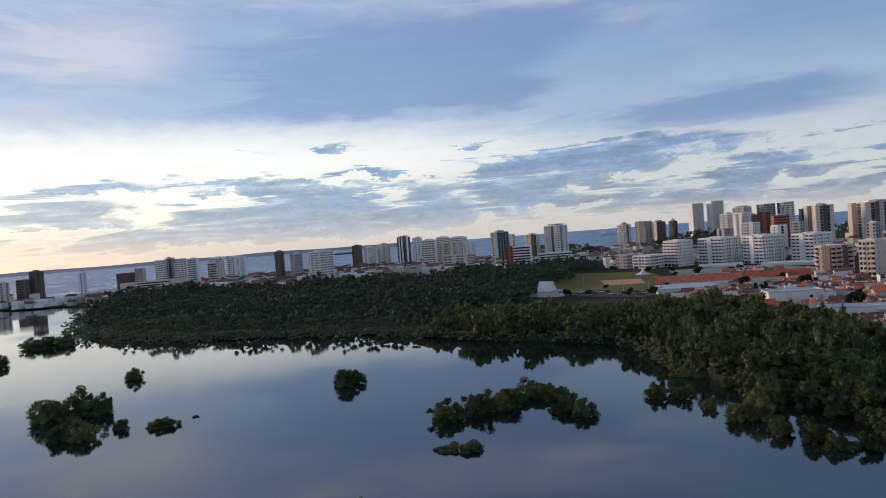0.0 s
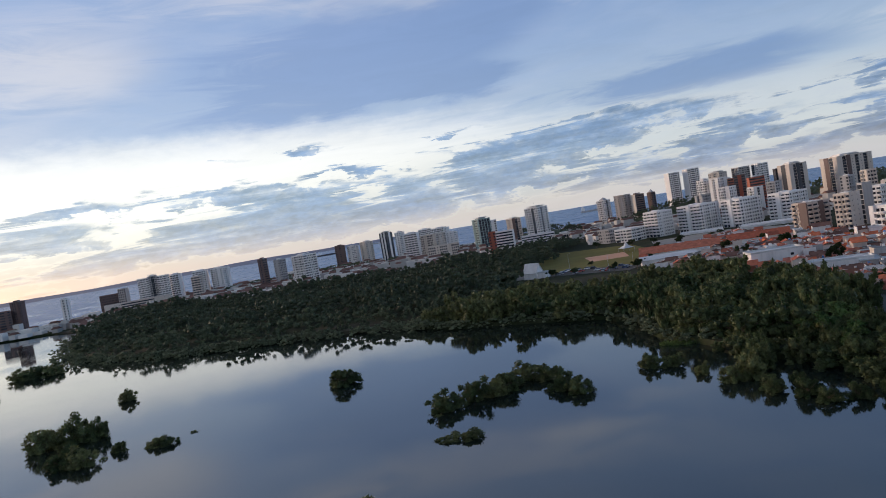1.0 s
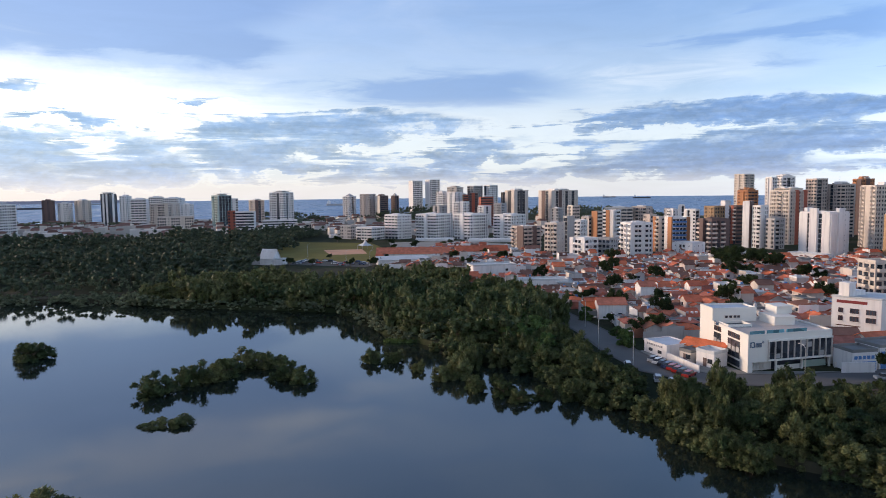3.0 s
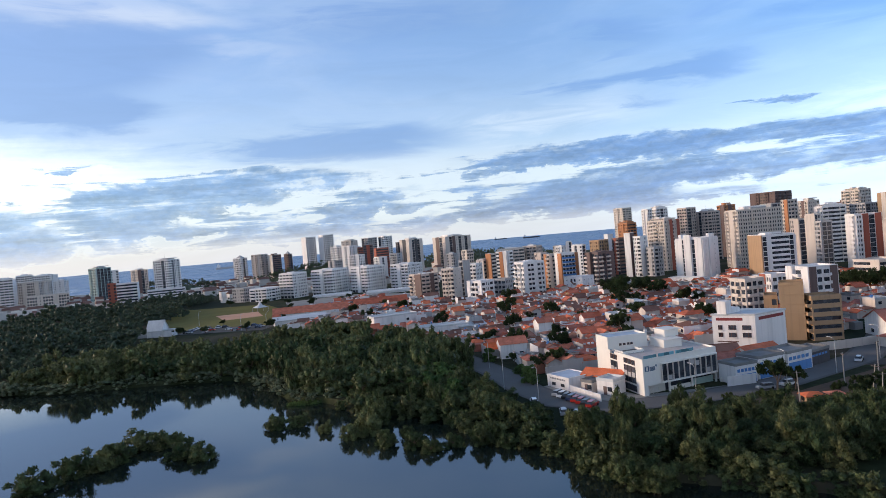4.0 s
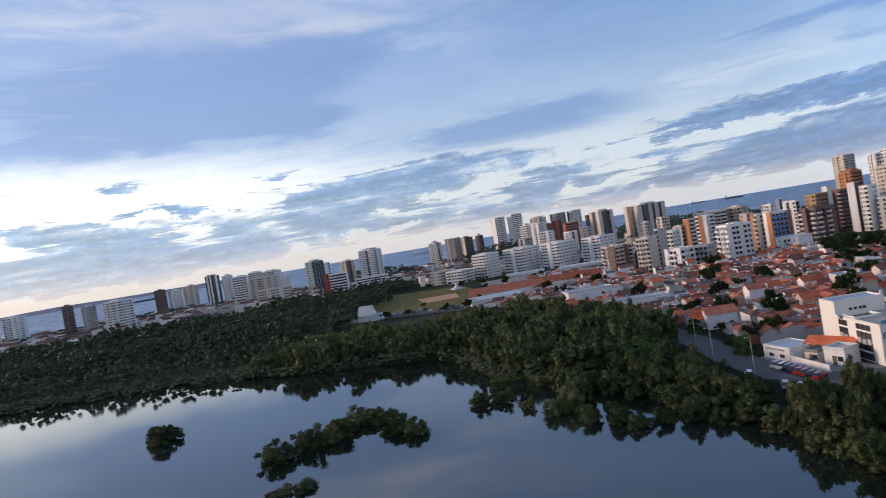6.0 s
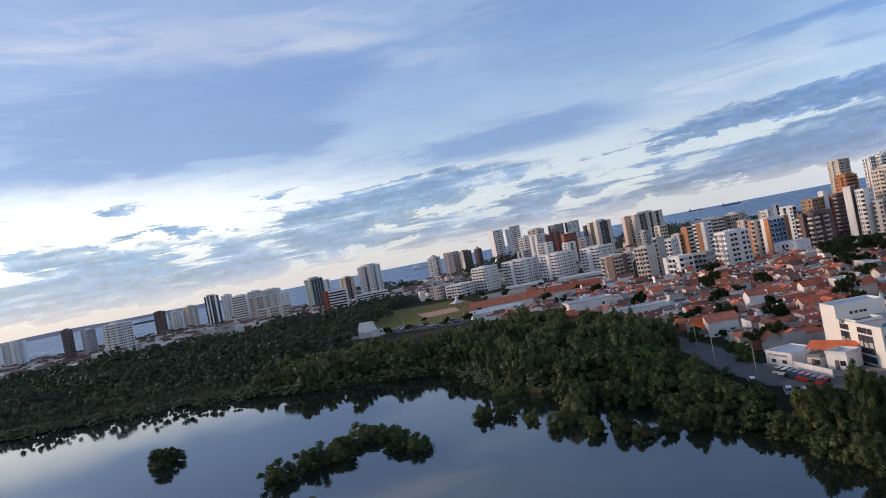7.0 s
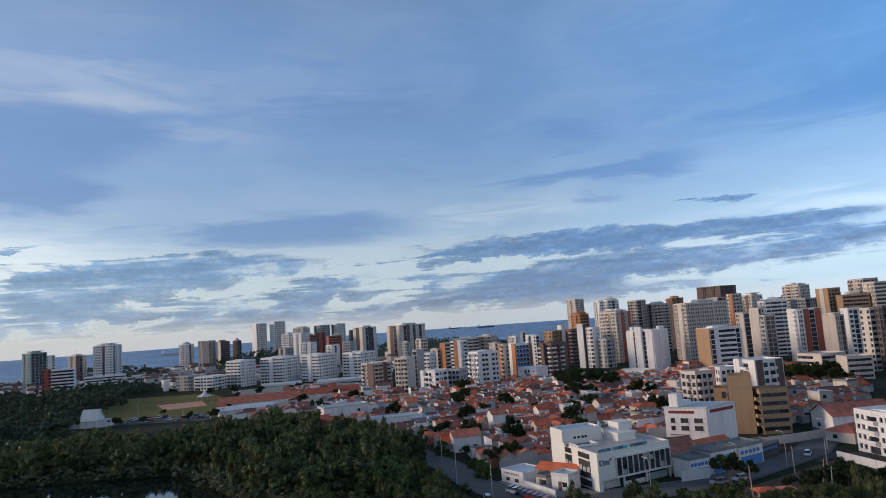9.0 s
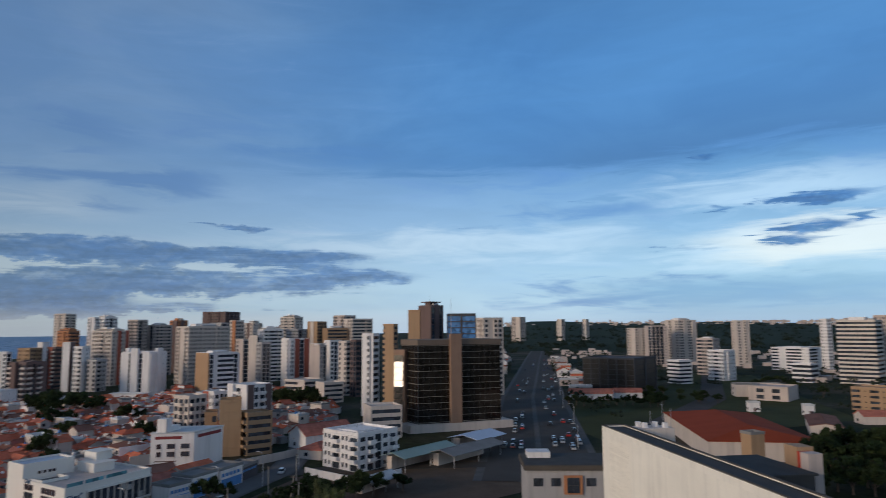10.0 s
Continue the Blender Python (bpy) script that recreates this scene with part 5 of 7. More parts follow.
mound("hill_4", -170, 960, 8, 140, 30, 5, "dark trees along the coast")

# ---- roads ----
def strip(name, pts, width, z, mat, label, category):
    """A road or pavement along a plan line, with a real edge."""
    b = Build()
    n = len(pts)
    left, right = [], []
    for i, p in enumerate(pts):
        a, c = Vector(pts[max(0, i - 1)]), Vector(pts[min(n - 1, i + 1)])
        d = (c - a).normalized()
        s = Vector((-d.y, d.x)) * width / 2
        left.append(Vector(p) + s)
        right.append(Vector(p) - s)
    for i in range(n - 1):
        q = [right[i], right[i + 1], left[i + 1], left[i]]
        b.face([(p.x, p.y, z) for p in q])
        for u, v in ((q[1], q[0]), (q[3], q[2])):
            b.face([(u.x, u.y, z), (v.x, v.y, z), (v.x, v.y, z - 0.4), (u.x, u.y, z - 0.4)])
    return tagged(part(name, b, mat), label, category, kind="structure")


SIDE = [(186, 93), (196, 78), (206, 52), (215, 22), (222, -40)]
AVENUE = [(190, 18), (280, 28), (410, 43), (640, 62), (900, 84), (1260, 112)]
MAIN = [(1500, -60), (1100, -110), (640, -90), (420, -60), (300, -20)]
strip("pavement_1", STREET, 9.8, GZ + 0.12, material("old_concrete", (0.11, 0.105, 0.10), 0.95, 0.3), "worn concrete pavement beside the street", "pavement")
strip("road_1", STREET, 8.0, GZ + 0.13, WORN, "grey asphalt street along the trees", "road")
strip("road_2", SIDE, 8.5, GZ + 0.10, ASPHALT, "grey asphalt side street", "road")
strip("pavement_2", AVENUE, 38, GZ + 0.08, material("old_concrete", (0.11, 0.105, 0.10), 0.95, 0.3), "concrete pavement of the avenue", "pavement")
strip("road_3", AVENUE, 33, GZ + 0.14, ASPHALT, "wide asphalt avenue with traffic", "road")
strip("road_4", MAIN, 14, GZ + 0.16, ASPHALT, "asphalt road through open ground", "road")
strip("trim_median", AVENUE, 2.0, GZ + 0.30, material("old_concrete", (0.11, 0.105, 0.10), 0.95, 0.3), "raised median of the avenue", "kerb")

# ---- tiled houses of the old quarter ----


def roof_build(w, d, rise, kind, over=0.45):
    b = Build()
    x, y, t = w / 2 + over, d / 2 + over, 0.16
    if kind == "gable":
        for z in (0.0,):
            b.face([(-x, -y, z), (x, -y, z), (x, 0, rise), (-x, 0, rise)])
            b.face([(x, y, z), (-x, y, z), (-x, 0, rise), (x, 0, rise)])
            b.face([(-x, -y, z - t), (-x, 0, rise - t), (x, 0, rise - t), (x, -y, z - t)])
            b.face([(x, y, z - t), (x, 0, rise - t), (-x, 0, rise - t), (-x, y, z - t)])
            b.face([(-x, -y, z - t), (x, -y, z - t), (x, -y, z), (-x, -y, z)])
            b.face([(x, y, z - t), (-x, y, z - t), (-x, y, z), (x, y, z)])
            for s in (-1, 1):
                b.face([(s * x, -y, -t), (s * x, -y, 0), (s * x, 0, rise), (s * x, y, 0), (s * x, y, -t), (s * x, 0, rise - t)])
        b.box(-x, x, -0.14, 0.14, rise - 0.06, rise + 0.1)
    elif kind == "hip":
        k = min(x, y) * 0.9
        r = x - k
        for p in ([(-x, -y, 0), (x, -y, 0), (r, 0, rise), (-r, 0, rise)], [(x, y, 0), (-x, y, 0), (-r, 0, rise), (r, 0, rise)], [(x, -y, 0), (x, y, 0), (r, 0, rise)], [(-x, y, 0), (-x, -y, 0), (-r, 0, rise)]):
            b.face(p)
        b.box(-x, x, -y, y, -t, -0.01)
    elif kind == "shed":
        b.face([(-x, -y, 0), (x, -y, 0), (x, y, rise), (-x, y, rise)])
        b.face([(-x, -y, -t), (-x, y, rise - t), (x, y, rise - t), (x, -y, -t)])
        for s in (-1, 1):
            b.face([(s * x, -y, -t), (s * x, -y, 0), (s * x, y, rise), (s * x, y, rise - t)])
        b.face([(-x, -y, -t), (x, -y, -t), (x, -y, 0), (-x, -y, 0)])
        b.face([(x, y, rise - t), (-x, y, rise - t), (-x, y, rise), (x, y, rise)])
    else:
        b.box(-w / 2 - 0.1, w / 2 + 0.1, -d / 2 - 0.1, d / 2 + 0.1, 0, 0.18)
        for q in ((-w / 2 - 0.1, w / 2 + 0.1, -d / 2 - 0.1, -d / 2 + 0.1), (-w / 2 - 0.1, w / 2 + 0.1, d / 2 - 0.1, d / 2 + 0.1), (-w / 2 - 0.1, -w / 2 + 0.1, -d / 2 + 0.1, d / 2 - 0.1), (w / 2 - 0.1, w / 2 + 0.1, -d / 2 + 0.1, d / 2 - 0.1)):
            b.box(*q, 0.18, 0.75)
    return b


ROOFS = {
    "red": TILE_MAT, "deep": material("dark_red_roof_paint", (0.24, 0.045, 0.016), 0.9, 0.3, 0.1, 0.2), "bright": material("new_clay_tiles", (0.42, 0.105, 0.042), 0.85, 0.6, 0.45, 0.4, fine=2.6, piece=0.2), "old": material("old_clay_tiles", (0.17, 0.075, 0.05), 0.95, 0.5, 0.25, 0.3, fine=2.2, piece=0.3),
    "grey": material("fibre_cement_sheet", (0.20, 0.195, 0.19), 0.9, 0.4, 0.2, 0.3), "white": material("whitewashed_roof", (0.50, 0.50, 0.50), 0.8, 0.35, 0.15, 0.2, 0.1),
}
WINDOW_MESH, DOOR_MESH = {}, {}


def house(x, y, yaw, w, d, h, kind, roof, hue, rng, rise=None):
    """A small house: walls, roof, door and windows set into the front and the sides."""
    words = {"deep": "deep red painted", "red": "red clay-tiled", "bright": "bright red tiled", "old": "weathered dark tiled", "grey": "grey sheet", "white": "whitewashed flat"}[roof]
    root = thing("house", x, y, GZ, yaw, "small %s house with a %s roof" % (hue, words), "house", "houses of the old quarter")
    b = Build()
    b.box(-w / 2, w / 2, -d / 2, d / 2, 0, h)
    rise = rise if rise is not None else {"gable": d * 0.27, "hip": min(w, d) * 0.2, "shed": d * 0.14, "flat": 0.0}[kind]
    if kind == "gable":
        for s in (-1, 1):
            b.face([(s * w / 2, -d / 2, h), (s * w / 2, d / 2, h), (s * w / 2, 0, h + rise)])
    if kind == "shed":
        for s in (-1, 1):
            b.face([(s * w / 2, -d / 2, h), (s * w / 2, d / 2, h), (s * w / 2, d / 2, h + rise)])
        b.face([(w / 2, d / 2, h), (-w / 2, d / 2, h), (-w / 2, d / 2, h + rise), (w / 2, d / 2, h + rise)])
    part("wall", b, paint(hue), root)
    part("roof", roof_build(w, d, rise, kind), ROOFS[roof], root, words + " roof", pose(0, 0, h + (0.12 if kind != "flat" else 0.0)))
    if "w" not in WINDOW_MESH:
        f = Build()
        f.box(-0.65, 0.65, -0.09, 0.03, 0, 1.1)
        WINDOW_MESH["w"] = f.mesh("window", GLASS)
        g = Build()
        g.box(-0.5, 0.5, -0.08, 0.03, 0, 2.1)
        DOOR_MESH["d"] = g.mesh("door", paint("brown"))
    floors = 2 if h > 5 else 1
    for k in range(floors):
        z = 1.0 + k * 2.9
        part("window", WINDOW_MESH["w"], None, root, "", pose(0.28 * w, -d / 2, z))
        part("window", WINDOW_MESH["w"], None, root, "", pose(-w / 2, d * 0.15, z, 0, 0, -90))
    part("door", DOOR_MESH["d"], None, root, "", pose(0, -d / 2, 0.05))
    return root


KEEP_CLEAR = []  # x, y, radius of larger buildings in the quarter


def old_quarter():
    rng = random.Random(21)
    town = [(134, 300), (138, 262), (136, 206), (128, 172), (130, 150), (148, 140), (188, 142), (215, 112), (258, 130), (282, 118), (330, 140), (385, 170), (420, 215), (400, 262), (350, 272), (330, 310), (300, 322), (262, 320), (232, 345), (228, 385), (222, 440), (214, 470), (160, 440), (128, 410), (118, 372), (126, 330)]
    yaw = -22.0
    c, s = math.cos(radians(yaw)), math.sin(radians(yaw))
    hues = ["white"] * 6 + ["cream"] * 7 + ["beige"] * 6 + ["grey"] * 4 + ["tan"]
    plots = []
    v, row = -200.0, 0
    while v < 620:
        dep = rng.uniform(5.4, 7.6)
        u = -100.0
        while u < 520:
            w = rng.uniform(3.6, 6.2)
            mu, mv = u + w / 2, v + dep / 2
            x, y = mu * c - mv * s, mu * s + mv * c
            u += w + (rng.uniform(0.1, 0.5) if rng.random() < 0.8 else rng.uniform(2, 5))
            if not inside(x, y, town) or any((x - a) ** 2 + (y - b) ** 2 < r * r for a, b, r in KEEP_CLEAR) or rng.random() < 0.09:
                continue
            tall = rng.random() < 0.11
            h = rng.uniform(4.8, 6.0) if tall else rng.uniform(2.3, 3.2)
            kind = rng.choices(["gable", "hip", "shed", "flat"], [6, 2, 2, 1 if not tall else 2])[0]
            roof = rng.choices(["red", "bright", "old"], [5, 3, 4])[0] if kind != "flat" else rng.choice(["grey", "grey", "white"])
            if kind == "shed" and rng.random() < 0.5:
                roof = rng.choice(["grey", "grey", "white"])
            turn = rng.choice([0, 180]) if rng.random() < 0.6 else rng.choice([90, -90])
            a, b = (w, dep) if turn in (0, 180) else (dep, w)
            plots.append((x, y, yaw + turn + rng.uniform(-3, 3), a, b, h, kind, roof, rng.choice(hues)))
        v += dep + (0.3 if row % 2 == 0 else 3.6)
        row += 1
    plots.sort(key=lambda p: p[0] ** 2 + p[1] ** 2)
    for p in plots[:290]:
        root = house(*p, rng)
        x, y, t, w, d, h, kind, roof, hue = p
        rise = {"gable": d * 0.27, "hip": 0.5, "shed": d * 0.14, "flat": 0.9}[kind]
        if rng.random() < 0.6:
            for sx in rng.choice(((-1,), (1,), (-1, 1))):
                q = Build()
                q.box(sx * (w / 2 + 0.5) - 0.1, sx * (w / 2 + 0.5) + 0.1, -d / 2 - 0.6, d / 2 + 0.4, 0, h + rise * rng.uniform(0.3, 1.0))
                part("party_wall", q, paint(rng.choice(("white", "white", "cream", "grey"))), root, "rendered party wall")
        if kind in ("gable", "hip") and rng.random() < 0.7:
            # a wing with its own pitched roof across the main one
            ww, wd, wh = rng.uniform(2.6, 3.8), rng.uniform(3.0, 5.0), h * rng.uniform(0.8, 1.0)
            at = pose(rng.uniform(-0.25, 0.25) * w, rng.choice((-1, 1)) * (d / 2 + wd / 2 - 1.2), 0, 0, 0, 90)
            q = Build()
            q.box(-wd / 2, wd / 2, -ww / 2, ww / 2, 0, wh)
            for e in (-1, 1):
                q.face([(e * wd / 2, -ww / 2, wh), (e * wd / 2, ww / 2, wh), (e * wd / 2, 0, wh + ww * 0.26)])
            wing = part("wing", q, paint(hue), root, "", at)
            part("wing_roof", roof_build(wd, ww, ww * 0.26, "gable", 0.3), ROOFS[roof], wing, "", pose(0, 0, wh + 0.1))
        elif rng.random() < 0.5:
            q = Build()
            k = rng.uniform(-0.3, 0.3) * w
            q.box(k - 1.6, k + 1.6, d / 2 + 0.1, d / 2 + 2.6, 0, 2.5)
            part("lean_to", q, ROOFS[rng.choice(("grey", "white", "old"))], root, "low lean-to at the back")
        if rng.random() < 0.4:
            q = Build()
            k, z = rng.uniform(-0.3, 0.3) * w, h + (0.2 if kind == "flat" else rise * 0.5)
            q.box(k - 0.5, k + 0.5, -0.5, 0.5, z - 0.3, z + 1.1, 0.12)
            part("water_tank", q, paint(rng.choice(("grey", "grey", "white", "white", "blue"))), root, "rooftop water tank")
    # yard walls, sheds, awnings and tanks crowded between the houses
    junk = {}
    for x, y, t, w, d, h, kind, roof, hue in plots:
        m = pose(x, y, GZ, 0, 0, t)
        for _ in range(rng.choice((1, 2, 2, 3))):
            q = Build()
            what = rng.random()
            sx, sy = rng.choice((-1, 1)), rng.choice((-1, 1))
            if what < 0.4:
                u, v, z = rng.uniform(-0.5, 0.5) * w, sy * (d / 2 + rng.uniform(0.6, 2.0)), rng.uniform(1.9, 3.0)
                a, c = rng.uniform(0.8, 1.9), rng.uniform(0.6, 1.3)
                q.face([(u - a, v - c, z), (u + a, v - c, z), (u + a, v + c, z + 0.35), (u - a, v + c, z + 0.35)])
                q.box(u - a, u + a, v - c + 0.1, v + c - 0.1, 0, z - 0.1)
                mat = ROOFS[rng.choice(("grey", "grey", "old", "red", "bright", "white"))]
            elif what < 0.75:
                u = sx * (w / 2 + rng.uniform(0.2, 0.5))
                q.box(u - 0.09, u + 0.09, -d / 2 - 1.4, d / 2 + 1.0, 0, rng.uniform(2.0, 3.4))
                mat = paint(rng.choice(("white", "cream", "grey", "beige")))
            else:
                u, v, z = rng.uniform(-0.35, 0.35) * w, sy * d * 0.3, h + (0.2 if kind == "flat" else 0.5)
                q.tube((u, v, z), (u, v, z + 0.9), 0.5, 0.42, 8)
                mat = paint(rng.choice(("grey", "grey", "white", "white", "white", "blue")))
            b = junk.setdefault(mat.name, (Build(), mat))[0]
            k = len(b.v)
            b.v += [tuple(m @ Vector(p)) for p in q.v]
            b.f += [tuple(i + k for i in f) for f in q.f]
    first = None
    for b, mat in junk.values():
        ob = part("yard_clutter", b, mat, first)
        first = first or tagged(ob, "yard walls, lean-to sheds and water tanks between houses", "sheds", kind="stuff")
    # the rest of the quarter, too far to pick apart
    walls, roofs = {}, {}
    for x, y, t, w, d, h, kind, roof, hue in plots[290:]:
        m = pose(x, y, GZ, 0, 0, t)
        b = Build()
        b.box(-w / 2, w / 2, -d / 2, d / 2, 0, h + (0.0 if kind == "flat" else 0.3))
        g = roof_build(w, d, {"gable": d * 0.27, "hip": min(w, d) * 0.2, "shed": d * 0.14, "flat": 0.0}[kind], kind)
        extra = Build()
        if rng.random() < 0.6:
            for sx in rng.choice(((-1,), (1,), (-1, 1))):
                extra.box(sx * (w / 2 + 0.5) - 0.1, sx * (w / 2 + 0.5) + 0.1, -d / 2 - 0.6, d / 2 + 0.4, 0, h + rng.uniform(0.3, 1.6))
        if rng.random() < 0.5:
            k = rng.uniform(-0.3, 0.3) * w
            extra.box(k - 0.6, k + 0.6, -0.6, 0.6, h, h + rng.uniform(1.0, 2.4))
        for q, store, key, z in ((extra, walls, rng.choice(("white", "white", "cream", "grey")), 0.0), (b, walls, hue, 0.0), (g, roofs, roof, h + 0.12)):
            o = store.setdefault(key, Build())
            k = len(o.v)
            o.v += [tuple(m @ Vector((px, py, pz + z))) for px, py, pz in q.v]
            o.f += [tuple(i + k for i in f) for f in q.f]
    base = None
    for hue, b in walls.items():
        ob = part("quarter_walls", b, paint(hue), base)
        if base is None:
            base = tagged(ob, "crowded small houses of the old quarter", "houses", kind="stuff")
    for roof, b in roofs.items():
        part("quarter_roofs", b, ROOFS[roof], base)

# ---- larger buildings of the quarter ----
def edge_frame(root, a, b, z=0.0):
    """Pose of a facade from corner a to corner b, in the thing's own space: x along, outward is -y."""
    o = root.matrix_basis.translation
    return pose(a[0] - o.x, a[1] - o.y, z, 0, 0, math.degrees(math.atan2(b[1] - a[1], b[0] - a[0])))


def span(a, b):
    return math.hypot(b[0] - a[0], b[1] - a[1])


def rel(root, pts):
    o = root.matrix_basis.translation
    return [(x - o.x, y - o.y) for x, y in pts]


def pane(root, m, x0, x1, z0, z1, cols, rows, frame_mat, label="", deep=0.12):
    """A framed window set on a facade: the glass, with its bars as pieces."""
    g = Build()
    g.box(x0 + 0.02, x1 - 0.02, -deep + 0.06, 0.02, z0 + 0.02, z1 - 0.02)
    win = part("window", g, GLASS, root, label, m)
    t = 0.09
    for i in range(cols + 1):
        u = x0 + (x1 - x0 - t) * i / cols
        f = Build()
        f.box(u, u + t, -deep, 0.02, z0, z1)
        part("window_bar", f, frame_mat, win)
    for j in range(rows + 1):
        w = z0 + (z1 - z0 - t) * j / rows
        f = Build()
        f.box(x0, x1, -deep + 0.012, 0.01, w, w + t)
        part("window_bar", f, frame_mat, win)
    return win


def grow(poly, k):
    cx, cy = sum(p[0] for p in poly) / len(poly), sum(p[1] for p in poly) / len(poly)
    return [(cx + (x - cx) * k, cy + (y - cy) * k) for x, y in poly]


def parapet(poly, z0, z1, t=0.3):
    b = Build()
    n = len(poly)
    for i in range(n):
        (ax, ay), (bx, by) = poly[i], poly[(i + 1) % n]
        d = Vector((bx - ax, by - ay)).normalized()
        s = Vector((-d.y, d.x)) * t
        b.prism([(ax, ay), (bx, by), (bx + s.x, by + s.y), (ax + s.x, ay + s.y)], z0, z1)
    return b


def clinic():
    C, R, B, A = (123.7, 112.0), (146.5, 108.2), (151.5, 124.5), (131.5, 135.0)
    L = (129.1, 128.0)
    root = thing("clinic", 137, 119, GZ, 0, "white four-storey clinic with tall fin windows and roof terrace", "building")
    W = material("clinic_render", (0.80, 0.76, 0.70), 0.75, 0.06, 0.12, 0.1, 0.03)
    brown = material("brown_frame", (0.10, 0.04, 0.03), 0.6, 0.1)
    dark = material("dark_frame", (0.05, 0.05, 0.055), 0.5, 0.1)
    sheet = material("metal_sheet", (0.42, 0.47, 0.55), 0.5, 0.2, 0.3, 0.1, 0.1)
    poly = rel(root, [C, R, B, A])
    body = Build()
    body.prism(poly, 2.4, 8.5)
    body.prism(grow(poly, 0.84), 0, 2.4)
    # the cream side wall goes down to the ground
    body.prism(rel(root, [C, (124.9, 111.8), (132.8, 134.6), A]), 0, 2.4)
    part("wall", body, W, root, "white rendered walls")
    part("parapet", parapet(poly, 8.5, 9.0), W, root)
    deck = Build()
    deck.prism(grow(poly, 0.96), 8.5, 8.62)
    part("roof", deck, paint("beige"), root, "grey-beige flat roof deck")
    up = rel(root, [(129.3, 128.5), (140.2, 124.6), (142.6, 131.2), (131.6, 135.1)])
    b = Build()
    b.prism(up, 8.5, 11.7)
    part("upper_storey", b, W, root)
    part("upper_parapet", parapet(up, 11.7, 12.2), W, root)
    b = Build()
    b.prism(grow(up, 0.93), 11.7, 11.8)
    part("upper_roof", b, sheet, root, "pale blue-grey sheet roof")
    b = Build()
    b.prism(rel(root, [(139.6, 118.6), (144.6, 117.0), (146.6, 123.4), (141.6, 125.0)]), 8.62, 10.6)
    b.prism(rel(root, [(139.4, 118.3), (144.9, 116.6), (146.9, 123.6), (141.4, 125.3)]), 10.6, 10.8)
    part("lift_house", b, W, root)
    b = Build()
    b.prism(rel(root, [(143.0, 121.0), (147.0, 119.8), (148.4, 124.4), (144.4, 125.6)]), 10.8, 12.6)
    b.prism(rel(root, [(142.7, 120.7), (147.3, 119.4), (148.7, 124.6), (144.1, 125.9)]), 12.6, 12.8)
    part("tank_house", b, W, root)
    mu, nu = edge_frame(root, (129.3, 128.5), (140.2, 124.6)), span((129.3, 128.5), (140.2, 124.6))
    for u in (0.28, 0.38, 0.48, 0.56):
        pane(root, mu, u * nu, u * nu + 0.7, 9.6, 10.2, 1, 1, brown)
    # corner terrace: a dark floor on the deck stands in for its depth
    b = Build()
    b.prism(rel(root, [(127.6, 121.6), (133.4, 119.8), (134.8, 124.4), (129.0, 126.2)]), 8.62, 8.68)
    part("terrace_floor", b, dark, root, "dark floor sheet of the roof terrace")
    part("terrace_wall", parapet(rel(root, [(127.6, 121.6), (133.4, 119.8), (134.8, 124.4), (129.0, 126.2)]), 8.62, 9.3, 0.2), W, root)
    glassm = glass("teal_glass", (0.10, 0.22, 0.26), 0.1)
    # side wall with the two window bays
    m, n = edge_frame(root, L, C), span(L, C)
    for a, b2, c in ((0.03, 0.25, 2), (0.45, 0.79, 3)):
        for j in range(c):
            e = (b2 - a) * n / c
            pane(root, m, a * n + j * e + 0.15, a * n + (j + 1) * e - 0.15, 6.95, 8.2, 2, 1, brown)
            pane(root, m, a * n + j * e + 0.1, a * n + (j + 1) * e - 0.1, 2.4, 6.5, 1, 3, dark)
            sash = Build()
            z = 3.9 - 0.2 * (j % 2)
            sash.box(a * n + j * e + 0.25, a * n + (j + 1) * e - 0.25, -0.16, -0.1, z, z + 1.2)
            part("blind", sash, paint("grey"), root, "pale grey blind in a tall window", m)
        pane(root, m, a * n, b2 * n, 0.4, 1.9, c, 1, dark)
    # street front: blank panel with mark, then tall glass between fins
    m, n = edge_frame(root, C, R), span(C, R)
    x0 = 0.235 * n
    step = (n - 0.25 - x0) / 10
    for i in range(11):
        fin = Build()
        fin.box(x0 + i * step - 0.1, x0 + i * step + 0.1, -0.42, 0.02, 2.9, 7.1)
        part("fin", fin, paint("cream"), root, "pale vertical sun fin", m)
    for z in (2.5, 7.1):
        rail = Build()
        rail.box(x0 - 0.14, n - 0.1, -0.45, 0.02, z, z + 0.4)
        part("fin_rail", rail, W, root, "", m)
    for i in range(10):
        g = Build()
        g.box(x0 + i * step + 0.1, x0 + (i + 1) * step - 0.1, -0.1, 0.01, 2.9, 7.1)
        win = part("window", g, GLASS, root, "", m)
        bar = Build()
        bar.box(x0 + i * step + 0.1, x0 + (i + 1) * step - 0.1, -0.16, -0.08, 4.2, 4.28)
        part("window_bar", bar, dark, win)
        if i in (1, 5, 6, 8):
            blind = Build()
            z0, z1 = ((3.0, 4.1), (5.6, 7.0), (5.2, 6.4), (3.0, 4.2))[(1, 5, 6, 8).index(i)]
            blind.box(x0 + i * step + 0.25, x0 + (i + 1) * step - 0.25, -0.13, -0.105, z0, z1)
            part("blind", blind, paint("grey"), win, "pale blind behind the glass")
    for a, c in ((0.02, 0.19), (0.215, 0.42), (0.445, 0.69)):
        g = Build()
        g.box(a * n, c * n, 0.06, 0.12, 9.0, 9.75)
        part("glass_rail", g, glassm, root, "blue-green glass balustrade", m)
    g = Build()
    g.box(0.33 * n, 0.97 * n, -0.02, 0.1, 0.1, 2.3)
    part("shop_glass", g, GLASS, root, "dark ground-floor glazing", m @ pose(0, 1.5, 0))
    g = Build()
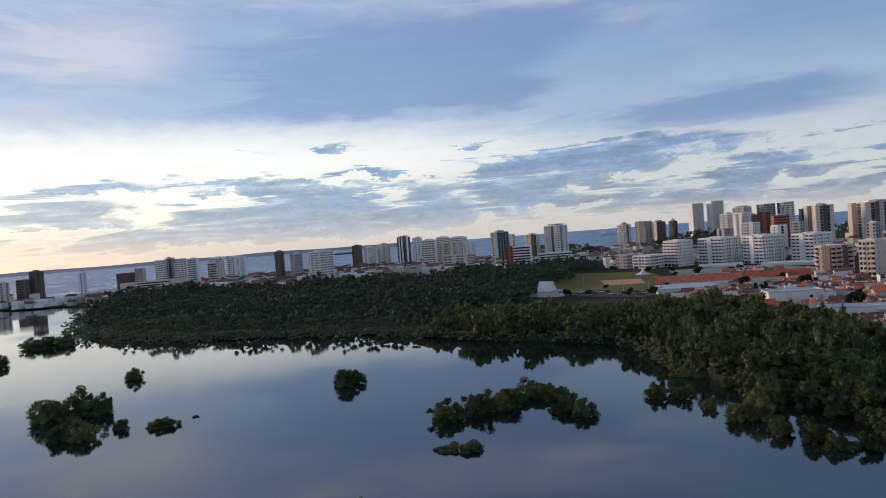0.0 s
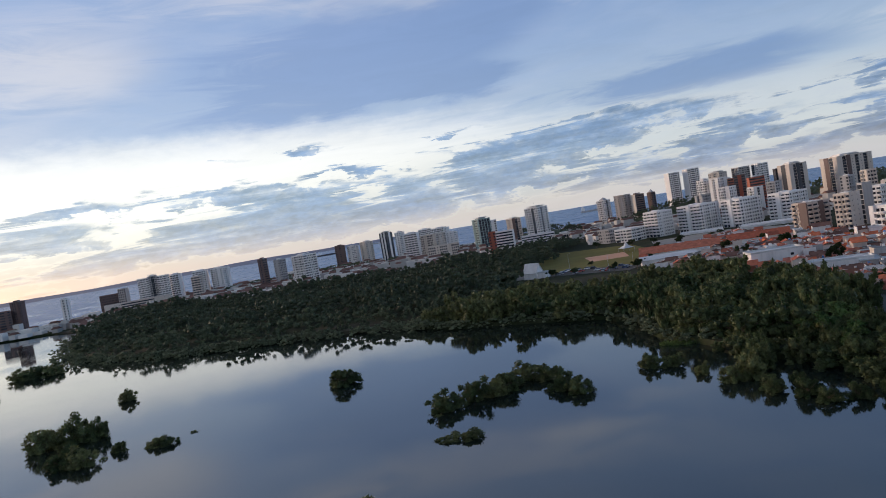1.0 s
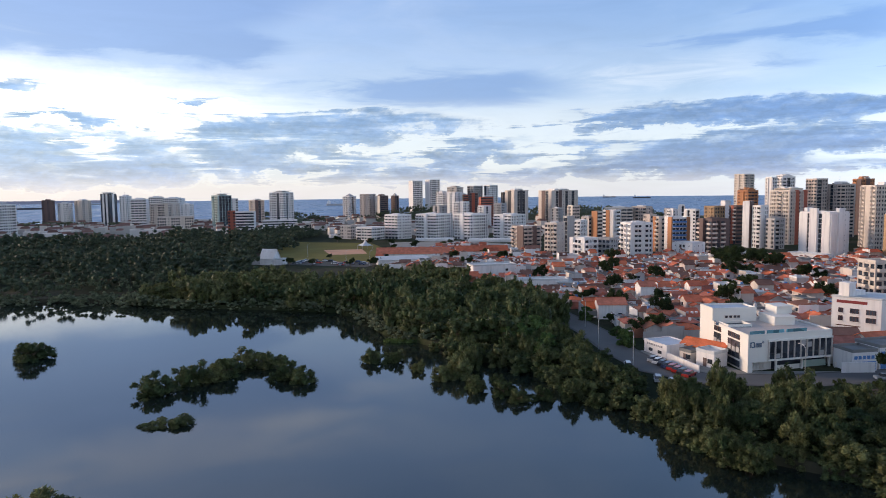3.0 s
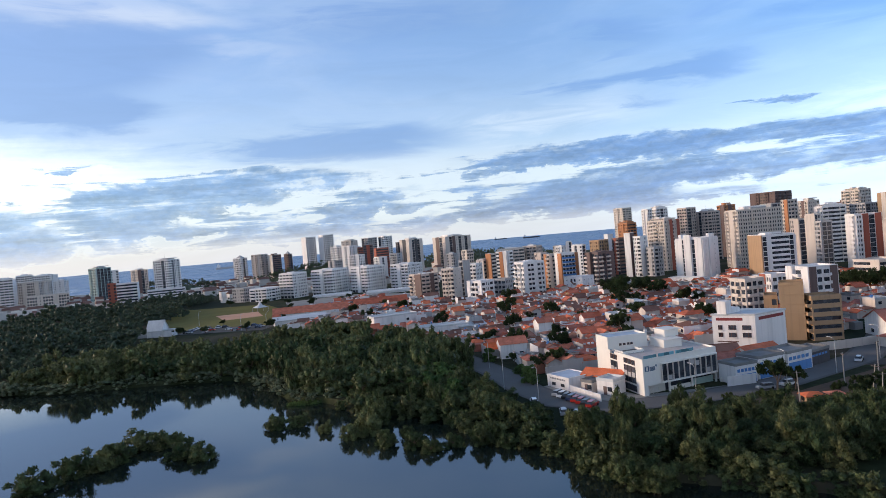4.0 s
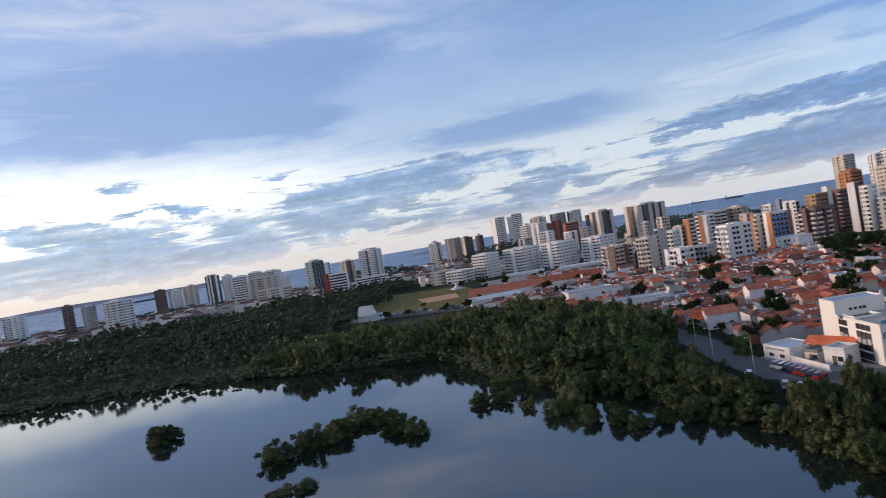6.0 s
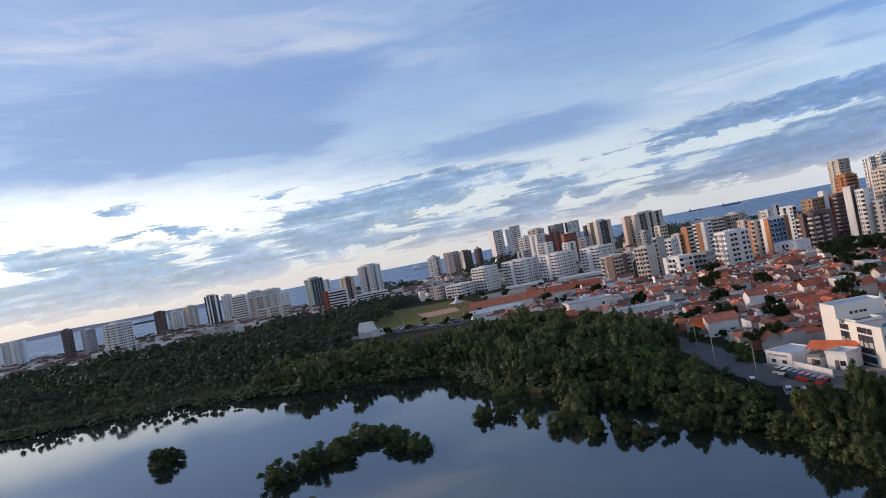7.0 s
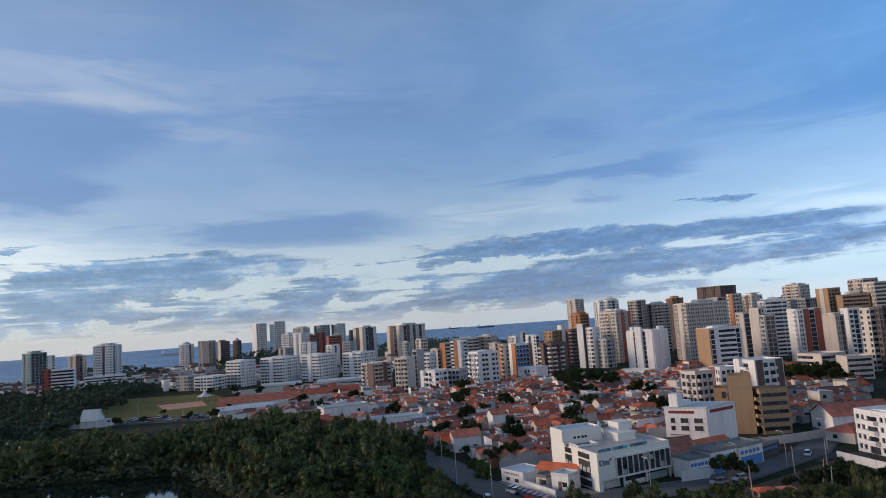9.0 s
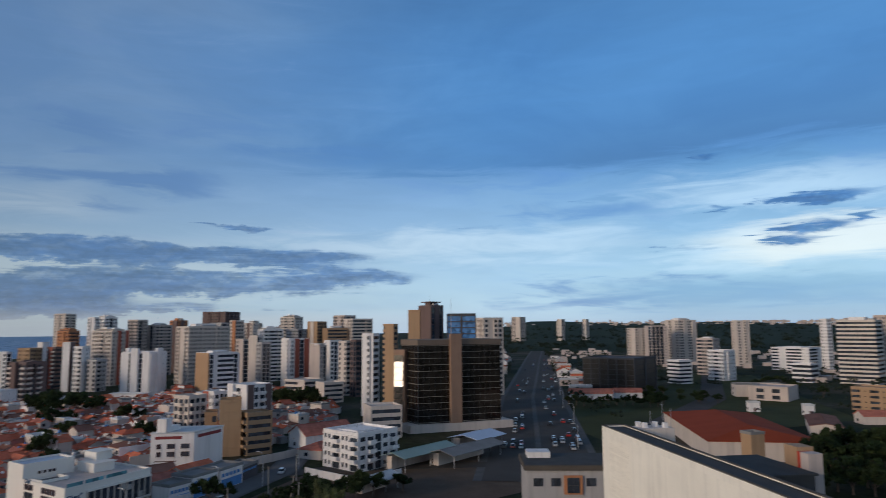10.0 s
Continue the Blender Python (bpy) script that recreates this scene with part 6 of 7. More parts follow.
    for i in range(11):
        g.box(0.3 + i * 0.42, 0.38 + i * 0.42, -0.12, 0.0, 0.1 + 0.3 * (i % 3), 1.6 + 0.2 * (i % 4))
        g.box(0.2 + i * 0.40, 0.7 + i * 0.40, -0.13, -0.01, 0.5 + 0.5 * (i % 3), 0.6 + 0.5 * (i % 3))
    part("screen", g, W, root, "pale openwork screen", m @ pose(0.3, 0.8, 0))
    mark = material("sign_blue_grey", (0.07, 0.12, 0.20), 0.6, 0.05)
    for q, mm, k in ((0.55, m, 1.0), (0.04 * span(L, C), edge_frame(root, L, C), 0.7)):
        z = 5.9 if k == 1.0 else 8.35
        bars = [(0.0, 0.3, 0.0, 1.3), (0.42, 1.15, 0.0, 0.18), (0.42, 1.15, 1.12, 1.3), (0.95, 1.2, 0.18, 1.12)]
        bars += [(1.45 + 0.34 * j, 1.65 + 0.34 * j, 0.0, 0.85) for j in range(5)]
        bars += [(1.45, 3.0, 0.85, 1.0), (3.3, 3.5, 0.85, 1.5), (3.1, 3.3, 1.08, 1.28), (3.5, 3.7, 1.08, 1.28)]
        for u0, u1, v0, v1 in bars:
            g = Build()
            g.box(q + u0 * k, q + u1 * k, -0.08, -0.01, z + v0 * k, z + v1 * k)
            part("sign_bar", g, mark, root, "blue-grey raised bar of a sign", mm)
    g = Build()
    g.box(0.66 * n, 0.97 * n, 0.0, 0.1, 0.1, 1.7)
    part("screen_wall", g, material("mint_glass", (0.36, 0.47, 0.43), 0.25, 0.1), root, "pale mint glass screen", m @ pose(0, 0.9, 0))
    g = Build()
    g.box(0.36 * n, 0.64 * n, 0.0, 0.15, 0.0, 1.1)
    part("low_wall", g, W, root, "low white wall", m @ pose(0, 0.6, 0))
    for u in (0.34, 0.65, 0.985):
        g = Build()
        g.box(u * n - 0.2, u * n + 0.2, 0.1, 0.5, 0.0, 2.4)
        part("column", g, W, root, "", m)
    low = Build()
    low.box(n * 0.99, n + 3.5, -1.2, -1.0, 0, 1.3)
    part("forecourt_wall", low, W, root, "low white forecourt wall", m)


def wall_run(pts, h, hue, words):
    root = thing("garden_wall", pts[0][0], pts[0][1], GZ, 0, words, "wall")
    for a, b in zip(pts, pts[1:]):
        q = Build()
        q.box(0, span(a, b), -0.12, 0.12, 0, h)
        q.box(-0.02, span(a, b) + 0.02, -0.17, 0.17, h, h + 0.1)
        part("wall_panel", q, paint(hue), root, "", edge_frame(root, a, b))


def annex():
    C, R, L = (116.4, 130.5), (124.3, 130.2), (116.8, 139.4)
    root = thing("annex_building", 120, 135, GZ, 0, "low white flat-roofed shop beside the clinic", "building")
    A = (R[0] + L[0] - C[0], R[1] + L[1] - C[1])
    poly = rel(root, [C, R, A, L])
    b = Build()
    b.prism(poly, 0, 3.1)
    part("wall", b, paint("white"), root)
    part("parapet", parapet(poly, 3.1, 3.4, 0.2), paint("white"), root)
    b = Build()
    b.prism(grow(poly, 0.96), 3.1, 3.16)
    part("roof", b, material("metal_sheet", (0.42, 0.47, 0.55), 0.5, 0.2, 0.3, 0.1, 0.1), root, "pale blue-grey sheet roof")
    m = edge_frame(root, L, C)
    dark = material("dark_frame", (0.05, 0.05, 0.055), 0.5, 0.1)
    for u in (2.0, 5.6):
        pane(root, m, u, u + 1.4, 0.7, 1.5, 2, 1, dark)
    for j in range(9):
        g = Build()
        g.box(1.2 + j * 0.7, 1.2 + j * 0.7 + 0.48, -0.06, -0.01, 2.3, 2.75)
        part("sign_bar", g, material("sign_grey", (0.25, 0.25, 0.27), 0.7, 0.05), root, "grey raised bar of a sign", m)
    # yard buildings towards the clinic
    rng = random.Random(2)
    house(121.8, 121.0, -82, 5, 5, 3.4, "flat", "white", "white", rng)
    house(126.0, 126.8, -76, 11, 5.6, 3.0, "gable", "bright", "white", rng)
    house(120.6, 126.2, -84, 3.4, 5, 2.6, "flat", "grey", "cream", rng)
    wall_run([(115.9, 129.6), (114.9, 123.0), (113.8, 116.7)], 1.7, "white", "low white wall behind the parked cars")


def corner_block():
    C, R, L = (176.0, 116.2), (189.5, 115.2), (171.5, 127.2)
    root = thing("office_block", 178, 119, GZ, 0, "white four-storey block with a red top band", "building")
    A = (R[0] + L[0] - C[0], R[1] + L[1] - C[1])
    poly = rel(root, [C, R, A, L])
    b = Build()
    b.prism(poly, 0, 12.4)
    part("wall", b, paint("white"), root, "white rendered walls")
    b = Build()
    b.prism(grow(poly, 1.03), 12.4, 12.85)
    part("roof", b, ROOFS["white"], root, "white overhanging roof slab")
    red = material("dark_red_band", (0.20, 0.03, 0.03), 0.6, 0.15)
    m, n = edge_frame(root, C, R), span(C, R)
    g = Build()
    g.box(0.12 * n, 0.93 * n, -0.05, 0.02, 10.9, 11.8)
    part("band", g, red, root, "dark red ribbon", m)
    m, n = edge_frame(root, L, C), span(L, C)
    g = Build()
    g.box(0.10 * n, 0.72 * n, -0.05, 0.02, 10.9, 11.7)
    part("band", g, red, root, "dark red ribbon", m)
    dark = material("brown_frame", (0.10, 0.04, 0.03), 0.6, 0.1)
    for u, w in ((0.14, 0.10), (0.38, 0.18), (0.70, 0.20)):
        for z in (6.0, 8.2):
            pane(root, m, u * n, (u + w) * n, z, z + 1.35, 3, 1, dark)
            s = Build()
            s.box(u * n - 0.12, (u + w) * n + 0.12, -0.45, 0.0, z - 0.16, z)
            part("sill", s, paint("white"), root, "", m)
    g = Build()
    g.box(0.1 * n, 0.6 * n, -0.05, 0.02, 4.6, 4.85)
    g.box(0.3 * n, 0.85 * n, -0.05, 0.02, 2.6, 3.0)
    part("sign", g, dark, root, "dark raised bars", m)
    b = Build()
    b.box(-5.5, -2.8, 4.0, 7.0, 12.85, 16.6)
    part("stair_tower", b, paint("white"), root)
    b = Build()
    b.prism([(-2.8, 4.2), (1.5, 4.2), (1.5, 6.8), (-2.8, 6.8)], 12.85, 14.2)
    part("lift_house", b, paint("white"), root)


def glass_office():
    """Dark-glazed office tower with a brown stair core."""
    C, R, L = (267.0, 74.5), (288.0, 43.5), (277.0, 84.7)
    root = thing("office_tower", 285, 68, GZ, 0, "dark glass office tower with a brown core and pale floor lines", "building")
    A = (R[0] + L[0] - C[0] + 10, R[1] + L[1] - C[1] + 4)
    poly = rel(root, [C, R, A, L])
    H, floors = 35.0, 12
    b = Build()
    b.prism(grow(poly, 0.985), 3, H)
    part("glazing", b, glass("bronze_glass", (0.012, 0.010, 0.008), 0.10), root, "dark bronze glass")
    fh = (H - 4) / floors
    for k in range(floors + 1):
        b = Build()
        b.prism(poly, 3.6 + k * fh, 3.6 + k * fh + 0.16)
        part("floor_band", b, material("pale_bronze_line", (0.24, 0.21, 0.17), 0.6, 0.2), root)
    for a, c in ((C, R), (L, C)):
        m, n = edge_frame(root, a, c), span(a, c)
        mul = Build()
        k = int(n / 2.4)
        for i in range(k + 1):
            u = i * (n - 0.1) / k
            mul.box(u, u + 0.06, 0.1, 0.24, 3.6, H)
        part("mullions", mul, material("dark_frame", (0.05, 0.05, 0.055), 0.5, 0.1), root, "", m)
    b = Build()
    b.prism(grow(poly, 1.01), H, H + 2.2)
    part("roof", b, material("brown_cladding", (0.16, 0.12, 0.09), 0.7, 0.15), root, "brown roof band")
    m, n = edge_frame(root, C, R), span(C, R)
    b = Build()
    b.box(0.37 * n, 0.50 * n, -1.6, 0.4, 0, H + 4.5)
    part("stair_core", b, material("brown_render", (0.30, 0.19, 0.13), 0.8, 0.15, 0.2, 0.2, 0.2), root, "brown rendered stair core", m)
    b = Build()
    b.prism(grow(poly, 1.22), 0, 3.2)
    part("podium", b, paint("cream"), root, "cream podium")
    b = Build()
    b.tube((6, -2, H + 2), (6, -2, H + 20), 0.16, 0.05, 6)
    part("antenna", b, paint("grey"), root, "thin grey roof antenna")
    # glazed bay added beside the tower; four panes tilted to throw the sun glint
    az, dist = radians(72.75), 284.0
    bay = thing("glint_bay", dist * math.sin(az), dist * math.cos(az), GZ, -101.1, "narrow glazed bay added for the sun glint, with tilted panes", "building")
    g = Build()
    g.box(-2.6, 2.6, 0.7, 6, 0, 33)
    part("wall", g, material("brown_render", (0.30, 0.19, 0.13), 0.8), bay)
    for k in range(11):
        q = Build()
        q.box(-2.1, 2.1, -0.03, 0.03, 0, 2.5)
        part("pane", q, glass("clear_pane", (0.05, 0.045, 0.04), 0.10), bay, "", pose(0, 0.1, 2.2 + k * 2.6, -8.9 - 0.3 * (k % 2) if k in (6, 7, 8, 9) else -1.5))


def neighbour():
    """White building beside the viewpoint, seen over its parapet."""
    A, B = (128.5, 1.0), (66.0, -23.2)
    d = Vector((B[0] - A[0], B[1] - A[1])).normalized()
    s = Vector((-d.y, d.x))
    root = thing("apartment_block", 105, -20, GZ, 0, "white block with ribbed wall and grey coping", "building")
    rib = material("ribbed_white_wall", (0.84, 0.79, 0.69), 0.8, 0.12, 0.15, 0.2, 0.12)
    h = 26 - GZ
    p = [Vector(A), Vector(B), Vector(B) + s * 4.5, Vector(A) + s * 4.5]
    poly = rel(root, [tuple(q) for q in p])
    b = Build()
    b.prism(poly, 0, h - 1.1)
    part("wall", b, rib, root, "white ribbed wall")
    part("parapet", parapet(poly, h - 1.1, h - 0.12, 0.28), rib, root)
    part("coping", parapet(grow(poly, 1.004), h - 0.12, h, 0.5), material("dark_coping", (0.10, 0.086, 0.072), 0.9, 0.3), root, "weathered dark coping")
    felt = material("roof_felt", (0.07, 0.07, 0.07), 0.95, 0.3, 0.3, 0.3)
    b = Build()
    b.prism(grow(poly, 0.985), h - 1.1, h - 0.35)
    part("roof", b, felt, root, "dark grey flat roof")
    m = edge_frame(root, A, B)
    for k in range(46):
        r = Build()
        r.box(3.2, 12.0, -0.05, 0.0, h - 2.2 - k * 0.28, h - 2.2 - k * 0.28 + 0.16)
        part("rib", r, rib, root, "", m)
    b = Build()
    b.box(0.4, 4.2, 4.5, 12.0, 0, h - 0.3)
    part("rear_wing", b, paint("cream"), root, "cream rear wing", m)
    for u, v in ((1.0, 6.0), (2.4, 6.6), (1.4, 9.0), (3.0, 10.2)):
        b = Build()
        b.box(u, u + 0.9, v, v + 0.7, h - 0.3, h + 0.6)
        b.box(u + 0.1, u + 0.8, v - 0.03, v, h - 0.2, h + 0.5)
        part("condenser", b, paint("white"), root, "white air-conditioning unit", m)
    for u, v, k in ((0.8, 11.4, 4.0), (2.6, 8.2, 2.6), (3.6, 11.6, 3.2)):
        b = Build()
        b.tube((u, v, h - 0.3), (u, v, h + k), 0.05, 0.03, 5)
        b.box(u - 0.5, u + 0.5, v - 0.02, v + 0.02, h + k * 0.85, h + k * 0.85 + 0.05)
        part("antenna", b, paint("grey"), root, "thin roof aerial", m)
    b = Build()
    b.box(8.0, 23.0, 14.0, 25.0, 0, h - 5.0)
    b.box(7.6, 23.4, 13.6, 25.4, h - 5.0, h - 4.7)
    part("lower_wing", b, felt, root, "low wing with a dark flat roof", m)
    b = Build()
    b.box(19.0, 21.0, 25.6, 28.0, 0, h - 2.2)
    part("stair_shaft", b, paint("beige"), root, "narrow beige stair shaft", m)
    b = Build()
    b.box(15.0, 18.4, 25.6, 28.4, 0, h - 1.6)
    part("lift_shaft", b, paint("tan"), root, "ochre lift shaft", m)
    b = Build()
    b.box(18.4, 19.0, 25.5, 27.6, h - 5.0, h - 2.2)
    part("red_panel", b, material("red_paint", (0.45, 0.05, 0.02), 0.6, 0.1), root, "bright red painted panel", m)


clinic()
annex()
corner_block()
glass_office()
neighbour()
KEEP_CLEAR += [(137, 119, 20), (290, 268, 14), (349, 274, 12), (118, 131, 11), (181, 121, 17), (200, 70, 28), (275, 65, 40), (205, 118, 22), (250, 68, 26)]


# ---- shops, halls, sheds and walls along the streets ----
def shop_row():
    rng = random.Random(4)
    for x, y, yaw, w, d, h, hue in ((149.5, 104.5, -14, 6.5, 6, 4.6, "white"), (158.5, 104.0, -10, 9, 7, 5.2, "white"), (168.5, 102.6, -6, 9.5, 7, 5.0, "white"), (178.5, 102.5, 0, 9, 6, 3.6, "dark")):
        root = thing("shop", x, y, GZ, yaw, "low %s shop with a blue painted front" % hue, "shop", "shops along the street")
        b = Build()
        b.box(-w / 2, w / 2, -d / 2, d / 2, 0, h)
        part("wall", b, paint(hue), root)
        part("roof", roof_build(w, d, 0, "flat"), ROOFS["grey"], root, "", pose(0, 0, h))
        g = Build()
        g.box(-w / 2 + 0.4, w / 2 - 0.4, -d / 2 - 0.06, -d / 2 + 0.02, 0.2, h * 0.52)
        part("shutter", g, paint("blue") if hue == "white" else paint("dark"), root, "blue roller shutter")
        g = Build()
        for j in range(5):
            g.box(-w / 2 + 0.5 + j * w * 0.17, -w / 2 + 0.5 + j * w * 0.17 + w * 0.12, -d / 2 - 0.08, -d / 2 + 0.02, h * 0.65, h * 0.82)
        part("sign", g, paint("blue"), root, "blue sign as plain bars")
    house(168, 111, -12, 11, 6, 4.2, "gable", "bright", "cream", rng)
    house(154, 112, -30, 9, 9, 3.4, "gable", "red", "cream", rng)
    house(162, 120, -30, 12, 9, 3.4, "gable", "old", "cream", rng)
    house(150, 122, -30, 10, 9, 3.4, "hip", "old", "beige", rng)
    # white hall with a gabled roof, and the house before it
    house(232, 101, -35, 20, 12, 5.0, "gable", "red", "white", rng)
    house(215, 93, -10, 16, 9, 3.0, "hip", "red", "cream", rng)
    # low quarter by the shore road
    house(150, 402, -20, 46, 13, 3.6, "gable", "bright", "white", rng)
    house(196, 396, -20, 34, 12, 3.6, "gable", "red", "white", rng)
    house(132, 372, -12, 30, 10, 3.2, "shed", "white", "white", rng)
    house(150, 292, -8, 22, 10, 6.6, "flat", "white", "white", rng)
    house(151, 249, -22, 24, 8, 4.2, "flat", "white", "white", rng)
    house(163, 243, -22, 12, 8, 3.4, "shed", "white", "grey", rng)
    house(138, 182, -25, 9, 7, 4.8, "gable", "bright", "white", rng)
    house(349, 274, -85, 22, 8, 4.2, "flat", "white", "white", rng)
    KEEP_CLEAR.extend([(232, 101, 13), (215, 93, 10), (150, 402, 24), (196, 396, 20), (132, 372, 15), (150, 292, 12), (152, 248, 13), (138, 182, 7), (170, 108, 12), (156, 116, 12)])


def sheds():
    for x, y, yaw, w, d, h, mat, words in ((207, 57, -24, 26, 9, 4.2, material("green_sheet", (0.28, 0.36, 0.32), 0.6, 0.2, 0.2, 0.1), "long pale green sheet-roofed shed"), (216, 44, -24, 28, 10, 4.0, ROOFS["grey"], "long grey sheet-roofed shed"),
                                           (234, 44, -22, 17, 12, 5.0, material("pale_canvas", (0.55, 0.62, 0.74), 0.7, 0.1), "pale blue tent canopy on posts"), (172, 59, -20, 11, 6, 3.2, ROOFS["white"], "small kiosk with a white sheet roof")):
        root = thing("shed", x, y, GZ, yaw, words, "shed", "sheds by the avenue")
        part("roof", roof_build(w, d, 1.3, "gable"), mat, root, "", pose(0, 0, h))
        for sx in (-1, 0, 1):
            for sy in (-1, 1):
                p = Build()
                p.tube((sx * w * 0.46, sy * d * 0.44, 0), (sx * w * 0.46, sy * d * 0.44, h), 0.12, 0.1, 6)
                part("post", p, paint("grey"), root)
        b = Build()
        b.box(-w * 0.44, w * 0.44, d * 0.2, d * 0.42, 0, h - 0.2)
        part("wall", b, paint("cream"), root)


shop_row()
sheds()
wall_run([(184, 112), (205, 103), (222, 98), (230, 96)], 2.4, "cream", "cream garden wall along the street")
wall_run([(186, 86), (181, 76), (176, 66), (190, 58)], 2.0, "white", "whitewashed yard wall beside the flats")
wall_run([(143, 103), (150, 100)], 2.4, "white", "white wall between clinic and shops")


def hall(x, y, yaw, w, d, h, roof):
    house(x, y, yaw, w, d, h, "hip" if w > 60 else "gable", roof, "cream", random.Random(1), d * 0.09)


hall(268, -44, 6, 72, 34, 6.0, "deep")
hall(302, -84, -12, 34, 11, 4.0, "old")


def front_block():
    """Low grey block before the avenue with a dark roof edge."""
    root = thing("shop_block", 167, 9, GZ, -78, "grey flat-roofed shop block with a dark roof edge", "building")
    b = Build()
    b.box(-11, 11, -7, 7, 0, 9.8)
    part("wall", b, paint("grey"), root, "grey rendered walls")
    b = Build()
    b.box(-11.6, 11.6, -7.6, 7.6, 9.8, 10.9)
    part("roof_edge", b, material("dark_coping", (0.10, 0.086, 0.072), 0.9, 0.3), root, "dark roof edge")
    b = Build()
    b.box(-11.2, 11.2, -7.2, 7.2, 10.9, 11.0)
    part("roof", b, material("roof_felt", (0.07, 0.07, 0.07), 0.95, 0.3, 0.3, 0.3), root, "dark felt roof")
    b = Build()
    b.box(-10, -4.5, 1, 6, 11.0, 12.3)
    part("lift_house", b, paint("white"), root)
    dark = material("dark_frame", (0.05, 0.05, 0.055), 0.5, 0.1)
    for u in (-9.5, -5.5, 2.5, 7.0):
        pane(root, pose(0, -7, 0), u, u + 2.2, 6.2, 8.0, 2, 1, dark)
    b = Build()
    b.box(-2.6, 1.6, -7.5, -6.98, 4.5, 8.6)
    part("door_surround", b, paint("orange"), root, "orange door surround")
    pane(root, pose(0, -7.5, 0), -1.9, 0.9, 4.8, 8.2, 2, 2, dark)


front_block()


def park():
    """Dark lawns, trees and low sheds on the open ground beside the avenue."""
    lawn = material("park_grass", (0.042, 0.045, 0.016), 0.95, 0.5, 0.05, 0.2, fine=0.7)
    b = Build()
    b.face([(x, y, GZ + 0.06) for x, y in ((262, 2), (287, 12), (362, 17), (452, 18), (452, -34), (640, -66), (620, -120), (440, -112), (340, -110), (300, -62))])
    tagged(part("park_lawn", b, lawn), "dark mown grass of open ground", "grass", kind="structure")
    rng = random.Random(41)
    house(406, 9, -80, 24, 9, 3.6, "gable", "bright", "white", rng)
    house(418, -12, -80, 16, 8, 3.4, "gable", "red", "white", rng)
    house(440, -88, -86, 27, 10, 7.0, "flat", "grey", "cream", rng)
    house(362, -70, -80, 5, 4, 4.4, "flat", "white", "white", rng)
    house(352, -92, -80, 4, 4, 4.6, "flat", "white", "white", rng)
    house(205, -39, -60, 4.5, 4, 12.5, "flat", "grey", "tan", rng)
    house(330, -120, -80, 30, 8, 3.4, "gable", "red", "cream", rng)
    for k in range(20):
        x = 430 + k * 22 + rng.uniform(-5, 5)
        house(x, 28 + (x - 280) * 0.112 - rng.uniform(26, 40), 6, rng.uniform(8, 14), rng.uniform(8, 14), rng.uniform(3.2, 7.0), rng.choice(("flat", "gable", "flat")), rng.choice(("red", "grey", "white", "old")), rng.choice(("white", "cream", "grey", "beige")), rng)
    for k in range(16):
        x = 470 + k * 26 + rng.uniform(-6, 6)
        house(x, 28 + (x - 280) * 0.112 + rng.uniform(27, 42), 6, rng.uniform(8, 16), rng.uniform(8, 14), rng.uniform(3.5, 8.0), rng.choice(("flat", "gable")), rng.choice(("red", "grey", "old")), rng.choice(("white", "cream", "grey")), rng)
    spots = [(372 + rng.uniform(-4, 8), 20 - k * 4.2, rng.uniform(0.5, 0.9)) for k in range(12)]
    spots += [(385 + rng.uniform(0, 50), rng.uniform(-60, -18), rng.uniform(0.6, 1.0)) for k in range(20)]
    spots += [(rng.uniform(188, 262), 0, rng.uniform(0.9, 1.5)) for k in range(46)]
    spots += [(430 + rng.uniform(0, 120), rng.uniform(-125, -98), rng.uniform(0.6, 1.0)) for k in range(18)]
    for x, y, s in spots:
        if y == 0:
            y = -0.36 * x + 17 + rng.uniform(-34, 4)
        tree(("street", rng.randrange(4)), x, y, GZ, s, s * rng.uniform(0.85, 1.15), rng.uniform(0, 360), "park_tree", "dark leafy tree on open ground by the avenue", "park trees")


park()


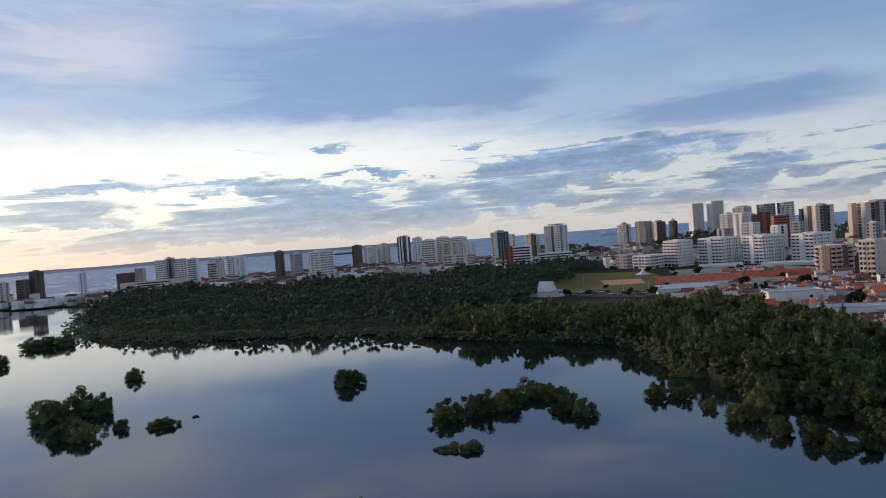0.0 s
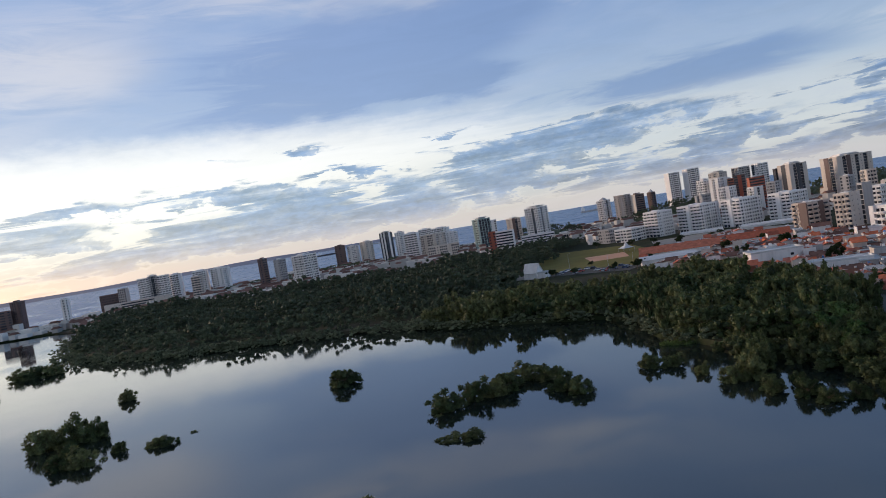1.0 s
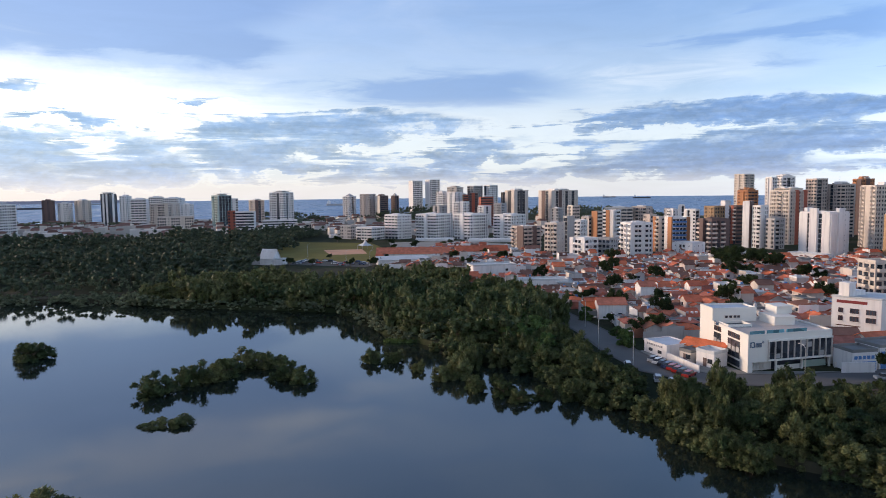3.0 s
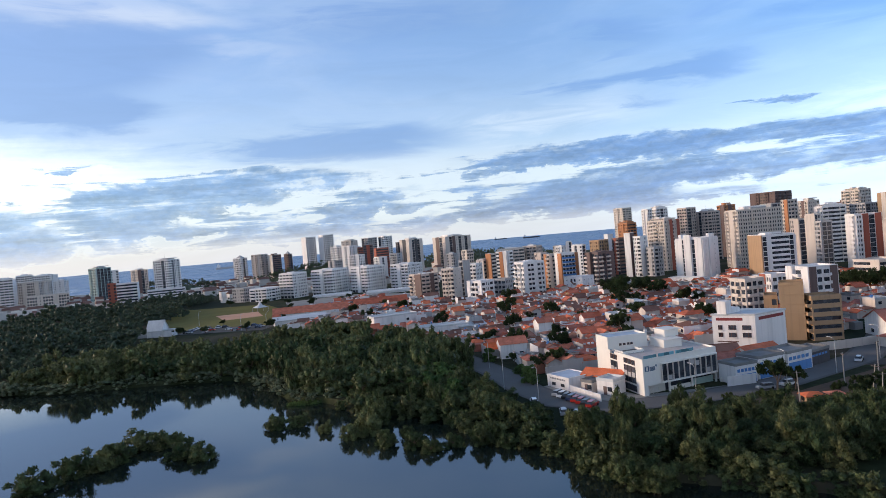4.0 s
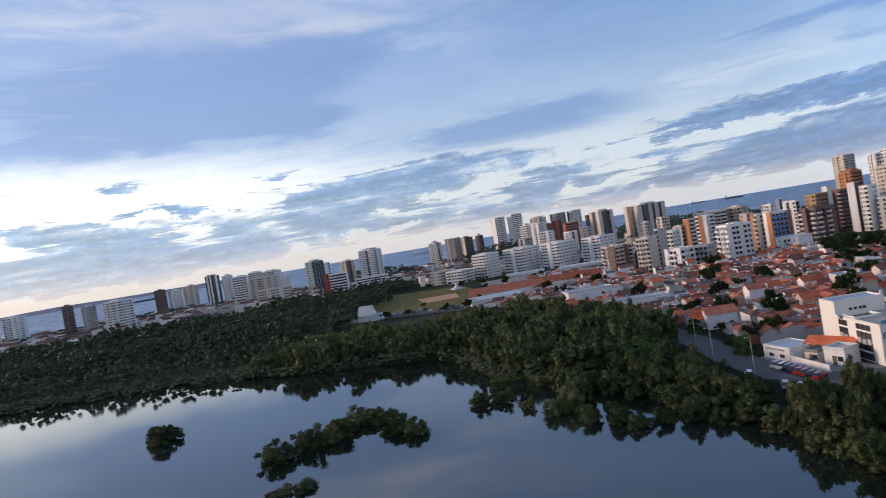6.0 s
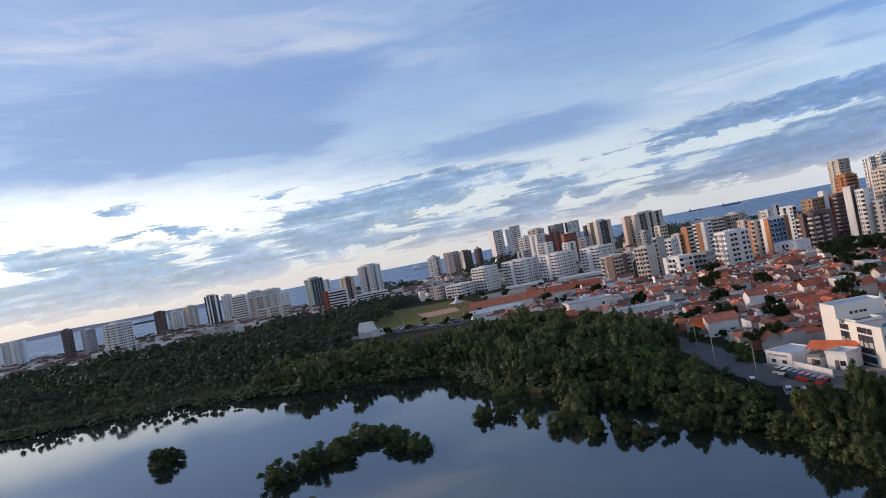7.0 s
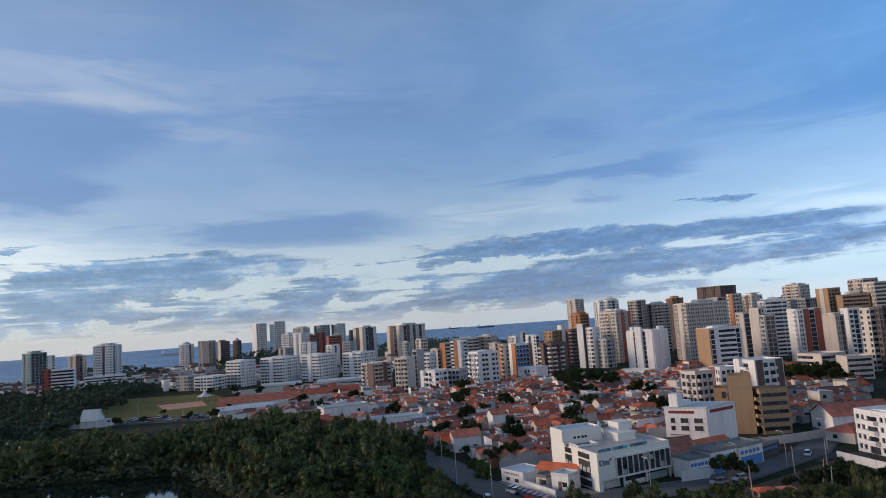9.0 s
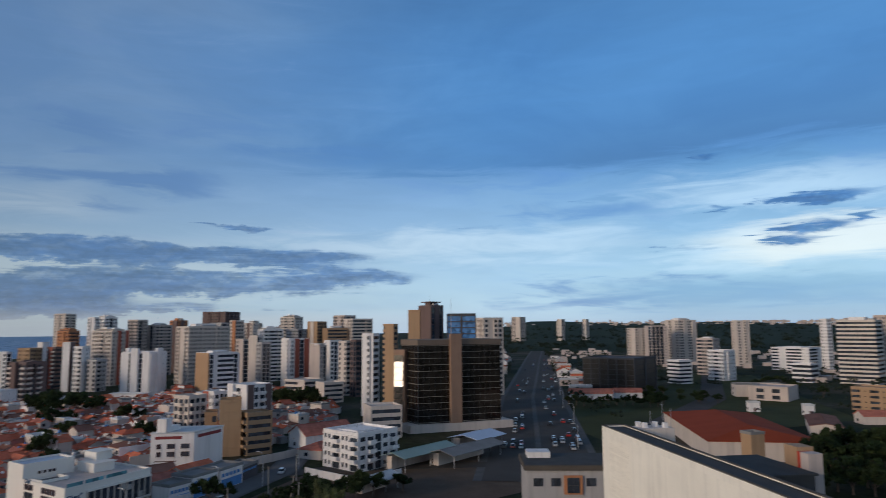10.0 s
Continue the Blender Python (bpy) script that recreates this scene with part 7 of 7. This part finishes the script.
# ---- field, white lodge and canopy beyond the wood ----
def field():
    grass = material("dry_grass", (0.135, 0.115, 0.032), 0.95, 0.5, 0.04, 0.2, fine=0.6)
    sand = material("sand", (0.60, 0.33, 0.21), 0.95, 0.2, 0.1, 0.1)
    b = Build()
    b.face([(x, y, GZ + 0.05) for x, y in ((62, 425), (112, 372), (150, 420), (165, 545), (112, 585), (75, 500))])
    tagged(part("lawn", b, grass), "patchy dry grass field", "grass", kind="structure")
    b = Build()
    b.face([(x, y, GZ + 0.10) for x, y in ((108, 452), (133, 448), (141, 486), (113, 494))])
    tagged(part("sand_court", b, sand), "pinkish sand court on the field", "ground", kind="structure")
    b = Build()
    b.face([(x, y, GZ + 0.09) for x, y in ((68, 405), (108, 368), (124, 384), (84, 424))])
    tagged(part("car_park", b, material("gravel", (0.09, 0.087, 0.08), 0.95, 0.4, 0.1, 0.2)), "pale paved car park", "ground", kind="structure")
    b = Build()
    b.face([(x, y, GZ + 0.04) for x, y in ((152, 425), (215, 440), (262, 470), (240, 530), (180, 540), (168, 500))])
    tagged(part("plaza", b, material("pale_paving", (0.26, 0.245, 0.22), 0.9, 0.35, 0.06, 0.1)), "pale paved square before the white flats", "ground", kind="structure")
    b = Build()
    b.face([(x, y, GZ + 0.06) for x, y in ((106, 140), (109, 118), (121, 107), (141, 97), (147, 103), (140, 106), (124, 114), (125, 126), (117, 140))])
    tagged(part("forecourt", b, CONCRETE), "grey concrete forecourt of the clinic", "ground", kind="structure")
    root = thing("lodge", 61, 410, GZ, -38, "white lodge with a steep sheet roof at the wood's edge", "house")
    b = Build()
    b.box(-4.5, 4.5, -4, 4, 0, 3.6)
    b.prism([(4.5, -3), (10, -3), (10, 3), (4.5, 3)], 0, 3.2)
    for e in (-4.5, 4.5):
        b.face([(e, -4, 3.6), (e, 4, 3.6), (e, 0, 9.2)])
    part("wall", b, paint("white"), root)
    part("roof", roof_build(9, 8, 5.8, "gable"), ROOFS["white"], root, "steep pale roof", pose(0, 0, 3.6))
    part("annex_roof", roof_build(5.5, 6, 0, "flat"), ROOFS["white"], root, "", pose(7.25, 0, 3.2))
    g = Build()
    g.box(-13, -4.8, -3, 3, 0, 3.0)
    part("wing", g, paint("grey"), root)
    root = thing("canopy", 142, 483, GZ, 10, "white pointed tent canopy on posts", "tent")
    b = Build()
    for i in range(4):
        a, c = i * math.pi / 2 + 0.78, (i + 1) * math.pi / 2 + 0.78
        p, q = (6 * math.cos(a), 6 * math.sin(a)), (6 * math.cos(c), 6 * math.sin(c))
        b.face([(*p, 3.2), (*q, 3.2), (q[0] * 0.3, q[1] * 0.3, 4.9), (p[0] * 0.3, p[1] * 0.3, 4.9)])
        b.face([(p[0] * 0.3, p[1] * 0.3, 4.9), (q[0] * 0.3, q[1] * 0.3, 4.9), (0, 0, 7.8)])
    part("sheet", b, ROOFS["white"], root, "white tent sheet")
    for i in range(4):
        a = i * math.pi / 2 + 0.78
        p = Build()
        p.tube((6 * math.cos(a), 6 * math.sin(a), 0), (6 * math.cos(a), 6 * math.sin(a), 3.2), 0.12, 0.1, 6)
        part("post", p, paint("grey"), root)


field()


# ---- cars and street lamps ----
CAR = {}


def car_meshes(hue, color):
    if hue in CAR:
        return CAR[hue]
    m = bpy.data.materials.new("car_paint_" + hue)
    m.use_nodes = True
    p = m.node_tree.nodes["Principled BSDF"]
    p.inputs["Base Color"].default_value = (*color, 1)
    p.inputs["Roughness"].default_value = 0.3
    p.inputs["Coat Weight"].default_value = 0.6
    b = Build()
    b.box(-2.05, 2.05, -0.84, 0.84, 0.28, 0.82, 0.06)
    b.prism([(-1.95, -0.8), (1.95, -0.8), (1.95, 0.8), (-1.95, 0.8)], 0.82, 0.88)
    c = Build()
    c.box(-1.75, 1.05, -0.76, 0.76, 0.88, 1.42, 0.22)
    r = Build()
    r.box(-1.45, 0.75, -0.54, 0.54, 1.42, 1.47)
    w = Build()
    w.tube((0, -0.1, 0), (0, 0.1, 0), 0.31, 0.31, 10)
    CAR[hue] = (b.mesh("body", m), c.mesh("cabin_glass", GLASS), r.mesh("roof", m), w.mesh("wheel", material("tyre", (0.02, 0.02, 0.02), 0.9, 0.1)))
    return CAR[hue]


PAINTS = {"red": (0.45, 0.03, 0.02), "white": (0.75, 0.75, 0.75), "silver": (0.40, 0.41, 0.43), "black": (0.02, 0.02, 0.022), "dark blue": (0.03, 0.05, 0.12)}


def car(x, y, yaw, hue, group, up=0.14):
    body, cabin, roof, wheel = car_meshes(hue, PAINTS[hue])
    root = thing("car", x, y, GZ + up, yaw, "%s hatchback car on the asphalt" % hue, "car", group)
    part("body", body, None, root)
    part("cabin_glass", cabin, None, root, "dark car windows")
    part("roof", roof, None, root)
    for u in (-1.3, 1.3):
        for v in (-0.8, 0.8):
            part("wheel", wheel, None, root, "", pose(u, v, 0.31))


def traffic():
    rng = random.Random(9)
    for i, hue in enumerate(("silver", "white", "black", "dark blue", "red", "red", "black", "red")):
        car(111.6 + i * -0.32, 129.4 + i * -2.02, 17 + 3 * (i % 3), hue, "cars parked by the clinic")
    car(102.2, 127.7, 58, "white", "cars on the street")
    car(100.6, 115.4, 52, "silver", "cars on the street")
    car(101.6, 112.0, 48, "silver", "cars on the street")
    car(152, 93.0, 165, "white", "cars on the street")
    car(186, 93.5, 20, "white", "cars on the street")
    car(146, 95, 150, "silver", "cars on the street")
    for k in range(26):
        a, b = rng.randrange(9), rng.randrange(4)
        car(76 + a * 4.4 + b * 3 + rng.uniform(-1, 1), 404 - a * 4.0 + b * 4.5 + rng.uniform(-1, 1), -42 + rng.choice((0, 90)), rng.choice(list(PAINTS)), "cars in the field car park", 0.09)
    for k in range(90):
        u = rng.random() ** 1.5
        x = 240 + u * 620
        lane = rng.choice((-15, -12, -9, -6, 6, 9, 12))
        y = lane + next(ay + (by - ay) * (x - ax) / (bx - ax) for (ax, ay), (bx, by) in zip(AVENUE, AVENUE[1:]) if x <= bx)
        car(x, y, 6 if lane > 0 else 186, rng.choice(("red", "white", "silver", "silver", "black", "black", "dark blue")), "traffic on the avenue")


def lamp(x, y, yaw, h=9.0):
    root = thing("street_lamp", x, y, GZ, yaw, "grey steel street lamp with a curved arm", "street lamp", "street lamps")
    b = Build()
    b.tube((0, 0, 0), (0, 0, h * 0.9), 0.11, 0.07, 8)
    part("pole", b, material("galvanised", (0.45, 0.46, 0.47), 0.5, 0.1, metal=0.6), root)
    b = Build()
    pts = [(0.9 * (1 - math.cos(a)) * 1.6, 0, h * 0.9 + math.sin(a) * 1.0) for a in (0, 0.4, 0.8, 1.2, 1.57)]
    for p, q in zip(pts, pts[1:]):
        b.tube(p, q, 0.06, 0.05, 6)
    part("arm", b, material("galvanised", (0.45, 0.46, 0.47), 0.5, 0.1, metal=0.6), root)
    b = Build()
    b.box(1.3, 2.1, -0.16, 0.16, h * 0.9 + 0.9, h * 0.9 + 1.06)
    part("lamp_head", b, paint("grey"), root)


traffic()
for q in ((121, 172, 200), (107, 146, 200), (104, 128, 200), (126, 99, 80), (150, 92, 80), (170, 91, 80), (192, 91, 90), (133, 232, 190), (100, 380, 30), (112, 372, 30), (90, 440, 30), (240, 10, 90), (300, 14, 90), (360, 22, 90), (430, 28, 90)):
    lamp(*q)


def street_trees():
    rng = random.Random(14)
    by_street = ((133, 153, 1.05), (127, 155, 0.9), (190, 236, 0.9), (225, 205, 1.1), (232, 210, 1.0), (205, 217, 0.8), (143, 206, 1.0), (149, 210, 1.0), (152, 212, 0.8), (195, 388, 1.0), (252, 190, 0.8), (146, 92, 1.15), (150, 90, 0.9), (131, 172, 0.6))
    by_towers = ((292, 288, 1.5), (297, 281, 1.7), (290, 273, 1.6), (296, 265, 1.8), (288, 257, 1.7), (293, 250, 1.6), (287, 246, 1.4), (300, 288, 1.3), (283, 265, 1.2), (330, 172, 1.5), (328, 165, 1.8), (327, 158, 1.7), (326, 151, 1.8), (325, 145, 1.5), (333, 160, 1.5), (210, 160, 0.8), (70, 395, 0.9), (82, 388, 0.8), (100, 370, 0.9), (112, 366, 1.0), (118, 374, 0.8), (128, 390, 0.9))
    by_field = ((150, 430, 0.9), (160, 470, 0.8), (158, 520, 1.0), (140, 560, 1.0), (100, 420, 0.6), (176, 470, 0.9), (185, 490, 0.9), (170, 505, 0.8), (200, 470, 0.9), (215, 490, 0.8), (160, 72, 1.0), (155, 78, 0.7), (240, 150, 0.8), (262, 160, 0.9), (180, 300, 0.9), (212, 330, 0.9), (170, 330, 0.8))
    for x, y, s in by_street + by_towers + by_field:
        tree(("street", rng.randrange(4)), x, y, GZ, s, s * rng.uniform(0.85, 1.1), rng.uniform(0, 360), "street_tree", "round leafy street tree among the houses", "street trees")

    # trees in the yards of the quarter
    for x, y, s in ((150, 172, 1.1), (157, 178, 0.9), (170, 160, 1.0), (186, 178, 1.2), (192, 182, 1.0), (205, 196, 1.1), (222, 168, 1.2), (228, 172, 1.0), (240, 228, 1.3), (246, 224, 1.2), (170, 222, 1.1), (176, 228, 0.9), (196, 262, 1.2), (215, 282, 1.2), (262, 208, 1.2), (268, 204, 1.0), (280, 172, 1.2), (188, 152, 0.9), (160, 262, 1.1), (232, 305, 1.3), (270, 262, 1.3), (150, 320, 1.1), (252, 142, 1.1), (300, 196, 1.2), (207, 142, 1.0), (340, 200, 1.2), (143, 186, 1.2), (168, 192, 0.9), (205, 238, 1.2), (185, 345, 1.2), (165, 372, 1.1)):
        tree(("street", rng.randrange(4)), x, y, GZ, s, s * rng.uniform(1.0, 1.25), rng.uniform(0, 360), "yard_tree", "dark leafy tree rising among tiled roofs", "yard trees")
    # verge between the street and the bank
    for x, y, s in ((151, 70, 1.2), (155, 66, 1.1), (147, 74, 0.8), (162, 66, 0.9), (158, 60, 1.2), (166, 58, 0.9), (150, 80, 0.5), (134, 88, 0.5), (128, 92, 0.5), (172, 52, 0.9)):
        tree(("street", rng.randrange(4)), x, y, GZ, s, s * rng.uniform(0.8, 1.1), rng.uniform(0, 360), "verge_tree", "bushy tree on the waste ground by the street", "verge trees")


street_trees()


def verge():
    """Bare soil, a tiled hut and leaning poles beside the street."""
    b = Build()
    b.face([(x, y, GZ + 0.05) for x, y in ((132, 93), (150, 88.5), (186, 86), (190, 70), (160, 74), (138, 78), (126, 90))])
    tagged(part("verge", b, material("bare_soil", (0.085, 0.062, 0.045), 0.95, 0.45, 0.15, 0.3, fine=1.2)), "bare brown soil beside the street", "ground", kind="structure")
    b = Build()
    b.face([(x, y, GZ + 0.03) for x, y in ((188, 88), (205, 62), (238, 40), (236, 14), (196, 8), (160, 36), (138, 60), (160, 72), (190, 68))])
    tagged(part("waste_lot", b, material("bare_soil", (0.085, 0.062, 0.045), 0.95, 0.45, 0.15, 0.3, fine=1.2)), "trodden brown soil of an open lot", "ground", kind="structure")
    rng = random.Random(6)
    house(140, 80.5, -35, 3.6, 3.0, 2.2, "hip", "bright", "tan", rng)
    house(144.5, 78, -35, 2.8, 2.4, 2.0, "hip", "bright", "tan", rng)
    for x, y, lean in ((137.6, 81.8, 0.3), (145.2, 69.0, -0.4), (151.6, 74.0, -1.0), (160, 84, 0.2), (178, 85, 0.1)):
        root = thing("utility_pole", x, y, GZ, rng.uniform(0, 180), "weathered concrete utility pole with a crossarm", "pole", "utility poles")
        p = Build()
        p.tube((0, 0, 0), (lean, 0, 7.6), 0.16, 0.10, 8)
        part("pole", p, material("pole_concrete", (0.30, 0.28, 0.25), 0.9, 0.2), root)
        q = Build()
        q.box(lean - 0.9, lean + 0.9, -0.06, 0.06, 7.1, 7.22)
        part("crossarm", q, paint("brown"), root, "wooden crossarm")


verge()

# ---- far side: open ground, ridge and low city to the skyline ----
def ridge():
    """Land that rises towards the skyline beyond the avenue."""
    b = Build()
    az = [80 + i * 2.0 for i in range(28)]
    rings = [(1150, 1.0), (1350, 9.0), (1700, 16.0), (2300, 36.0), (3200, 62.0), (4200, 70.0)]
    grid = []
    for r, h in rings:
        row = []
        for a in az:
            q = radians(a)
            p = Vector((r * math.sin(q), r * math.cos(q), 0))
            row.append((p.x, p.y, GZ - 0.3 + h * (0.85 + 0.35 * noise.noise(p * 0.0016)) * min(1.0, (a - 78) / 6)))
        grid.append(row)
    for i in range(len(rings) - 1):
        for j in range(len(az) - 1):
            b.face((grid[i][j], grid[i][j + 1], grid[i + 1][j + 1], grid[i + 1][j]))
    tagged(part("ridge", b, material("far_woodland", (0.018, 0.027, 0.015), 0.95, 0.5, 0.006, 0.0, fine=0.05)), "long wooded rise on the skyline", "hill", kind="structure")

    def z_of(x, y):
        r = math.hypot(x, y)
        for (r0, h0), (r1, h1) in zip(rings, rings[1:]):
            if r0 <= r <= r1:
                return GZ - 1 + (h0 + (h1 - h0) * (r - r0) / (r1 - r0)) * 0.9
        return GZ

    rng = random.Random(31)
    spots = []
    for _ in range(600):
        a, r = radians(rng.uniform(80, 124)), 1150 + 1300 * rng.random() ** 1.5
        spots.append((r * math.sin(a), r * math.cos(a)))
    grove("ridge_trees", spots, "dark green woods on the far rise", z_of, 5, 1.6, LEAF_RIDGE)
    for name, n, r0, r1, a0, a1, words in (("far_city_blocks", 420, 2700, 3900, 80, 125, "pale far buildings on the skyline"), ("far_roofs", 240, 560, 1180, 79, 122, "low pale buildings among trees")):
        c = Build()
        for _ in range(n):
            a, r = radians(rng.uniform(a0, a1)), rng.uniform(r0, r1)
            x, y = r * math.sin(a), r * math.cos(a)
            if abs(y - (28 + (x - 280) * 0.112)) < 40 and x < 1600:
                continue
            if name == "far_roofs" and -150 < y < 30 and x < 720:
                continue
            w, d = rng.uniform(6, 18), rng.uniform(6, 16)
            h = rng.uniform(3, 7) if rng.random() < 0.97 or r < 1200 else rng.uniform(10, 18)
            if name == "far_roofs":
                w, d, h = w * 0.8, d * 0.8, h * 0.7
            z = z_of(x, y)
            c.box(x - w / 2, x + w / 2, y - d / 2, y + d / 2, z - 4, z + h)
        tagged(part(name, c, paint("beige")), words, "buildings", kind="stuff")


ridge()


def scatter_groves():
    rng = random.Random(17)
    spots = []
    for _ in range(650):
        a, r = radians(rng.uniform(87, 122)), rng.uniform(290, 1150)
        x, y = r * math.sin(a), r * math.cos(a)
        if abs(y - (28 + (x - 280) * 0.112)) < 30 or noise.noise(Vector((x * 0.006, y * 0.006, 2))) < -0.12:
            continue
        if min(abs(y - (-90 + 0 * x)), 99) < 14:
            continue
        spots.append((x, y))
    for k in range(120):
        x = rng.uniform(330, 1150)
        spots.append((x, 28 + (x - 280) * 0.112 + rng.choice((-1, 1)) * rng.uniform(22, 34)))
    for x, y in ((225, -65), (232, -72), (240, -78), (257, -85), (205, -71), (214, -78), (222, -84), (236, -92), (248, -70), (196, -82), (262, -76), (270, -92)):
        spots.append((x, y))
        spots.append((x + 5, y - 9))
    for _ in range(420):
        a, r = radians(rng.uniform(79, 99)), rng.uniform(1180, 1480)
        spots.append((r * math.sin(a), r * math.cos(a)))
    grove("park_trees", spots, "dark green trees on open ground", None, 9, 0.75, LEAF_RIDGE)
    spots = []
    for _ in range(800):
        a, r = radians(rng.uniform(-36, 34)), rng.uniform(640, 1080)
        x, y = r * math.sin(a), r * math.cos(a)
        if inside(x, y, OUTER) and not inside(x, y, SHORE_LINE):
            spots.append((x, y))
    COAST_CLEAR = [(-215, 404), (0, 300), (45, 375), (60, 470), (105, 580), (160, 640), (160, 700), (134, 740), (73, 698), (18, 676), (-35, 658), (-84, 662), (-128, 656), (-162, 648), (-226, 698), (-262, 748), (-362, 758), (-292, 548)]
    grove("coast_trees", [p for p in spots if not inside(*p, COAST_CLEAR)], "dark trees among the houses of the coast", None, 11, 0.55)
    # low houses of the coast quarter
    walls, roofs = Build(), Build()
    for _ in range(1150):
        a, r = radians(rng.uniform(-37, 33)), rng.uniform(640, 1050)
        x, y = r * math.sin(a), r * math.cos(a)
        if not inside(x, y, OUTER) or inside(x, y, SHORE_LINE) or inside(x, y, COAST_CLEAR):
            continue
        w, d, h = rng.uniform(6, 15), rng.uniform(7, 12), rng.uniform(3, 7.5) * (1.6 if rng.random() < 0.08 else 1.0)
        walls.box(x - w / 2, x + w / 2, y - d / 2, y + d / 2, GZ, GZ + h)
        if rng.random() < 0.5:
            k = len(roofs.v)
            roofs.v += [(x - w / 2 - 0.4, y - d / 2 - 0.4, GZ + h), (x + w / 2 + 0.4, y - d / 2 - 0.4, GZ + h), (x + w / 2 + 0.4, y + d / 2 + 0.4, GZ + h), (x - w / 2 - 0.4, y + d / 2 + 0.4, GZ + h), (x - w / 2, y, GZ + h + 2.2), (x + w / 2, y, GZ + h + 2.2)]
            roofs.f += [(k, k + 1, k + 5, k + 4), (k + 2, k + 3, k + 4, k + 5), (k + 1, k + 2, k + 5), (k + 3, k, k + 4)]
    far = part("coast_houses", walls, material("coast_render", (0.56, 0.52, 0.48), 0.85, 0.2, 0.1, 0.0, piece=0.35))
    tagged(far, "low pale houses of the far coast", "houses", kind="stuff")
    part("tiled_roofs", roofs, ROOFS["old"], far, "weathered tiled roofs")


scatter_groves()


# ---- ships at anchor on the sea ----
def ship(az, dist, length, hue):
    a = radians(az)
    root = thing("cargo_ship", dist * math.sin(a), dist * math.cos(a), 0, -az + 4, "dark cargo ship at anchor on the sea", "ship", "ships at anchor")
    b = Build()
    k = length
    b.prism([(-k / 2, -k * 0.07), (k * 0.4, -k * 0.07), (k / 2, 0), (k * 0.4, k * 0.07), (-k / 2, k * 0.07)], -0.2, k * 0.07)
    part("hull", b, paint(hue), root)
    b = Build()
    b.box(-k * 0.46, -k * 0.34, -k * 0.05, k * 0.05, k * 0.07, k * 0.17)
    b.box(-k * 0.43, -k * 0.39, -k * 0.015, k * 0.015, k * 0.17, k * 0.22)
    part("deckhouse", b, paint("white"), root)
    b = Build()
    for u in (-0.15, 0.1, 0.32):
        b.tube((u * k, 0, k * 0.07), (u * k, 0, k * 0.13), k * 0.006, k * 0.004, 5)
    part("masts", b, paint("grey"), root)


for q in ((4.6, 3000, 60, "grey"), (14.3, 2400, 90, "grey"), (-8.5, 2600, 80, "dark"), (-4.2, 3600, 70, "grey"), (33.5, 3600, 70, "dark"), (39.6, 3700, 90, "dark"), (37.0, 4200, 80, "dark"), (47.5, 3900, 60, "dark"), (52.0, 4100, 90, "dark"), (28.8, 3300, 70, "grey")):
    ship(*q)


def far_coast():
    """A thin strip of land on the other side of the bay."""
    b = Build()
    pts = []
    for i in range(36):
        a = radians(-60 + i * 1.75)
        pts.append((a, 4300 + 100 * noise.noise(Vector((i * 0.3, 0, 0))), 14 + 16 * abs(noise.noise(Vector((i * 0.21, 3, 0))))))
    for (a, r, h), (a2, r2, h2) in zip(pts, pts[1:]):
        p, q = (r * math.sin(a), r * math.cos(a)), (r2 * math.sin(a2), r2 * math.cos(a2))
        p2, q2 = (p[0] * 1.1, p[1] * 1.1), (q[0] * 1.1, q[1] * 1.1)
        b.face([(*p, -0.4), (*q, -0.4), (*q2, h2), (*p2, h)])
    # the blue-grey of this land is haze put into its colour
    tagged(part("far_shore", b, material("hazed_far_hills", (0.16, 0.19, 0.26), 1.0, 0.2, 0.002, 0.0)), "low land across the bay with haze in its colour", "land", kind="structure")


far_coast()

old_quarter()
